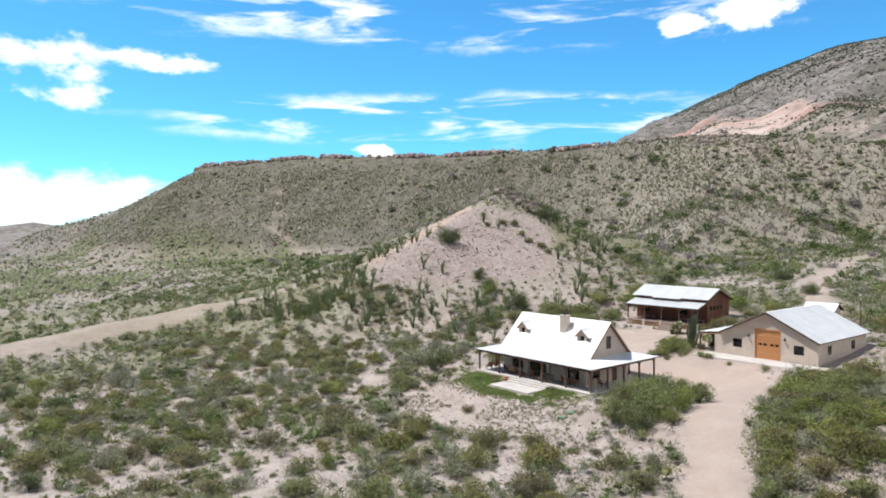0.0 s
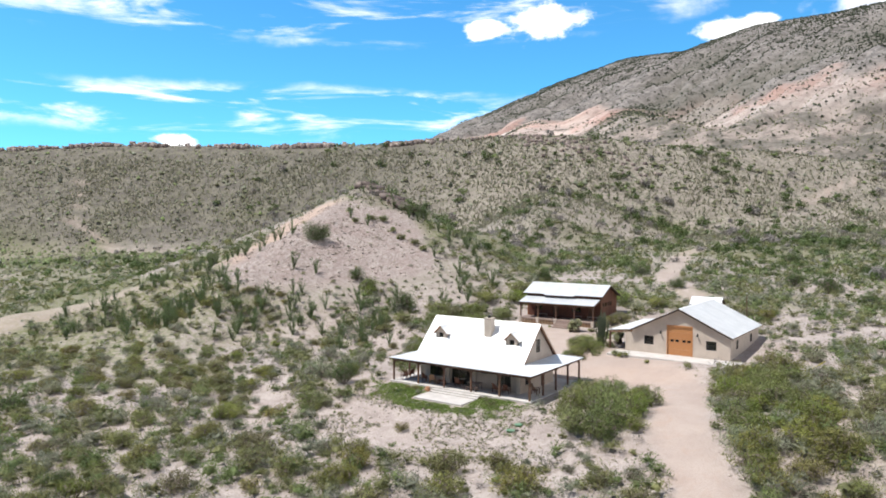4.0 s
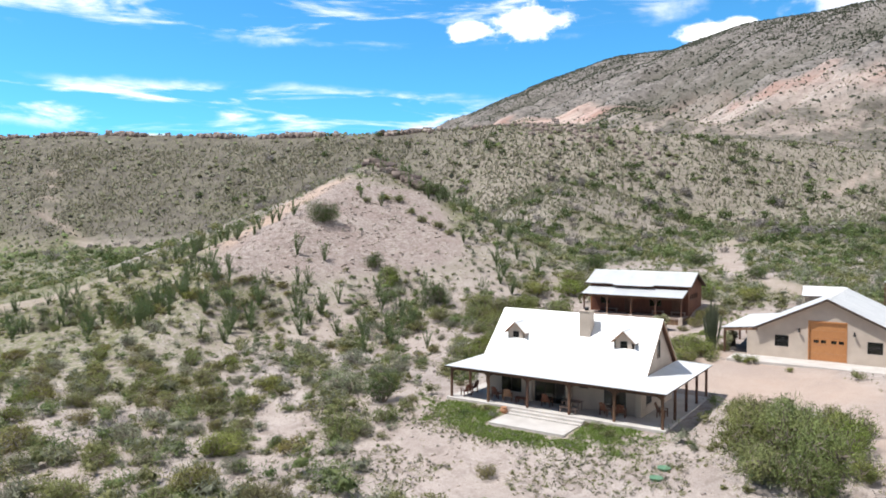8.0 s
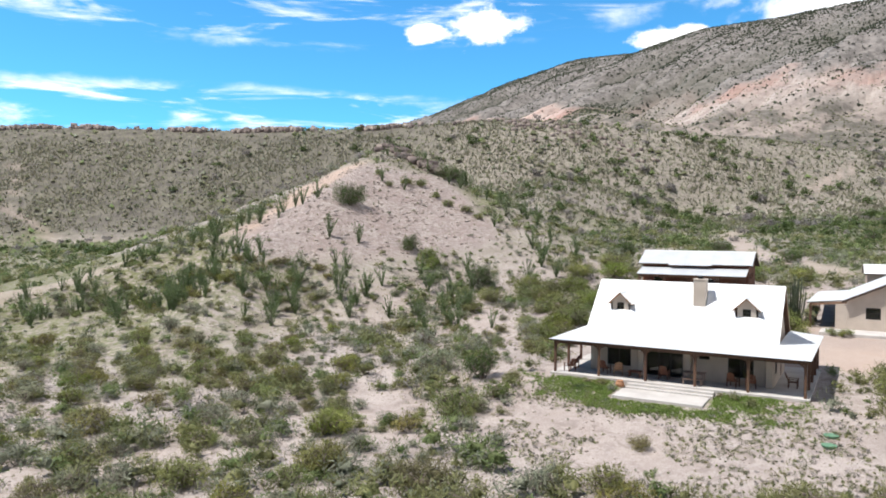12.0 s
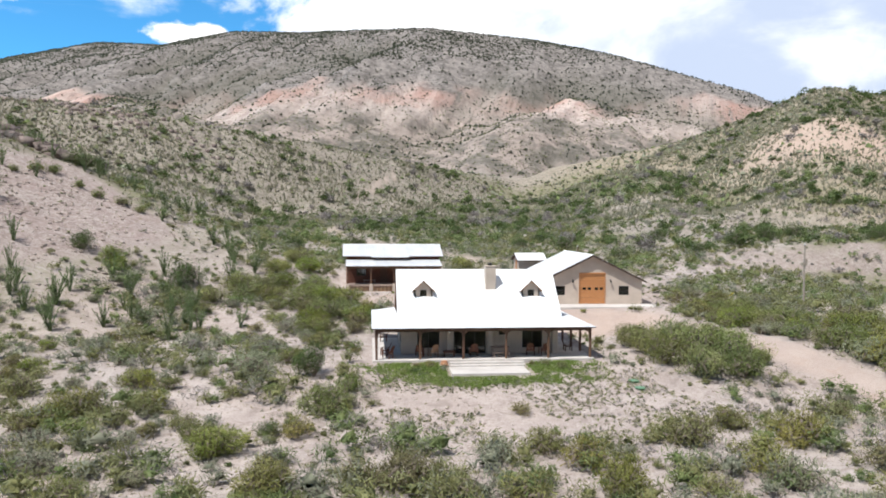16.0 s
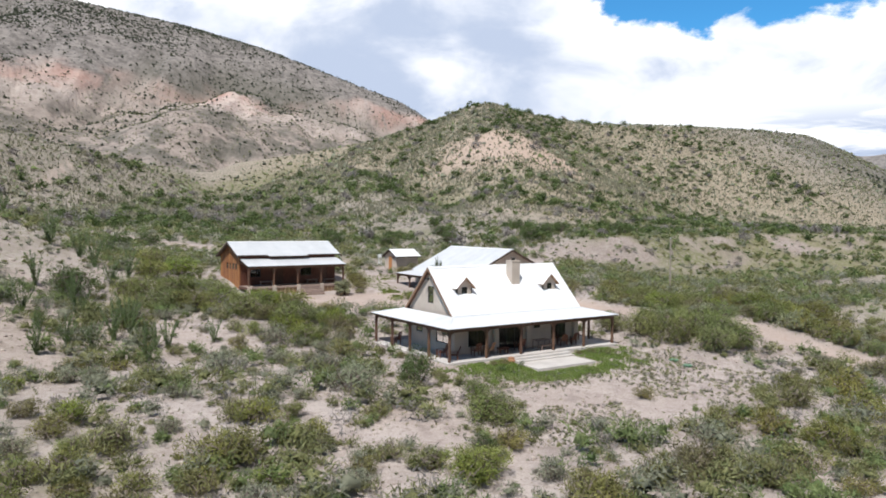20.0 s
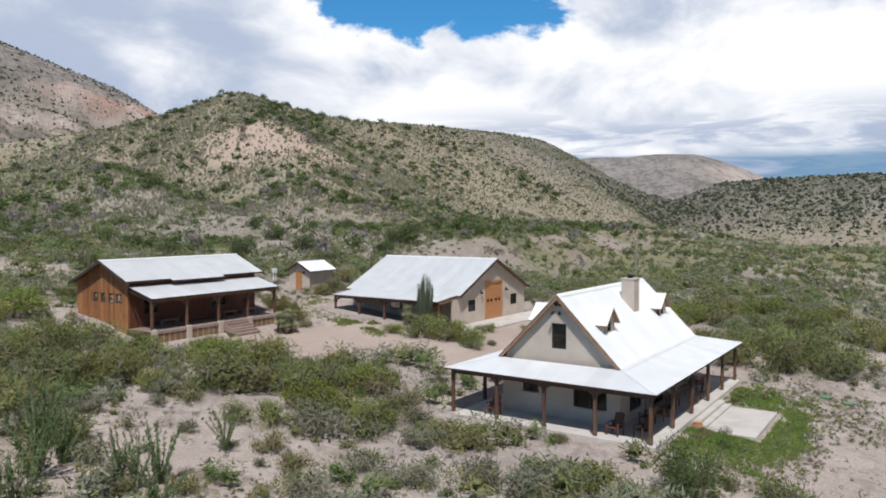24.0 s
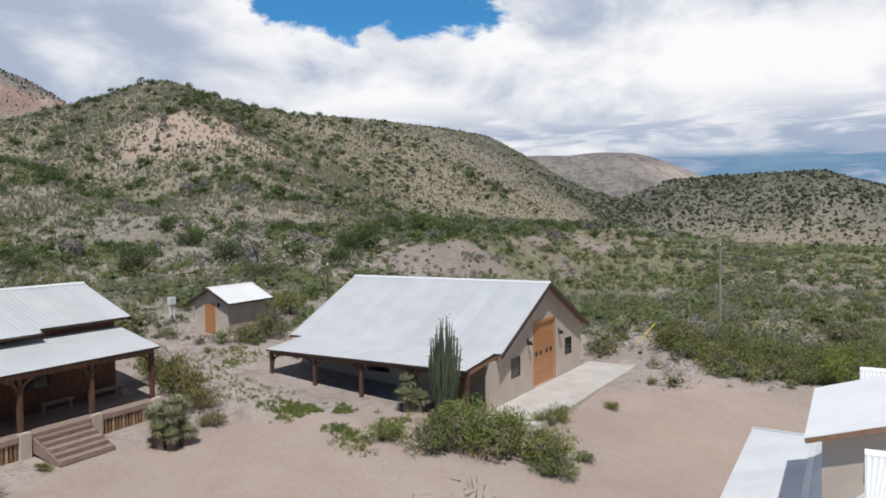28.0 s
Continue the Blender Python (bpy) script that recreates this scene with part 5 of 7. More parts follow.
# ---- store shed ----
def build_shed():
    base = float(terrain(19.5, 37.3)) - 0.02
    m = pose(17.85, 37.25, base, 0, 0, 4)
    shed = thing("store_shed", m, "small tan stucco shed with metal roof and orange door", "shed")
    h, ridge, depth = 1.35, 2.95, 3.6
    top = lambda v: ridge - 0.08 - 0.55 * abs(v)  # noqa: E731
    west = frame_of((0, 0, 0), (0, 1), (1, 0))
    part("west_wall", wall(-h, h, top, [(-0.35, 0.5, 0.02, 1.98)], west, 0.15, -0.4, extra=(0,)), STUCCO, shed)
    part("east_wall", wall(-h, h, top, [], frame_of((depth, 0, 0), (0, 1), (-1, 0)), 0.15, -0.4, extra=(0,)), STUCCO, shed)
    for v in (-h, h - 0.15):
        part("side_wall", boxes((0.15, depth - 0.15, v, v + 0.15, -0.4, top(h))), STUCCO, shed)
    d = part("door", boxes((-0.35, 0.5, 0.03, 0.08, 0.02, 1.98), m=west), ORANGE, shed)
    part("door_handle", boxes((-0.28, -0.23, 0.0, 0.03, 0.95, 1.02), m=west), IRON, d)
    lamp = part("wall_lamp", boxes((-0.72, -0.6, -0.1, 0.0, 1.75, 1.98), m=west), IRON, shed)
    for s in (-1, 1):
        roof_slope("roof", shed, (-0.3, s * 1.72, ridge - 0.55 * 1.72), (depth + 0.3, s * 1.72, ridge - 0.55 * 1.72), (0, -s * 1.72, 0.55 * 1.72), lambda u: 1.0, "ribbed white metal roof slope", deck=FASCIA)
        for u in (-0.34, depth + 0.3):
            part("rake_board", slab_of([(u, s * 1.74, ridge - 0.97), (u, 0, ridge - 0.02), (u, 0, ridge - 0.18), (u, s * 1.74, ridge - 1.12)], (0.04, 0, 0)), FASCIA, shed)
    part("ridge_cap", slab_of([(-0.32, -0.12, ridge - 0.05), (-0.32, 0, ridge + 0.03), (-0.32, 0.12, ridge - 0.05), (-0.32, 0, ridge - 0.02)], (depth + 0.64, 0, 0)), METAL, shed)


build_shed()


# ---- plants ----
def fast_mesh(name, verts, tris, material):
    mesh = bpy.data.meshes.new(name)
    n, k = len(verts), len(tris)
    mesh.vertices.add(n)
    mesh.vertices.foreach_set("co", np.ascontiguousarray(verts, np.float32).ravel())
    mesh.loops.add(3 * k)
    mesh.loops.foreach_set("vertex_index", np.ascontiguousarray(tris, np.int32).ravel())
    mesh.polygons.add(k)
    mesh.polygons.foreach_set("loop_start", np.arange(0, 3 * k, 3, dtype=np.int32))
    mesh.update(calc_edges=True)
    mesh.materials.append(material)
    return mesh


def leaves(centres, radii, count, leaf, lobes=6, seed=0, upright=0.0, floor=-0.32):
    """Loose leaf sprays: for each centre, count leaves gathered in uneven lobes. Returns vertices and triangles."""
    g = np.random.default_rng(seed)
    n = len(centres)
    lobe = g.normal(size=(n, lobes, 3))
    lobe /= np.linalg.norm(lobe, axis=2, keepdims=True)
    lobe *= g.uniform(0.25, 0.75, (n, lobes, 1))
    lobe[:, :, 2] = np.abs(lobe[:, :, 2]) * 0.85 - 0.12
    size = g.uniform(0.22, 0.5, (n, lobes))
    who = np.repeat(np.arange(n), count)
    which = g.integers(0, lobes, n * count)
    d = g.normal(size=(n * count, 3))
    d /= np.linalg.norm(d, axis=1, keepdims=True)
    r = g.uniform(0.35, 1.0, n * count) ** 0.5 * size[who, which]
    p = lobe[who, which] + d * r[:, None]
    p[:, 2] = np.maximum(p[:, 2], floor + 0.05 * g.normal(size=n * count))
    face = d * 0.75 + p * 0.5 + g.normal(size=(n * count, 3)) * 0.42 + np.array([0, 0, 0.35])
    face /= np.linalg.norm(face, axis=1, keepdims=True)
    p = centres[who] + p * radii[who]
    a = g.normal(size=(n * count, 3))
    a[:, 2] += upright * 3
    if not upright:
        a -= face * (a * face).sum(1, keepdims=True)
    a /= np.linalg.norm(a, axis=1, keepdims=True)
    b = np.cross(face, a)
    b /= np.linalg.norm(b, axis=1, keepdims=True) + 1e-9
    s = (leaf if np.isscalar(leaf) else np.asarray(leaf)[who][:, None]) * g.uniform(0.6, 1.5, (n * count, 1))
    v = np.stack([p - a * s * 0.8 - b * s * 0.18, p - a * s * 0.8 + b * s * 0.18, p + a * s * 1.1], 1).reshape(-1, 3)
    return v, np.arange(3 * n * count).reshape(-1, 3)


def hearts(centres, radii, seed, sides=6, scale=0.62):
    """Uneven leafy domes that close the inside of each bush."""
    g = np.random.default_rng(seed)
    n = len(centres)
    rings = []
    for z, r in ((-0.36, 0.95), (0.22, 0.85)):
        w = np.arange(sides)[None] * 2 * math.pi / sides + g.uniform(0, 6.28, (n, 1)) * (z > 0) + g.normal(size=(n, sides)) * 0.2
        rr = r * np.where(np.arange(sides) % 2, 1.25, 0.6) * g.uniform(0.7, 1.3, (n, sides))
        rings.append(np.stack([np.cos(w) * rr, np.sin(w) * rr, z + 0.28 * g.normal(size=(n, sides)) * (z > 0)], 2))
    rings.append(np.concatenate([0.25 * g.normal(size=(n, 1, 2)), g.uniform(0.55, 1.0, (n, 1, 1))], 2))
    v = np.concatenate(rings, 1) * scale
    v = centres[:, None] + v * radii[:, None]
    f = []
    for i in range(sides):
        j = (i + 1) % sides
        f += [(i, j, sides + j), (i, sides + j, sides + i), (sides + i, sides + j, 2 * sides)]
    f = np.array(f)[None] + (2 * sides + 1) * np.arange(n)[:, None, None]
    return v.reshape(-1, 3), f.reshape(-1, 3)


def tufts(feet, size, seed, sides=4):
    """Small blunt bushes, far off."""
    g = np.random.default_rng(seed)
    n = len(feet)
    w = np.arange(sides)[None] * 2 * math.pi / sides + g.normal(size=(n, sides)) * 0.25
    r = g.uniform(0.65, 1.25, (n, sides))
    ring = np.stack([np.cos(w) * r, np.sin(w) * r, g.uniform(-0.1, 0.45, (n, sides))], 2)
    tip = np.concatenate([0.3 * g.normal(size=(n, 1, 2)), g.uniform(0.8, 1.35, (n, 1, 1))], 2)
    v = feet[:, None] + np.concatenate([ring, tip], 1) * size[:, None, None]
    f = np.array([(i, (i + 1) % sides, sides) for i in range(sides)])[None] + (sides + 1) * np.arange(n)[:, None, None]
    return v.reshape(-1, 3), f.reshape(-1, 3)


def spikes(feet, size, seed, blades=3):
    """Bunches of narrow upright blades, far off."""
    g = np.random.default_rng(seed)
    n = len(feet)
    w = g.uniform(0, 6.283, (n, blades))
    lean = g.uniform(0.05, 0.5, (n, blades))
    out = np.stack([np.cos(w), np.sin(w), np.zeros_like(w)], 2)
    side = np.stack([-np.sin(w), np.cos(w), np.zeros_like(w)], 2) * g.uniform(0.22, 0.42, (n, blades, 1))
    low = out * 0.12 - np.array([0, 0, 0.1])
    tip = out * lean[..., None] + np.array([0, 0, 1.0]) * g.uniform(0.6, 1.25, (n, blades, 1))
    v = np.stack([low - side, low + side, tip], 2) * size[:, None, None, None] + feet[:, None, None]
    return v.reshape(-1, 3), np.arange(3 * n * blades).reshape(-1, 3)


def foliage(centres, radii, count, leaf, lobes, seed, sides=6, scale=0.62, upright=0.0):
    v, f = leaves(centres, radii, count, leaf, lobes, seed, upright)
    hv, hf = hearts(centres, radii, seed + 1, sides, scale)
    return np.concatenate([v, hv]), np.concatenate([f, hf + len(v)])


def stuff(name, v, f, material, label, category):
    return tagged(new(name, fast_mesh(name, v, f, material)), label, category, kind="stuff")


def stems_mesh(name, count, spread_r, height, thick, material, seed, bend=0.3, segs=4, sides=4):
    """Bent, tapering stems that rise from one foot."""
    g = np.random.default_rng(seed)
    verts, faces = [], []
    for _ in range(count):
        az, out = g.uniform(0, 2 * math.pi), g.uniform(0.25, 1.0) * spread_r
        h = height * g.uniform(0.7, 1.05)
        for k in range(segs + 1):
            t = k / segs
            reach = out * (t ** (1 - bend)) + 0.05 * g.normal() * t
            c = np.array([math.cos(az + 0.25 * t) * reach, math.sin(az + 0.25 * t) * reach, h * t - 0.12])
            rad = thick * (1 - 0.75 * t)
            for i in range(sides):
                w = 2 * math.pi * i / sides
                verts.append(c + np.array([math.cos(w) * rad, math.sin(w) * rad, 0]))
        first = len(verts) - (segs + 1) * sides
        for k in range(segs):
            for i in range(sides):
                a, b = first + k * sides + i, first + k * sides + (i + 1) % sides
                faces += [(a, b, b + sides), (a, b + sides, a + sides)]
    return fast_mesh(name, np.array(verts), np.array(faces), material)


def twiggy(mesh, inner):
    """Gives the last faces of a crown, its dry inner twigs, the colour of bark."""
    mesh.materials.append(BARK)
    mesh.polygons.foreach_set("material_index", np.repeat([0, 1], [len(mesh.polygons) - inner, inner]).astype(np.int32))
    return mesh


class Plants:
    """Bush kinds of a few shapes each; every bush is an object with its own stems and crown on shared meshes."""

    def __init__(self, name, leaf_mat, label, category, count, leaf, squash, stem_h, shapes=4, seed=1, upright=0.0):
        self.name, self.label, self.category, self.made = name, label, category, 0
        self.crowns, self.stems, self.large = [], [], []
        for k in range(3):
            v, f = leaves(np.array([[0, 0, 0.40 * squash]]), np.array([[1.0, 1.0, squash]]), round(count * 1.75), leaf * 0.86, 17, seed * 90 + k, upright or 0.16)
            hv, hf = leaves(np.array([[0, 0, 0.36 * squash]]), np.array([[0.72, 0.72, 0.72 * squash]]), 160, 0.12, 17, seed * 90 + k)
            v, f = np.concatenate([v, hv]), np.concatenate([f, hf + len(v)])
            self.large.append(twiggy(fast_mesh("crown", v, f, leaf_mat), len(hf)))
        for k in range(shapes):
            v, f = leaves(np.array([[0, 0, 0.40 * squash]]), np.array([[1.0, 1.0, squash]]), count, leaf, 13, seed * 50 + k, upright or 0.16)
            hv, hf = leaves(np.array([[0, 0, 0.36 * squash]]), np.array([[0.75, 0.75, 0.75 * squash]]), 130, 0.13, 13, seed * 50 + k)
            v, f = np.concatenate([v, hv]), np.concatenate([f, hf + len(v)])
            self.crowns.append(twiggy(fast_mesh("crown", v, f, leaf_mat), len(hf)))
            self.stems.append(stems_mesh("trunk", 9, 0.6, stem_h, 0.03, BARK, seed * 70 + k, 0.3, 3, 3))

    def put(self, x, y, r, tall=1.0):
        k = self.made % len(self.crowns)
        r *= 1.2
        self.made += 1
        z = float(terrain(x, y))
        ob = thing(self.name, Matrix.Translation((x, y, z)) @ Matrix.Rotation(self.made * 2.4, 4, "Z") @ Matrix.Diagonal((r, r, r * tall, 1)), self.label, self.category, self.category + " on the desert floor")
        for name, mesh in (("crown", self.crowns[k] if r < 2.0 else self.large[k % 3]), ("trunk", self.stems[k])):
            child = new(name, mesh)
            child.parent = ob
        return ob


creosote = Plants("creosote_bush", CREOSOTE_BUSH, "olive-green creosote bush with fine leaves on stony soil", "bush", 1250, 0.070, 0.8, 0.9, 6, 1)
mesquite = Plants("mesquite_bush", MESQUITE_BUSH, "fresh green feathery mesquite bush", "bush", 1800, 0.058, 0.8, 0.9, 5, 2)
juniper = Plants("juniper_bush", JUNIPER, "dense deep green rounded juniper bush", "bush", 3600, 0.046, 1.0, 1.1, 3, 3)
sage = Plants("sage_bush", SAGE_BUSH, "silvery grey-green low desert bush", "bush", 1250, 0.068, 0.75, 0.8, 4, 4)

for x, y, r, tall in ((-6.3, -8.6, 1.6, 1.15), (31.5, 62, 2.2, 1.1), (47, 66, 2.4, 1.0), (61, 58, 2.6, 0.9), (68, 61, 2.2, 1.0), (25, 70, 1.8, 1.1), (38, 52, 1.7, 1.0), (52, 54, 1.9, 0.9), (76, 66, 2.2, 0.9), (88, 60, 2.4, 0.9), (99, 72, 2.0, 1.0)):
    juniper.put(x, y, r, tall)
for x, y, r, tall in ((84, 90, 2.3, 0.9), (57, 84, 2.0, 1.0), (34, 92, 2.1, 0.9), (112, 88, 2.4, 0.9), (8, 60, 1.8, 0.9), (-14, 52, 2.0, 0.9), (-28, 62, 2.0, 1.0), (-5, 78, 2.1, 0.9), (18, 108, 2.3, 0.9), (-34.5, 24.5, 1.6, 1.1), (-47.8, 28, 2.5, 1.15), (-22.8, 22.4, 2.4, 1.0), (-61, 59, 1.6, 1.1), (-45.5, 54, 3.0, 0.7), (-8.0, -18.0, 0.9, 0.8)):
    juniper.put(x, y, r, tall)
for x, y, r in ((-10.9, -8.5, 2.1), (-14.5, -6.0, 1.2), (-20.7, -5, 1.1), (-3.7, -14.2, 1.0), (4.5, -22.7, 1.3), (-24, 1.0, 1.2), (-10.2, -1.6, 1.4), (-38, -36, 2.2), (-5, 5.4, 1.0), (-15, 3.0, 1.1), (33, -2, 1.4), (36.5, 7, 1.3)):
    sage.put(x, y, r)
for x, y, r in ((20.0, -1.2, 1.5), (20.2, -4.4, 1.7), (20.6, -7.6, 1.8), (22.2, -10.6, 1.8), (24.7, -11.4, 1.6), (23.2, -7.4, 2.0), (22.6, -3.8, 1.8), (25.2, -8.8, 1.8), (21.4, 1.0, 1.1), (24.6, -5.2, 1.4), (-4.7, -15.4, 1.5), (-10.8, -21.3, 1.6), (-3.8, -11.6, 1.3), (-6.5, 11.6, 2.1)):
    mesquite.put(x, y, r * (1.12 if 18 < x < 30 and y < 2 else 1.0), 1.2 if 18 < x < 30 and y < 2 else 0.95)
for x, y, r in ((-4.6, 17.2, 1.9), (-8.2, 9.6, 1.7), (-9.4, 15.2, 2.2), (-9.2, 22.6, 2.0), (-12.5, 26.6, 2.2), (-8.5, 29.0, 1.8), (9.8, 16.2, 1.6), (11.6, 15.9, 1.7), (10.7, 14.3, 1.6), (12.6, 14.6, 1.4), (11.5, 12.8, 1.4), (10.6, 11.9, 1.0), (13.4, 17.6, 0.9), (9.4, 18.6, 0.9), (13.3, 13.4, 0.7), (15.6, 14.3, 0.7), (16.6, 14.0, 0.8), (12.7, 11.5, 0.5), (20.0, 12.6, 0.45), (0.55, 26.7, 0.35), (35.5, 1.5, 2.1), (39.0, -3.4, 2.3), (33.8, 6.4, 1.8)):
    mesquite.put(x, y, r * (1.12 if 18 < x < 30 and y < 2 else 1.0), 1.2 if 18 < x < 30 and y < 2 else 0.95)
for x, y, r in ((2.3, -6.95, 0.5), (1.3, -7.0, 0.4), (10.2, -6.65, 0.32), (-3.4, -1.8, 0.5), (-3.9, 0.6, 0.6), (-4.2, -7.6, 0.6), (-3.3, 9.6, 1.4), (-6.2, 7.0, 1.5), (-2.4, 13.6, 1.3), (-6.0, 20.4, 1.7), (-12.4, 19.2, 1.9), (-6.6, 1.3, 1.2), (-6.4, -18.4, 1.2),
                (-19.7, -14.4, 1.7), (-25.0, -11.2, 1.6), (-17.8, -10.2, 1.4), (-15.2, -17.9, 0.9), (7.5, -15.6, 0.8), (-7.3, -25, 1.4), (-2.6, -25.2, 1.4), (-0.4, -25.6, 1.8), (7.4, -21.7, 1.4)):
    creosote.put(x, y, r)
for x, y, r in ((9.3, -24, 1.6), (10.2, -26.8, 1.7), (16.4, -21.3, 1.9), (14.4, -28.2, 1.4), (19.7, -18.8, 1.3), (23.1, -21.2, 2.0), (2.0, -28.2, 1.6), (5.2, -27.6, 1.5), (18.6, -24.6, 1.8), (26, -26, 2.0), (31.0, -19.6, 1.5),
                (27.6, -17.6, 1.3), (36.6, -9.8, 2.0), (41.5, -8.6, 2.0), (38, -13.4, 1.7), (43, 3.0, 2.2), (31.8, 16.6, 1.5), (34.4, 12.4, 1.9), (-16, -13.8, 1.2), (-21, -13.8, 1.5), (-18.4, -9, 1.0), (18.0, 34.4, 1.2), (20.0, 34.5, 1.4), (8.2, 27.6, 1.1), (8.9, 29.4, 1.4), (9.4, 31.4, 1.5), (7.4, 25.9, 0.7), (27.0, 38.4, 1.7), (24.4, 39.2, 1.5)):
    creosote.put(x, y, r)

for kind, spots in ((mesquite, ((-7.3, 11.6, 1.7), (-3.4, 10.6, 1.7), (-7.7, 6.5, 1.7), (-6.9, 19.1, 2.0), (-9.1, 23.1, 1.7), (-14.7, 24.5, 1.9), (-10.8, 9.9, 1.2), (-12.1, 17.0, 1.2), (-4.4, 14.2, 1.5))),
                    (creosote, ((-3.6, 7.2, 1.2), (-8.4, 13.8, 1.5), (-13.8, 20.4, 1.8), (-19.1, 13.2, 1.6), (-12.0, 14.8, 1.1), (-12.8, 7.7, 0.9), (-8.3, -5.4, 1.3), (-19.6, 8.3, 0.7), (-17.7, 7.0, 0.8), (-6.2, 2.9, 1.2), (-13.3, 5.8, 0.8), (-11.9, 11.1, 1.0), (-7.2, 9.2, 1.4), (-1.2, 10.3, 1.0))),
                    (sage, ((-9.9, 7.8, 1.6), (-7.6, 3.5, 1.3), (-11.5, 3.6, 1.1), (-10.6, -3.6, 1.5), (-11.7, 0.5, 1.1)))):
    for x, y, r in spots:
        kind.put(x, y, r, 0.95)
for x, y, r in ((-8.6, -11.6, 1.0), (-5.4, -14.4, 1.8), (-10.4, -20.6, 1.8), (-12.0, -19.0, 1.3), (-19.0, 18.0, 2.0), (-15.5, 21.0, 2.0), (-17.5, 24.5, 2.2), (-14.0, 33.0, 2.2), (-10.5, 36.0, 2.2), (-12, 41, 2.4), (-2, 42, 2.2), (5, 43, 2.2), (11, 42, 2.0)):
    mesquite.put(x, y, r, 0.9)

for x, y, r in ((26.0, -7.0, 1.6), (26.1, -3.8, 1.4), (27.2, -9.6, 1.1), (24.6, -1.4, 1.3)):
    mesquite.put(x, y, r, 1.2)
for n, (x, y) in enumerate(((38.6, -15.6), (36.5, -11.6), (35.0, -7.8), (33.5, -4.2), (32.7, -0.8), (31.8, 2.6), (31.2, 5.8), (37.6, -13.6), (35.8, -9.6), (34.3, -6.0))):
    (mesquite, creosote, mesquite, sage, creosote)[n % 5].put(x, y, 1.35 + 0.3 * (n % 3), 1.0)

for n in range(30):
    y = -16 + n
    x = float(np.interp(y, (-16, -8, -1, 6, 14), (37.6, 34.2, 32.0, 31.6, 31.6))) + 0.8 + 7.5 * ((n * 0.618) % 1.0)
    (mesquite, creosote, sage, mesquite, creosote)[n % 5].put(x, y, 1.1 + 0.8 * ((n * 3) % 7) / 7, 0.95)

for n in range(34):
    x, y = -46 + 46 * ((n * 0.7549) % 1.0), -53 + 24 * ((n * 0.5698 + 0.2) % 1.0)
    (creosote, mesquite, creosote, juniper, sage)[n % 5].put(x, y, 1.1 + 0.9 * ((n * 5) % 9) / 9, 0.9)

for n in range(64):
    x, y = -30 + 62 * ((n * 0.7549 + 0.35) % 1.0), -51 + 26 * ((n * 0.5698 + 0.7) % 1.0)
    if y > -62 + 0.9 * max(x, 0) and math.hypot(x - 9, (y + 13.5) * 1.5) > 13:
        (creosote, mesquite, creosote, sage, creosote, mesquite)[n % 6].put(x, y, 1.0 + 0.9 * ((n * 5) % 11) / 11, 0.95)

for n, (x, y, r) in enumerate(((-27.5, -8.6, 1.3), (-27.4, -13.2, 1.6), (-29.1, -13.1, 1.5), (-22.1, -10.0, 1.0), (-18.6, -9.9, 1.1), (-21.9, -15.2, 1.3), (-16.0, -14.5, 1.2), (-15.8, -7.5, 1.0), (-22.1, 4.3, 1.0), (-24.8, 5.1, 0.9), (-28.5, 1.2, 1.2), (-15.7, -19.0, 1.0), (-24.8, -15.4, 1.1), (-22.4, -16.7, 1.4), (-19.3, -17.3, 1.2), (-19.1, -22.8, 1.5), (-17.6, -15.8, 1.1), (-13.1, -16.9, 1.2), (-15.7, -10.6, 1.1), (-13.9, -24.6, 1.2), (-11.0, -11.9, 1.0))):
    (creosote, creosote, mesquite, sage)[n % 4].put(x, y, 0.9 * r, 0.95)

for n in range(18):
    x, y = 30.2 + 4.0 * ((n * 0.618) % 1.0), 2.0 + 9.4 * n / 17
    (mesquite, creosote, mesquite)[n % 3].put(x, y, 1.1 + 0.6 * ((n * 3) % 5) / 5, 0.95)

for n in range(16):
    x, y = -42 + 25 * ((n * 0.7549 + 0.1) % 1.0), -30 + 19 * ((n * 0.5698) % 1.0)
    (creosote, sage, creosote, mesquite)[n % 4].put(x, y, 1.0 + 0.7 * ((n * 5) % 7) / 7, 0.9)

for n in range(70):
    a, b = (n * 0.7549 + 0.4) % 1.0, (n * 0.5698 + 0.15) % 1.0
    (creosote, mesquite, sage, creosote)[n % 4].put(-70 + 34 * a, -11 + 15 * a + 11 * b, 0.7 + 0.6 * ((n * 5) % 7) / 7, 0.9)
for x, y, r in ((-52.9, 42.3, 0.9), (-48.9, 40.0, 0.9), (-47.6, 43.1, 1.2), (-46.2, 45.0, 1.3), (-55.9, 30.1, 0.6), (-42, 43, 1.0), (-39, 42, 1.1), (-36, 42.2, 1.2), (-33.5, 41.6, 1.0), (-31.4, 23.6, 1.8), (-30, 22.4, 1.5)):
    mesquite.put(x, y, r, 1.1)

for n in range(64):
    a, b = (n * 0.7549 + 0.7) % 1.0, (n * 0.5698 + 0.55) % 1.0
    (mesquite, creosote, mesquite, creosote, sage)[n % 5].put(-64 + 38 * a, -31 + 12 * a + 16 * b, 0.9 + 0.6 * ((n * 5) % 7) / 7, 0.9)

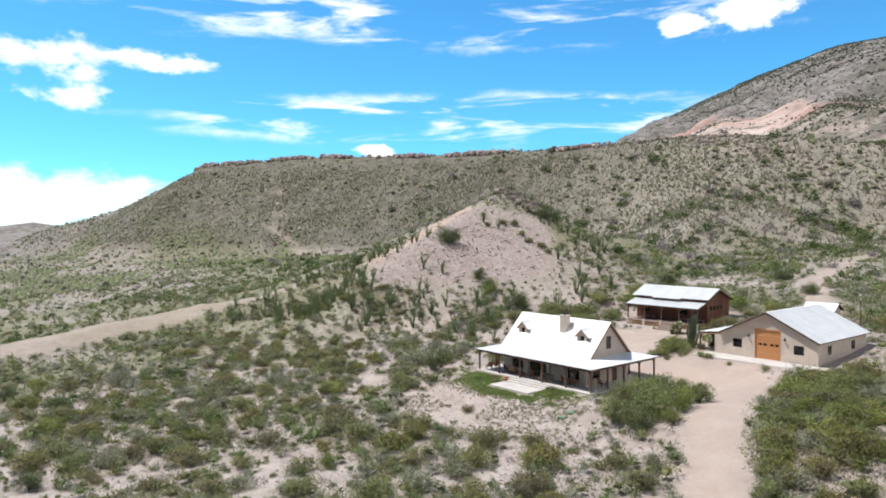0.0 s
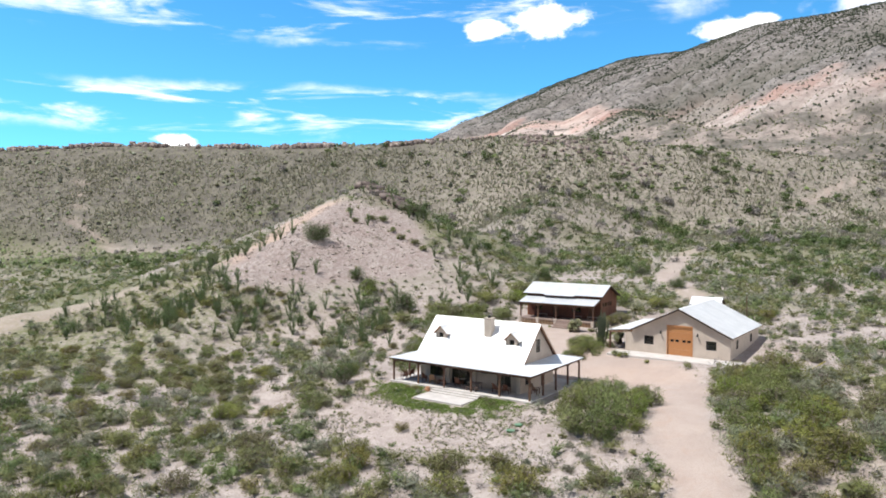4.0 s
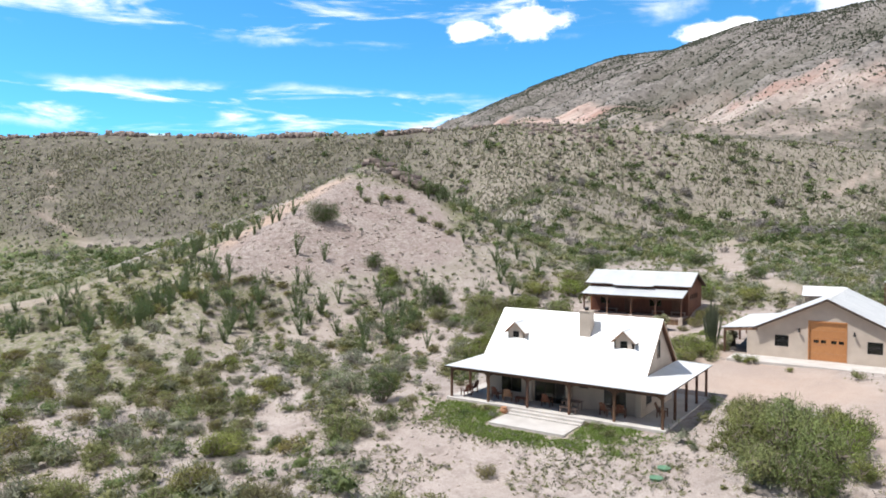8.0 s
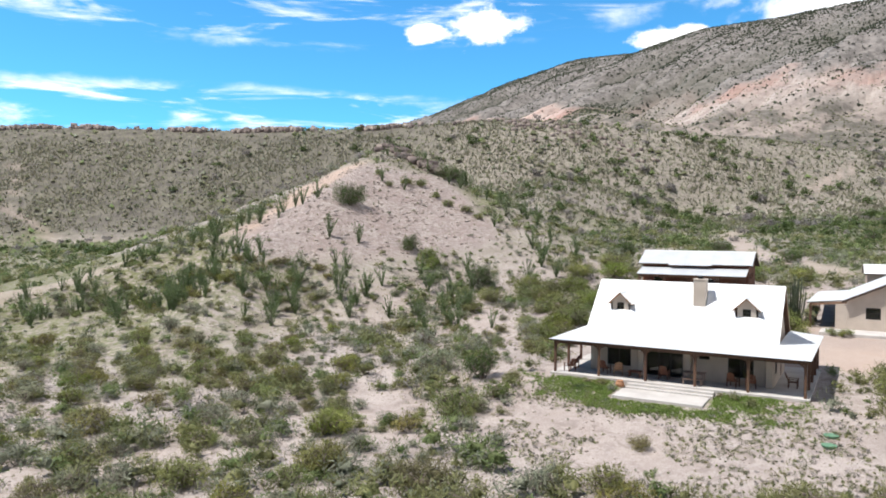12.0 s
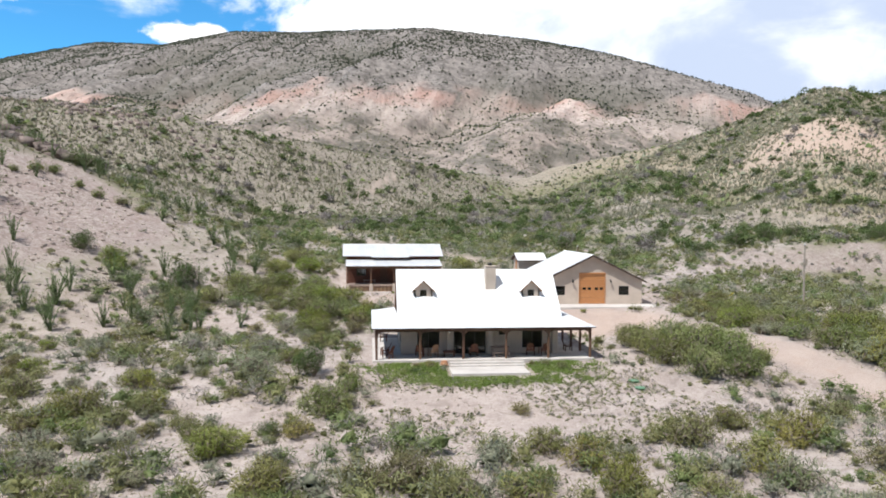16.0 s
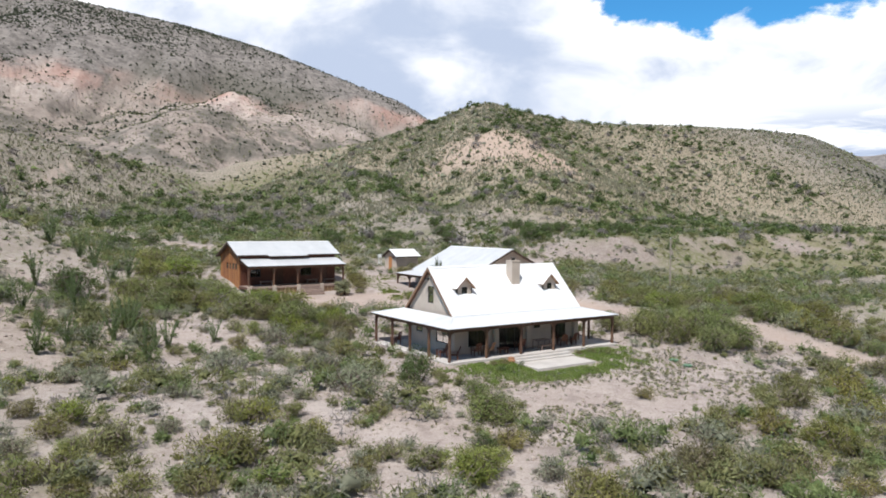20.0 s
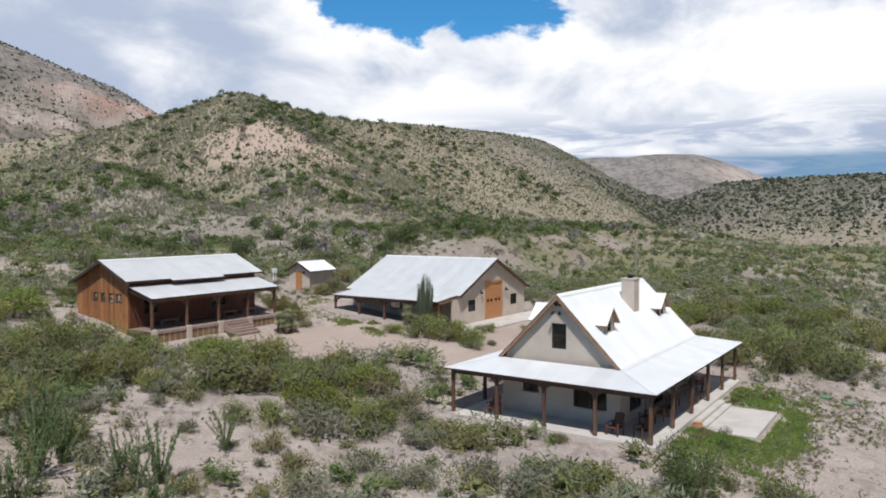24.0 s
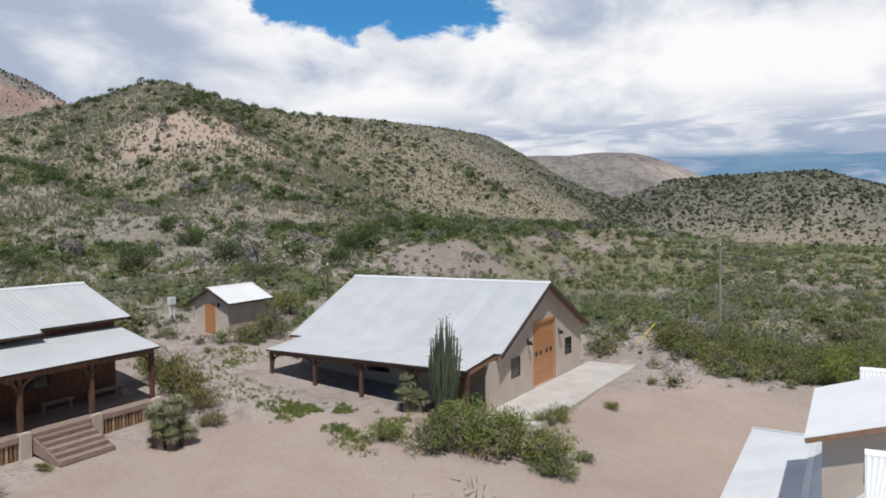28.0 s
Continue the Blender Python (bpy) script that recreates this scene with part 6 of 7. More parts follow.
# Where nothing grows: x0, x1, y0, y1.
KEEP_OFF = [(7.6, 16.4, 19.0, 33.0), (-2.8, 16.1, -6.7, 6.4), (3.4, 10, -9.4, -6), (12.6, 29.6, 12.6, 30.0), (-6.4, 7.6, 26.4, 38.2), (17.0, 22.6, 35.2, 39.4)]
THICKETS = [(22.8, -7.5, 4.6, 4.5, 0.95), (41, 0, 9.5, 17, 1.0), (-6.8, 10, 5.2, 7.5, 0.85), (-9.5, 22, 6.5, 4.5, 0.9), (-14, 27, 8, 7, 0.9), (4, 50, 50, 14, 1.0), (46, 26, 15, 16, 1.0), (76, 8, 34, 30, 0.9), (130, 0, 40, 30, 0.8), (8, -29, 26, 6.5, 0.95),
            (-26, -37, 34, 14, 1.0), (-34, -18, 16, 9, 0.85), (40, -28, 13, 9, 0.8), (20, 100, 70, 40, 0.85), (78, 40, 36, 10, 0.95), (110, 54, 70, 9, 0.9), (-30, -50, 40, 9, 0.95), (-24, 45, 12, 12, 0.7), (-115, 22, 60, 40, 0.95), (-92, -22, 45, 26, 0.9), (-48, -12, 14, 12, 0.7)]


def growth(x, y):
    """How thickly shrubs stand, 0 to 1."""
    base = 0.52 + 0.46 * sstep(-0.18, 0.18, fbm(x / 9, y / 9, 3, 91))
    base = base * (1 - 0.65 * (1 - sstep(0.5, 1.1, np.hypot((x + 15) / 5.0, (y - 11) / 6.0))))
    for cx, cy, rx, ry, v in THICKETS:
        d = np.hypot((x - cx) / rx, (y - cy) / ry) + 0.3 * fbm(x / 6, y / 6, 2, 93)
        base = np.maximum(base, v * (1 - sstep(0.6, 1.15, d)))
    clear = 1 - sstep(0.7, 1.1, np.hypot((x - 9) / 13.5, (y + 13.5) / 7.5) + 0.15 * fbm(x / 5, y / 5, 2, 94))
    base = base * (1 - 0.97 * clear)
    z = terrain(x, y)
    k = masks(x, y, z)
    base = base * (1 - np.minimum(1.7 * k["track"], 1)) * (1 - 0.93 * k["bare"]) * (1 - 0.8 * k["ochre"])
    for x0, x1, y0, y1 in KEEP_OFF:
        base = np.where((x > x0) & (x < x1) & (y > y0) & (y < y1), 0, base)
    return base, z


def sown(n, x0, x1, y0, y1, seed, lowest=0.0):
    g = np.random.default_rng(seed)
    x, y = g.uniform(x0, x1, n), g.uniform(y0, y1, n)
    d, z = growth(x, y)
    keep = g.uniform(0, 1, n) < np.maximum(d, lowest * (d > 0))
    return x[keep], y[keep], z[keep], d[keep], g


def in_ring(x, y, r0, r1, cx=5.0, cy=-5.0):
    d = np.hypot(x - cx, y - cy)
    return (d >= r0) & (d < r1)


def near_shrubs():
    kinds = [("creosote_shrubs", CREOSOTE, "olive-green creosote shrubs", 0.42), ("mesquite_shrubs", MESQUITE, "fresh green mesquite shrubs", 0.68), ("sage_shrubs", SAGE, "grey-green low shrubs", 0.9), ("dry_brush", BRUSH, "grey leafless brush", 1.0)]
    x, y, z, d, g = sown(14500, -88, 88, -66, 78, 101)
    pick = g.uniform(0, 1, len(x))
    size = (0.26 + 0.9 * g.uniform(0, 1, len(x)) ** 1.7) * (0.74 + 1.05 * d * d)
    seen = y > -62 + 0.8 * np.clip(x, 0, 46)
    for ring, (r0, r1, count) in (("", (0, 50, 185)), ("_beyond", (50, 82, 76))):
        keep = in_ring(x, y, r0, r1, 4, -6) & seen
        low = 0.0
        for name, mat, label, high in kinds:
            s = keep & (pick >= low) & (pick < high)
            low = high
            c = np.stack([x[s], y[s], z[s] + 0.33 * size[s]], 1)
            r = np.stack([size[s], size[s], 0.82 * size[s]], 1)
            leaf = (0.048 + 0.078 * size[s]) * (1.0 if not ring else 1.3)
            v, f = foliage(c, r, count, leaf, 8, len(name), 8, 0.27, 0.12) if mat is not BRUSH else leaves(c, r, count // 2, leaf, 10, len(name), 0.15)
            stuff(name + ring, v, f, mat, label + " scattered over the stony ground", "shrubs")


def small_tufts():
    x, y, z, d, g = sown(30000, -60, 60, -50, 45, 102, 0.4)
    r = 0.09 + 0.2 * g.uniform(0, 1, len(x)) ** 1.5
    keep = in_ring(x, y, 0, 60) & (g.uniform(0, 1, len(x)) < 0.42)
    pick = g.uniform(0, 1, len(x))
    for name, mat, lo, hi in (("dry_tufts", STRAW, 0, 0.5), ("green_tufts", CREOSOTE, 0.5, 0.85), ("grey_tufts", SAGE, 0.85, 1)):
        s = keep & (pick >= lo) & (pick < hi)
        v, f = leaves(np.stack([x[s], y[s], z[s] + 0.3 * r[s]], 1), np.stack([r[s], r[s], 1.1 * r[s]], 1), 17, 0.07, 3, len(name), 0.3)
        stuff(name, v, f, mat, "small tufts of desert grass and herbs", "grass tufts")


def front_tufts():
    """Clumps of knee-high herbs on the pale ground round the house."""
    g = np.random.default_rng(112)
    n = 4800
    u, w = g.uniform(-1, 1, n), g.uniform(-1, 1, n)
    inside = np.hypot(u, w) < 1
    x = np.concatenate([8 + 17 * u, -14.5 + 7.5 * u[:900], 38 + 9 * u[:500]])
    y = np.concatenate([-14.5 + 7.5 * w, 8.5 + 9.5 * w[:900], -14 + 8 * w[:500]])
    keep = np.concatenate([inside, inside[:900], inside[:500]]) & (fbm(x / 3.5, y / 3.5, 3, 113) > -0.1) & ((y < -9.8) | (x < 3.0) | (x > 10.3))
    keep &= masks(x, y, terrain(x, y))["track"] < 0.3
    x, y = x[keep], y[keep]
    r = 0.12 + 0.36 * g.uniform(0, 1, len(x)) ** 2.0
    pick = g.uniform(0, 1, len(x))
    for name, mat, lo, hi in (("yellow_herbs", WEED, 0, 0.22), ("olive_herbs", HILL_OLIVE, 0.22, 0.62), ("straw_herbs", STRAW, 0.62, 0.78), ("dry_herbs", BRUSH, 0.78, 1)):
        s = (pick >= lo) & (pick < hi)
        v, f = leaves(np.stack([x[s], y[s], terrain(x[s], y[s]) + 0.3 * r[s]], 1), np.stack([r[s], r[s], 0.95 * r[s]], 1), 44, 0.05, 4, len(name), 0.15)
        stuff(name, v, f, mat, "small herbs dotted over the pale ground round the house", "herbs")


def middle_shrubs():
    x, y, z, d, g = sown(60000, -235, 235, -72, 262, 103, 0.35)
    k = masks(x, y, z)
    lush = np.maximum(k["green"], 1 - sstep(7, 14, z))
    keep = in_ring(x, y, 82, 222, 4, -6) & (y > -66 + 0.5 * np.clip(x, 0, 60)) & (g.uniform(0, 1, len(x)) < (0.26 + 0.4 * lush) * (0.6 + 0.8 * sstep(-0.2, 0.2, fbm(x / 28, y / 28, 3, 92))))
    pick = g.uniform(0, 1, len(x)) - 0.22 * sstep(0.4, 0.8, d) * lush
    size = (0.35 + 1.15 * g.uniform(0, 1, len(x)) ** 2.2) * (0.75 + 0.6 * d)
    for name, mat, lo, hi in (("dark_scrub", JUNIPER, -1, 0.03), ("green_scrub", MESQUITE, 0.03, 0.27), ("olive_scrub", CREOSOTE, 0.27, 0.60), ("grey_scrub", SAGE, 0.60, 0.84), ("twig_scrub", BRUSH, 0.84, 2)):
        s = keep & (pick >= lo) & (pick < hi)
        if mat is BRUSH:
            size = size * 1.4
        v, f = leaves(np.stack([x[s], y[s], z[s] + 0.3 * size[s]], 1), np.stack([size[s], size[s], 0.8 * size[s]], 1), 46, 0.24 * size[s] + 0.05, 7, len(name))
        stuff(name, v, f, mat, "scrub scattered over the middle slopes", "scrub")


def hill_bushes():
    """Rounded dark bushes that stand out singly on the slopes, and grey leafless brush in the valley."""
    g = np.random.default_rng(121)
    n = 9000
    x, y = g.uniform(-260, 420, n), g.uniform(55, 350, n)
    z = terrain(x, y)
    k = masks(x, y, z)
    front = y < np.interp(x, [-260, -200, 30, 211, 253, 523], [225, 240, 350, 355, 330, 270])
    clumps = sstep(-0.15, 0.3, fbm(x / 34, y / 34, 3, 122))
    d = (0.06 + 0.34 * clumps * (0.45 + 0.55 * sstep(-90, -30, x)) * (1 + 0.9 * sstep(80, 120, x)) + 0.22 * k["green"]) * (1 - k["track"]) * (1 - 0.8 * k["ochre"]) * (1 - k["bare"])
    keep = front & (g.uniform(0, 1, n) < d) & (np.hypot(x - 10, y - 25) > 45)
    r = (1.1 + 1.7 * g.uniform(0, 1, n) ** 1.5) * (1 + 0.35 * sstep(110, 200, y))
    pick = g.uniform(0, 1, n)
    for name, mat, lo, hi in (("round_dark_bushes", JUNIPER, 0, 0.62), ("round_green_bushes", MESQUITE, 0.62, 0.8), ("grey_leafless_brush", BRUSH, 0.8, 1)):
        s = keep & (pick >= lo) & (pick < hi)
        v, f = leaves(np.stack([x[s], y[s], z[s] + 0.42 * r[s]], 1), np.stack([r[s], r[s], 0.9 * r[s]], 1), 95, 0.23 * r[s] + 0.06, 9, len(name))
        stuff(name, v, f, mat, "single rounded bushes on the slopes and in the valley", "bushes")


def bunch_grass():
    """Pale upright bunches of grass that roughen all the slopes."""
    g = np.random.default_rng(123)
    for name, n, x0, x1, y0, y1, r0, r1, lo, hi in (("near_slope_grass", 60000, -150, 190, 20, 215, 60, 200, 0.22, 0.55), ("far_slope_grass", 150000, -560, 640, 20, 380, 200, 720, 0.6, 1.35), ("valley_slope_grass", 60000, -150, 330, 120, 350, 120, 420, 0.55, 1.2), ("mesa_grass", 30000, -420, -170, 60, 225, 120, 720, 0.6, 1.25)):
        x, y = g.uniform(x0, x1, n), g.uniform(y0, y1, n)
        z = terrain(x, y)
        k = masks(x, y, z)
        front = y < np.interp(x, [-560, -428, -200, 30, 211, 253, 523, 700], [100, 145, 246, 356, 358, 336, 272, 180])
        d = (0.3 + 0.7 * sstep(-0.3, 0.2, fbm(x / 22, y / 22, 3, 124))) * sstep(6, 10, z) * (1 - 0.95 * k["bare"]) * (1 - 0.95 * k["ochre"]) * (1 - k["track"]) * (1 - 0.7 * k["green"]) * (1 - sstep(50, 56, z) * (x < -170))
        keep = front & in_ring(x, y, r0, r1) & (g.uniform(0, 1, n) < d)
        v, f = spikes(np.stack([x[keep], y[keep], z[keep]], 1), g.uniform(lo, hi, keep.sum()), len(name))
        stuff(name, v, f, HILL_STRAW, "pale bunch grass over the stony slopes", "grass")


def south_scrub():
    """The flats to the south."""
    x, y, z, d, g = sown(16000, -150, 170, -170, 0, 114)
    keep = ~((y > -62 + 0.8 * np.clip(x, 0, 46)) & (np.hypot(x - 4, y + 6) < 82)) & ~((y > -66 + 0.5 * np.clip(x, 0, 60)) & (np.hypot(x - 4, y + 6) >= 82))
    pick = g.uniform(0, 1, len(x))
    size = (0.4 + 0.8 * g.uniform(0, 1, len(x)) ** 1.6)
    for name, mat, lo, hi in (("south_olive_scrub", CREOSOTE, 0, 0.5), ("south_green_scrub", MESQUITE, 0.5, 0.75), ("south_grey_scrub", SAGE, 0.75, 1)):
        s = keep & (pick >= lo) & (pick < hi)
        v, f = tufts(np.stack([x[s], y[s], z[s]], 1), size[s], len(name), 6)
        stuff(name, v, f, mat, "scrub scattered over the flats", "scrub")


def far_shrubs():
    g = np.random.default_rng(104)
    x, y = g.uniform(-560, 700, 190000), g.uniform(-60, 520, 190000)
    z = terrain(x, y)
    k = masks(x, y, z)
    d = (0.22 + 0.36 * sstep(-0.2, 0.3, fbm(x / 40, y / 40, 3, 95)) + 0.55 * k["green"] + 0.2 * sstep(80, 180, x)) * (1 - 0.9 * k["bare"]) * (1 - 0.8 * k["ochre"]) * (1 - k["track"])
    # what lies behind the crests is never looked at
    front = y < np.interp(x, [-560, -428, -200, 30, 211, 253, 523, 700], [120, 175, 270, 380, 385, 350, 300, 200])
    keep = in_ring(x, y, 212, 720) & (g.uniform(0, 1, len(x)) < d) & front
    pick = g.uniform(0, 1, len(x)) - 0.25 * k["green"]
    size = 0.4 + 0.75 * g.uniform(0, 1, len(x)) ** 1.6
    size = np.where(g.uniform(0, 1, len(x)) < 0.05, 1.7, size)
    for name, mat, lo, hi in (("hill_green_scrub", MESQUITE, -1, 0.08), ("hill_dark_scrub", FAR_DARK, 0.08, 0.16), ("hill_olive_scrub", HILL_OLIVE, 0.16, 0.72), ("hill_grey_scrub", SAGE, 0.72, 2)):
        s = keep & (pick >= lo) & (pick < hi)
        v, f = tufts(np.stack([x[s], y[s], z[s]], 1), size[s], len(name))
        stuff(name, v, f, mat, "scrub dotted over the far hills", "scrub")


def mountain_trees():
    g = np.random.default_rng(105)
    x, y = g.uniform(-1150, 800, 250000), g.uniform(470, 1500, 250000)
    z = terrain(x, y)
    k = masks(x, y, z)
    crest = np.interp(x, [p[0] for p in MOUNTAIN], [p[1] for p in MOUNTAIN])
    high = sstep(190, 300, z + 40 * fbm(x / 130, y / 130, 3, 97))
    keep = (y < crest + 30) & (g.uniform(0, 1, len(x)) < (0.26 + 0.6 * high + 0.3 * k["dark_ground"]) * (0.5 + 0.6 * sstep(-0.3, 0.3, fbm(x / 60, y / 60, 3, 98))) * (1 - 0.75 * k["cliff"]) * (1 - 0.5 * k["pale"]))
    s = 0.8 + 1.7 * g.uniform(0, 1, keep.sum()) ** 2.4
    v, f = tufts(np.stack([x[keep], y[keep], z[keep]], 1), s, 9, 3)
    stuff("mountain_trees", v, f, FAR_DARK, "dark juniper trees dotted over the mountain", "far trees")


def foot_scrub():
    g = np.random.default_rng(128)
    n = 60000
    x, y = g.uniform(-520, 560, n), g.uniform(440, 900, n)
    z = terrain(x, y)
    k = masks(x, y, z)
    keep = (z < 165) & (g.uniform(0, 1, n) < (0.25 + 0.5 * sstep(-0.3, 0.3, fbm(x / 30, y / 30, 3, 129))) * (1 - 0.75 * k["cliff"]))
    v, f = tufts(np.stack([x[keep], y[keep], z[keep]], 1), g.uniform(0.5, 1.3, keep.sum()), 13, 3)
    stuff("foot_scrub", v, f, HILL_OLIVE, "low scrub over the hummocks below the mountain", "scrub")


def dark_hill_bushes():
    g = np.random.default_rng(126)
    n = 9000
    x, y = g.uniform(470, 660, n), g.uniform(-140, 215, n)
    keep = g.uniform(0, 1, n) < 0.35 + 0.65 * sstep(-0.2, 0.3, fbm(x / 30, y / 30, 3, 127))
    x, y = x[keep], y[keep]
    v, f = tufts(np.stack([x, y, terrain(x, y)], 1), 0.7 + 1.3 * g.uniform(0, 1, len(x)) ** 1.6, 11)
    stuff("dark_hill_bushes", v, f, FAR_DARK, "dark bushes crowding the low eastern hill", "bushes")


def lawn():
    g = np.random.default_rng(106)
    n = 15000
    x, y = g.uniform(-4.5, 16, n), g.uniform(-12, -6.0, n)
    d = np.minimum(np.hypot((x - 11.6) / 2.7, (y + 7.3) / 1.3), np.hypot((x - 1.2) / 3.6, (y + 7.6) / 1.5))
    d = np.minimum(d, np.hypot((x - 6.0) / 5.5, (y + 10.0) / 0.9)) + 0.9 * fbm(x / 1.1, y / 1.1, 3, 98) + 0.25 * g.normal(size=n)
    patio = (x > 3.45) & (x < 9.85) & (y > -9.4)
    keep = (d < 1.05) & ~patio & (y < -6.05)
    x, y = x[keep], y[keep]
    c = np.stack([x, y, terrain(x, y) + 0.08], 1)
    r = g.uniform(0.06, 0.2, (len(x), 1)) * np.array([[1, 1, 0.8]])
    v, f = leaves(c, r, 13, 0.06, 3, 12, 0.35)
    stuff("lawn", v, f, GRASS, "lush green grass round the patio", "grass")


def weeds():
    """Low yellow-green weeds before the workshop porch and between the bunkhouse and the shed."""
    g = np.random.default_rng(110)
    n = 900
    t = g.uniform(0, 1, n)
    x = np.concatenate([11.6 - 3.0 * t + g.normal(size=n) * 0.8, g.uniform(9, 13, n), g.uniform(9, 17, 2 * n)])
    y = np.concatenate([25.0 - 6.8 * t + g.normal(size=n) * 0.45, 24.5 - 1.35 * g.uniform(0, 4, n), g.uniform(24, 34, 2 * n)])
    d = fbm(x / 1.3, y / 1.3, 3, 99)
    keep = ((d > 0.06) | ((g.uniform(0, 1, len(x)) < 0.35) & (y > 25.5))) & ((x < 12.3) | (y > 30.6)) & ((x > 9.5) | (y < 24))
    x, y = x[keep], y[keep]
    r = g.uniform(0.08, 0.26, (len(x), 1)) * np.array([[1, 1, 1.1]])
    c = np.stack([x, y, terrain(x, y) + 0.3 * r[:, 0]], 1)
    v, f = leaves(c, r, 30, 0.045, 4, 14, 0.2)
    stuff("weeds", v, f, WEED, "low yellow-green weeds on the gravel by the workshop porch", "weeds")



def more_bushes():
    """Single bushes over the ground that the camera passes nearest."""
    x, y, z, d, g = sown(1500, -44, 48, -42, 26, 109)
    n = 0
    for px, py, dens in zip(x, y, d):
        kind, r = (creosote, sage, mesquite, creosote)[n % 4], g.uniform(0.55, 1.25) * (0.75 + 0.55 * dens)
        if kind.made < 120 and (dens > 0.3 or n % 3 == 0):
            kind.put(float(px), float(py), float(r))
        n += 1


more_bushes()
near_shrubs()
small_tufts()
front_tufts()
middle_shrubs()
hill_bushes()
bunch_grass()
south_scrub()
far_shrubs()
mountain_trees()
foot_scrub()
dark_hill_bushes()
lawn()
weeds()


def wand_mesh(seed):
    """Ocotillo: long leafy wands that fan out from the foot."""
    g = np.random.default_rng(seed)
    wands = []
    for _ in range(13):
        verts, faces, spots = [], [], []
        az, lean, h = g.uniform(0, 6.283), g.uniform(0.06, 0.46), g.uniform(0.6, 1.1)
        for k in range(6):
            t = k / 5
            out = lean * (t + 0.35 * t * t) * 0.75
            c = np.array([math.cos(az + 0.3 * t) * out, math.sin(az + 0.3 * t) * out, h * t - 0.06])
            if k:
                spots += [c + g.normal(size=3) * 0.012 + (c - last) * g.uniform(-1, 0) for _ in range(10)]
            last = c
            rad = 0.013 * (1 - 0.55 * t)
            verts += [c + np.array([math.cos(w) * rad, math.sin(w) * rad, 0]) for w in (0, 2.09, 4.19)]
        for k in range(5):
            for i in range(3):
                a, b = 3 * k + i, 3 * k + (i + 1) % 3
                faces += [(a, b, b + 3), (a, b + 3, a + 3)]
        spots = np.array(spots)
        v, f = leaves(spots, np.full((len(spots), 3), 0.022), 2, 0.040, 2, seed + 5, 0.5)
        wands.append((fast_mesh("wand", np.array(verts), np.array(faces), CANE), fast_mesh("foliage", v, f, OCOTILLO)))
    return wands

OCOTILLOS = [wand_mesh(s) for s in (201, 202, 203, 204)]


def ocotillo(n, x, y, h, wide=1.0):
    ob = thing("ocotillo", Matrix.Translation((x, y, float(terrain(x, y)))) @ Matrix.Rotation(n * 1.7, 4, "Z") @ Matrix.Diagonal((h * wide, h * wide, h, 1)), "tall ocotillo with leafy green wands on the stony slope", "ocotillo", "ocotillos on the slope")
    for stem, leafage in OCOTILLOS[n % 4]:
        wand = new("wand", stem)
        wand.parent = ob
        child = new("foliage", leafage)
        child.parent = wand


def plant_ocotillos():
    g = np.random.default_rng(107)
    spots = [(-24.6, 9.9, 2.6), (-42, 5.3, 3.2), (-29.6, 19.2, 3.4), (-23, 20.5, 3.2), (-18.8, 27.4, 3.4), (-36, 10.7, 3), (-32, 14.3, 3), (-50.8, 40.5, 2.8), (-46.7, 40.9, 2.8), (-30.5, 41, 3),
             (-23, 38.2, 3.6), (-17.2, 39.7, 3.6), (-14.4, 8.8, 2.2), (-20, 11.5, 3.0), (-25.5, 24, 3.3), (-27, 16.8, 3.2), (-19.5, 33.2, 3.6), (-16.6, 31.2, 3.4), (-22.2, 43, 3.4), (-20.5, 36, 3.6)]
    for _ in range(58):
        t = g.uniform(0, 1)
        x = -60 + 40 * t + g.normal() * 3
        y = -2 + 16 * t + g.normal() * 5
        spots.append((x, y, g.uniform(2.2, 3.6)))
    for _ in range(32):
        a = g.uniform(0, 1)
        spots.append((-60 + 32 * a + g.normal() * 2, 58 - 6 * a + g.normal() * 3, g.uniform(2, 3.4)))
    for _ in range(30):
        a = g.uniform(0, 1)
        spots.append((float(np.interp(a, (0, 0.4, 1), (-73, -66, -54))) + g.normal() * 2.0, float(np.interp(a, (0, 0.4, 1), (-8, 11, 25))) + g.normal() * 2.0, g.uniform(2.2, 3.4)))
    for _ in range(44):
        a = g.uniform(0, 1)
        spots.append((-67 + 27 * a + g.normal() * 3.5, -4 + 14 * a + g.normal() * 3.5, g.uniform(1.9, 2.9)))
    for n, (x, y, h) in enumerate(spots):
        ocotillo(n, x, y, h * 0.92, 0.85)


plant_ocotillos()


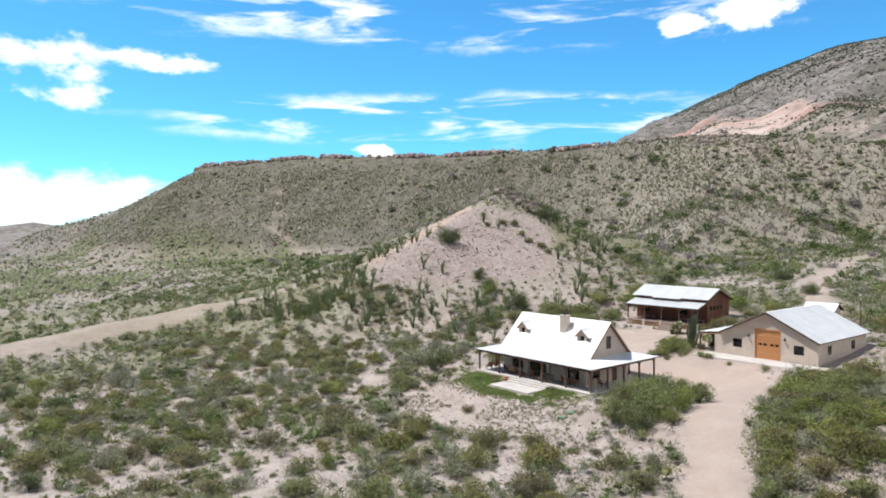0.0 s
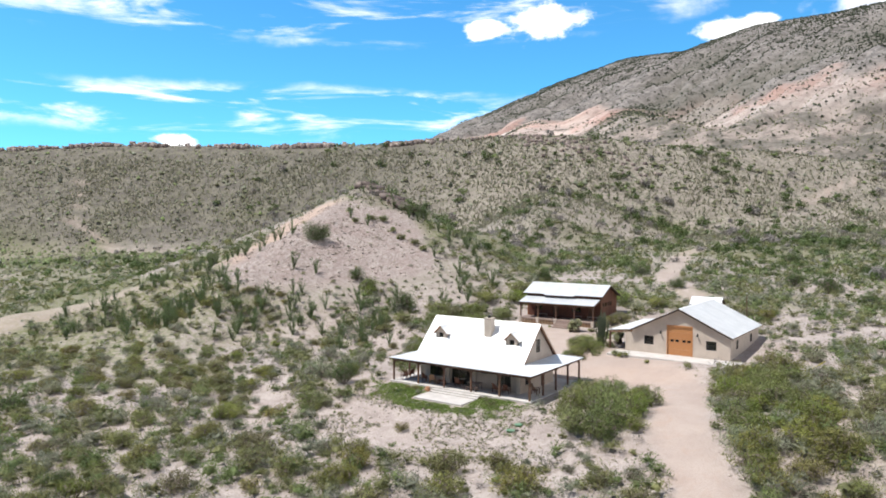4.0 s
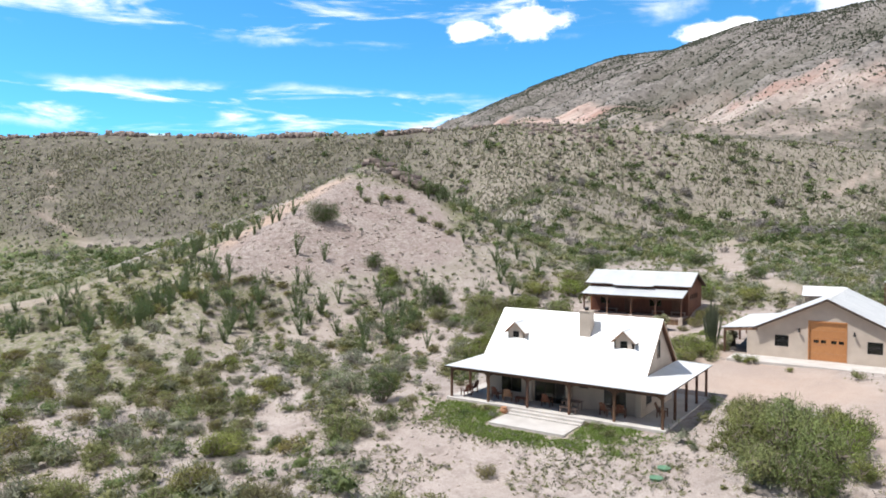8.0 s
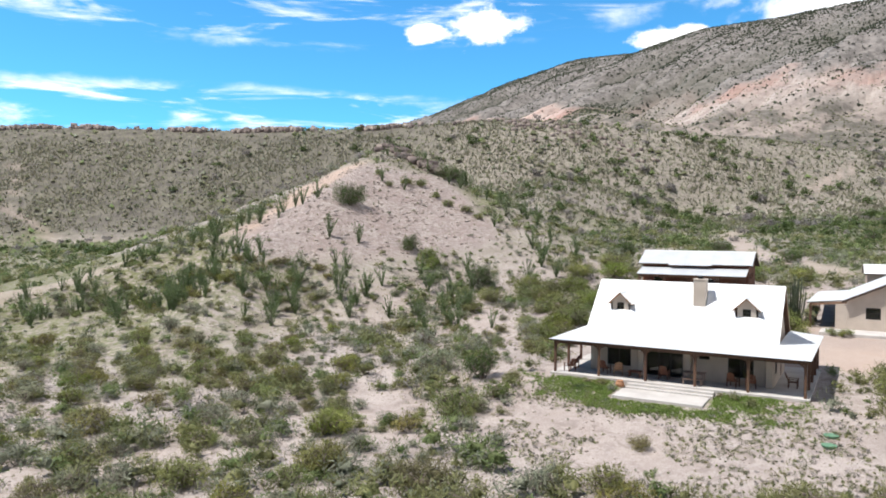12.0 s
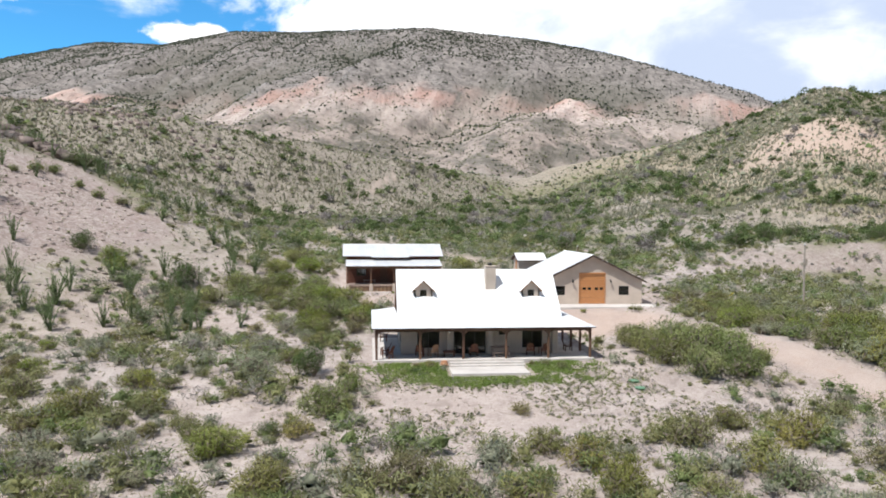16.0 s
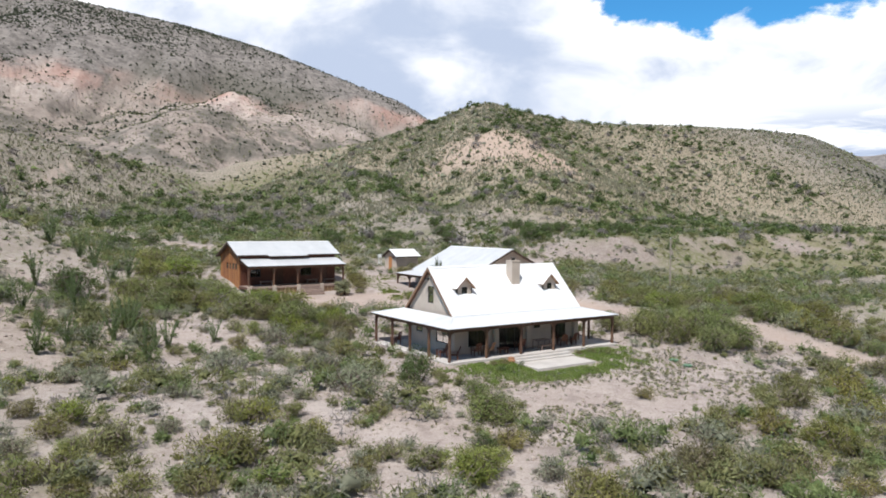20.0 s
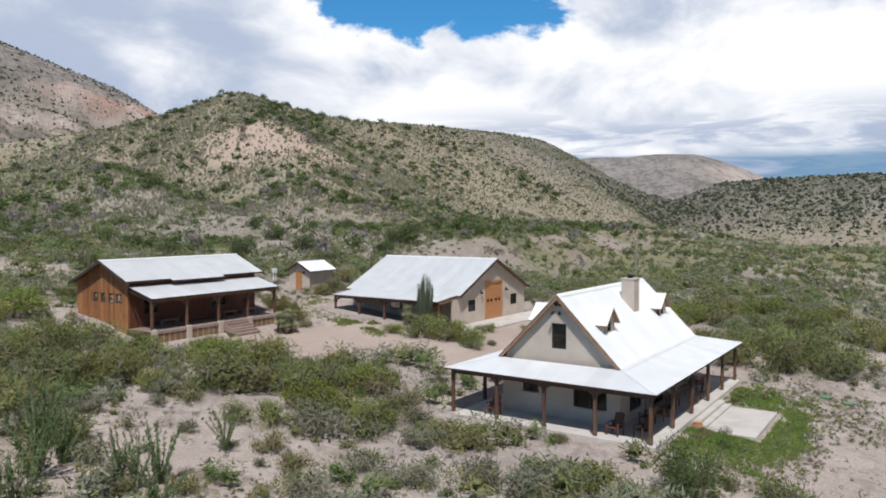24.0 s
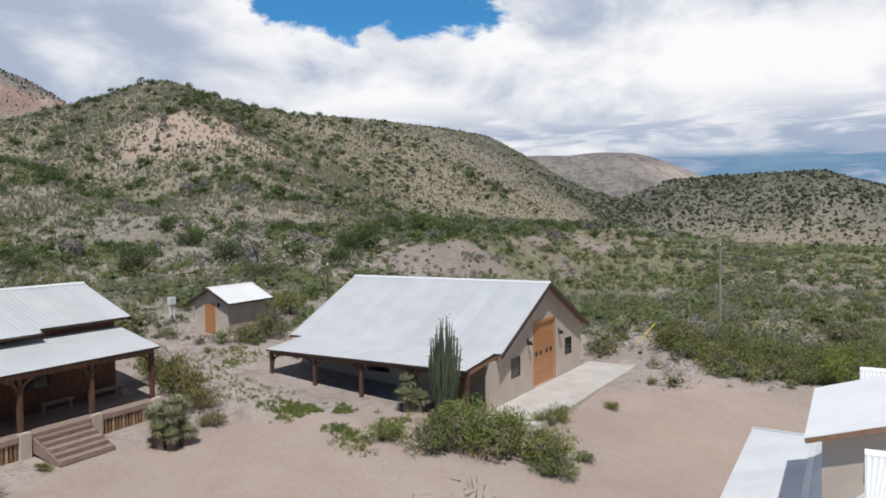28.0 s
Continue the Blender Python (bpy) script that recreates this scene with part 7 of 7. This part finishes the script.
def yucca(x, y, heads, label):
    z = float(terrain(x, y))
    ob = thing("yucca", Matrix.Translation((x, y, z)), label, "yucca", "yuccas by the yard")
    g = np.random.default_rng(int(x * 10))
    for dx, dy, dz, r in heads:
        bm = bmesh.new()
        bmesh.ops.create_cone(bm, cap_ends=True, segments=9, radius1=0.20, radius2=0.14, depth=dz + 0.1, matrix=Matrix.Translation((dx * 0.8, dy * 0.8, dz / 2 - 0.05)))
        part("trunk", bm, BARK, ob)
        verts, faces = [], []
        for k in range(380):
            d = g.normal(size=3)
            d /= np.linalg.norm(d)
            d[2] = d[2] * 0.8 + 0.12
            side = np.cross(d, (0.1, 0.2, 1.0))
            side /= np.linalg.norm(side)
            c, tip = np.array([dx, dy, dz + 0.05]), np.array([dx, dy, dz + 0.05]) + d * r * g.uniform(0.8, 1.1)
            verts += [c + side * 0.02, c - side * 0.02, (c + tip) / 2 + side * 0.026, (c + tip) / 2 - side * 0.026, tip]
            i = 5 * k
            faces += [(i, i + 1, i + 3), (i, i + 3, i + 2), (i + 2, i + 3, i + 4)]
        blades = new("blade_head", fast_mesh("blade_head", np.array(verts), np.array(faces), YUCCA))
        blades.parent = ob


yucca(4.85, 25.4, [(0, 0, 0.55, 0.55), (0.6, 0.1, 0.75, 0.55), (-0.55, 0.1, 0.7, 0.55), (0.1, 0.55, 1.15, 0.55), (0.45, -0.4, 0.45, 0.5), (-0.35, -0.4, 0.45, 0.5), (0.85, 0.35, 1.1, 0.52), (-0.45, 0.5, 1.2, 0.5), (0.5, 0.3, 1.45, 0.5), (-0.05, -0.15, 1.15, 0.55)], "clump of pale green yucca with stiff blades beside the bunkhouse steps")
yucca(13.6, 19.8, [(0, 0, 0.65, 0.62), (0.4, 0.3, 0.95, 0.6), (-0.4, 0.2, 0.75, 0.6), (0.1, -0.4, 0.5, 0.55), (0, 0.3, 1.3, 0.6)], "silvery yucca in the planting beside the workshop porch")


def tall_cactus(x, y, h):
    z = float(terrain(x, y))
    ob = thing("column_cactus", Matrix.Translation((x, y, z)), "tall dark green clump of thin upright branching stems by the workshop", "cactus")
    g = np.random.default_rng(31)
    spots = []
    for k in range(38):
        az, out = g.uniform(0, 6.28), 0.92 * math.sqrt(g.uniform(0.01, 1.0))
        hh = h * g.uniform(0.8, 1.03) * (1 - 0.42 * out * out)
        first = 0.0 if k < 26 else g.uniform(0.25, 0.55)
        bm = bmesh.new()
        last = None
        for s in range(9):
            t = first + (1 - first) * s / 8
            reach = out * (0.25 + 1.25 * t - 0.55 * t * t)
            c = Vector((math.cos(az + 0.2 * t) * reach, math.sin(az + 0.2 * t) * reach, hh * t - 0.05))
            spots += [np.array(c) + g.normal(size=3) * 0.06 for _ in range(3)]
            thick = 0.045 * (1 - 0.45 * t) * (0.4 if s == 8 else 1)
            ring = [bm.verts.new(c + Vector((math.cos(w), math.sin(w), 0)) * (thick if i % 2 else 1.6 * thick) * g.uniform(0.8, 1.3)) for i, w in enumerate(np.arange(0, 6.28, 1.0472)[:6])]
            if last:
                for i in range(6):
                    bm.faces.new((last[i], last[(i + 1) % 6], ring[(i + 1) % 6], ring[i]))
            last = ring
        bm.faces.new(last)
        part("stem", bm, CACTUS, ob)
    spots = np.array(spots)
    v, f = leaves(spots, np.full((len(spots), 3), 0.07), 4, 0.05, 3, 33, 0.3)
    child = new("foliage", fast_mesh("foliage", v, f, CACTUS))
    child.parent = ob


tall_cactus(12.5, 17.5, 4.7)


# ---- rocks ----
def blocks(name, centres, sizes, material, label, seed, category="rocks"):
    """Many worn blocks in one mesh."""
    g = np.random.default_rng(seed)
    cube = np.array([(x, y, z) for x in (-1, 1) for y in (-1, 1) for z in (-1, 1)], float)
    tri = np.array([(0, 1, 3), (0, 3, 2), (4, 6, 7), (4, 7, 5), (0, 4, 5), (0, 5, 1), (2, 3, 7), (2, 7, 6), (0, 2, 6), (0, 6, 4), (1, 5, 7), (1, 7, 3)])
    n = len(centres)
    v = cube[None] * g.uniform(0.55, 1.1, (n, 8, 3)) * sizes[:, None, :]
    a = g.uniform(0, 6.28, n)
    c, s = np.cos(a)[:, None], np.sin(a)[:, None]
    v = np.stack([v[..., 0] * c - v[..., 1] * s, v[..., 0] * s + v[..., 1] * c, v[..., 2]], -1) + centres[:, None, :]
    f = tri[None] + 8 * np.arange(n)[:, None, None]
    stuff(name, v.reshape(-1, 3), f.reshape(-1, 3), material, label, category)


def rock_rims():
    g = np.random.default_rng(108)
    n = 1500
    x = g.uniform(-432, -150, n)
    rim = fbm(x / 16, x * 0, 3, 131)
    keep = rim + 0.25 * g.normal(size=n) > -0.05
    x = x[keep]
    n = len(x)
    y = np.interp(x, [p[0] for p in MESA], [p[1] for p in MESA]) - g.uniform(2.0, 6.5, n)
    c = np.stack([x, y, terrain(x, y) + g.uniform(-0.3, 0.6, n)], 1)
    blocks("mesa_rim_rocks", c, g.uniform(0.5, 1.7, (n, 1)) * np.array([[0.75, 0.8, 1.0]]) * g.uniform(0.7, 1.4, (n, 3)), ROCK, "dark broken cap rock along the mesa rim", 1)
    n = 160
    x, y = -112 + 26 * g.normal(size=n), 247 + 5 * g.normal(size=n)
    c = np.stack([x, y, terrain(x, y) + 0.1], 1)
    blocks("hilltop_rocks", c, g.uniform(0.4, 1.3, (n, 1)) * np.array([[1.0, 0.9, 0.9]]), ROCK, "broken grey rock near the top of the hill", 5)
    t = g.uniform(0, 1, 95)
    x, y = -63 + 15 * t, 57.5 - 3.5 * t + g.normal(size=95) * 0.6
    c = np.stack([x, y, terrain(x, y) + g.uniform(0.1, 0.8, 95)], 1)
    blocks("outcrop_rocks", c, g.uniform(0.45, 1.15, (95, 1)) * np.array([[1.5, 1.0, 0.6]]), ROCK, "dark layered rock outcrop on the knoll", 2)
    n = 4200
    x, y = -46 + g.normal(size=n) * 11, 30 + g.normal(size=n) * 13
    keep = (fbm(x / 5, y / 5, 3, 133) > -0.12) | (g.uniform(0, 1, n) < 0.3)
    x, y = x[keep], y[keep]
    n = len(x)
    c = np.stack([x, y, terrain(x, y) + 0.01], 1)
    blocks("knoll_stones", c, (0.035 + 0.24 * g.uniform(0, 1, (n, 1)) ** 5) * np.array([[1.2, 1.0, 0.6]]), STONE, "loose pale stones on the bare knoll", 3)
    n = 6000
    x, y = g.uniform(-40, 45, n), g.uniform(-45, 30, n)
    d, z = growth(x, y)
    keep = d > 0.01
    c = np.stack([x, y, z + 0.01], 1)[keep]
    blocks("ground_stones", c, (0.03 + 0.11 * g.uniform(0, 1, (keep.sum(), 1)) ** 3) * np.array([[1.2, 1.0, 0.6]]), STONE, "small stones on the desert floor", 4)


rock_rims()


# ---- small things ----
def chair(x, y, z, turn, mat, label, name="garden_chair"):
    ob = thing(name, pose(x, y, z, 0, 0, turn), label, "chair", "chairs on the porch")
    part("seat", boxes((-0.28, 0.28, -0.28, 0.25, 0.36, 0.40), bevel=0.008), mat, ob)
    for k in range(5):
        u = -0.26 + k * 0.105
        part("back_slat", slab_of([(u, 0.22, 0.36), (u + 0.09, 0.22, 0.36), (u + 0.09, 0.48, 1.02 - 0.03 * abs(k - 2)), (u, 0.48, 1.02 - 0.03 * abs(k - 2))], (0, 0.02, 0.008)), mat, ob)
    for u in (-0.34, 0.27):
        part("arm", boxes((u, u + 0.09, -0.36, 0.32, 0.58, 0.605), bevel=0.006), mat, ob)
        part("leg", boxes((u + 0.01, u + 0.07, -0.32, -0.25, 0, 0.58)), mat, ob)
        part("leg", boxes((u + 0.01, u + 0.07, 0.22, 0.29, 0, 0.58)), mat, ob)
    return ob


def table(x, y, z, turn, mat, label, w=1.5, d=0.8, h=0.74, name="porch_table"):
    ob = thing(name, pose(x, y, z, 0, 0, turn), label, "table" if h > 0.5 else "bench")
    n = max(3, round(d / 0.16))
    for k in range(n):
        part("plank", boxes((-w / 2, w / 2, -d / 2 + k * d / n, -d / 2 + (k + 1) * d / n - 0.012, h - 0.04, h), bevel=0.006), mat, ob)
    for a in (-1, 1):
        for b in (-1, 1):
            part("leg", boxes((a * (w / 2 - 0.12) - 0.035, a * (w / 2 - 0.12) + 0.035, b * (d / 2 - 0.08) - 0.035, b * (d / 2 - 0.08) + 0.035, 0, h - 0.04)), mat, ob)
    part("apron", boxes((-w / 2 + 0.1, w / 2 - 0.1, -0.02, 0.02, h - 0.14, h - 0.04)), mat, ob)
    return ob


for x, y, turn, mat in ((1.7, -4.3, 170, SHADED_REDWOOD), (2.75, -4.5, 200, RAKE), (6.0, -4.3, 180, SHADED_REDWOOD), (10.6, -4.3, 165, SHADED_REDWOOD), (11.7, -4.2, 190, SHADED_REDWOOD), (14.1, -2.6, 90, TIMBER)):
    chair(x, y, 0, turn, mat, "reddish wooden garden chair with a slatted back on the porch")
for x, y, turn in ((-1.0, 3.3, -90), (-1.0, -3.6, -100), (-0.8, -4.9, -120)):
    chair(x, y, 0, turn, SHADED_REDWOOD, "reddish wooden garden chair with a slatted back on the porch")
table(8.1, -4.5, 0, 0, GREYWOOD, "weathered wooden table on the porch")
table(8.1, -5.2, 0, 0, GREYWOOD, "weathered wooden bench beside the porch table", 1.4, 0.32, 0.45, "porch_bench")
table(4.0, -4.6, 0, 0, SHADED_REDWOOD, "low reddish wooden table between the porch chairs", 1.0, 0.5, 0.45, "low_table")
for u, v, w in ((4.9, -3.3, 1.7), (2.6, -3.35, 1.4), (-3.0, -3.4, 1.6)):
    p = pose(0.58, 33.5, 2.95, 0, 0, 1.6) @ Vector((u, v, 0))
    table(p.x, p.y, p.z, 1.6, GREYWOOD, "weathered wooden bench on the bunkhouse porch", w, 0.36, 0.46, "wooden_bench")


def lathe(rows, segments=18):
    bm = bmesh.new()
    last = None
    for r, z in rows:
        ring = [bm.verts.new((r * math.cos(2 * math.pi * i / segments), r * math.sin(2 * math.pi * i / segments), z)) for i in range(segments)]
        if last:
            for i in range(segments):
                bm.faces.new((last[i], last[(i + 1) % segments], ring[(i + 1) % segments], ring[i]))
        else:
            bm.faces.new(ring[::-1])
        last = ring
    bm.faces.new(last)
    return bm


pot = thing("clay_pot", Matrix.Translation((3.45, -6.35, float(terrain(3.45, -6.35)) - 0.02)), "round terracotta pot beside the porch steps", "pot")
part("body", lathe([(0.16, 0), (0.27, 0.14), (0.30, 0.30), (0.24, 0.44), (0.20, 0.48)]), CLAY, pot)
part("rim", lathe([(0.20, 0.48), (0.24, 0.49), (0.24, 0.53), (0.18, 0.53)]), CLAY, pot)
for x, y in ((16.77, -10.67), (16.74, -12.0)):
    lid = thing("tank_lid", Matrix.Translation((x, y, float(terrain(x, y)))), "round green plastic tank lid in the sand", "lid", "tank lids")
    part("riser", lathe([(0.36, -0.1), (0.36, 0.06), (0.1, 0.06)]), LIDGREEN, lid)
    part("cover", lathe([(0.40, 0.06), (0.40, 0.10), (0.3, 0.13), (0.05, 0.14)]), LIDGREEN, lid)


def utility_pole(x, y, top, mat, label, arm=False, r=0.11):
    z = float(terrain(x, y))
    ob = thing("utility_pole", Matrix.Translation((x, y, z)), label, "pole")
    part("shaft", lathe([(r * 1.15, -0.4), (r, 0.5), (r * 0.75, top - z)], 10), mat, ob)
    part("cap", lathe([(r * 0.8, top - z), (r * 0.5, top - z + 0.08)], 10), IRON, ob)
    part("insulator", lathe([(0.05, top - z + 0.08), (0.07, top - z + 0.14), (0.03, top - z + 0.26)], 8), WHITEPAINT, ob)
    if arm:
        part("meter_box", boxes((-0.16, 0.16, -0.3, -0.12, top - z - 2.0, top - z - 1.4), bevel=0.01), PALEWOOD, ob)
    return ob


utility_pole(43.4, 11.1, 8.35, PALEWOOD, "tall grey wooden utility pole among the bushes", True)
utility_pole(25.6, 34.2, 7.4, TIMBER, "slim dark wooden pole behind the workshop", False, 0.07)
guy = thing("guy_wire", Matrix.Translation((35.85, 15.56, float(terrain(35.85, 15.56)))), "slanting guy wire with a yellow plastic sleeve", "cable")
top = Vector((43.4 - 35.85, 11.1 - 15.56, 7.4 - 1.2))
bm = lathe([(0.045, 0), (0.045, 2.4)], 8)
bm.transform(top.to_track_quat("Z", "Y").to_matrix().to_4x4())
part("sleeve", bm, YELLOW, guy)
bm = lathe([(0.008, 0), (0.008, top.length)], 5)
bm.transform(top.to_track_quat("Z", "Y").to_matrix().to_4x4())
part("wire", bm, IRON, guy)
well = thing("well_head", Matrix.Translation((18.6, 41.9, float(terrain(18.6, 41.9)))), "white well head with a small box on two posts", "well head")
part("slab", boxes((-0.6, 0.6, -0.5, 0.5, -0.2, 0.08), bevel=0.02), CONCRETE, well)
part("pipe", lathe([(0.07, 0.08), (0.07, 1.1)], 10), WHITEPAINT, well)
part("leg", boxes((0.3, 0.38, -0.04, 0.04, 0.08, 1.1)), WHITEPAINT, well)
part("control_box", boxes((-0.12, 0.42, -0.12, 0.12, 1.1, 1.6), bevel=0.02), WHITEPAINT, well)
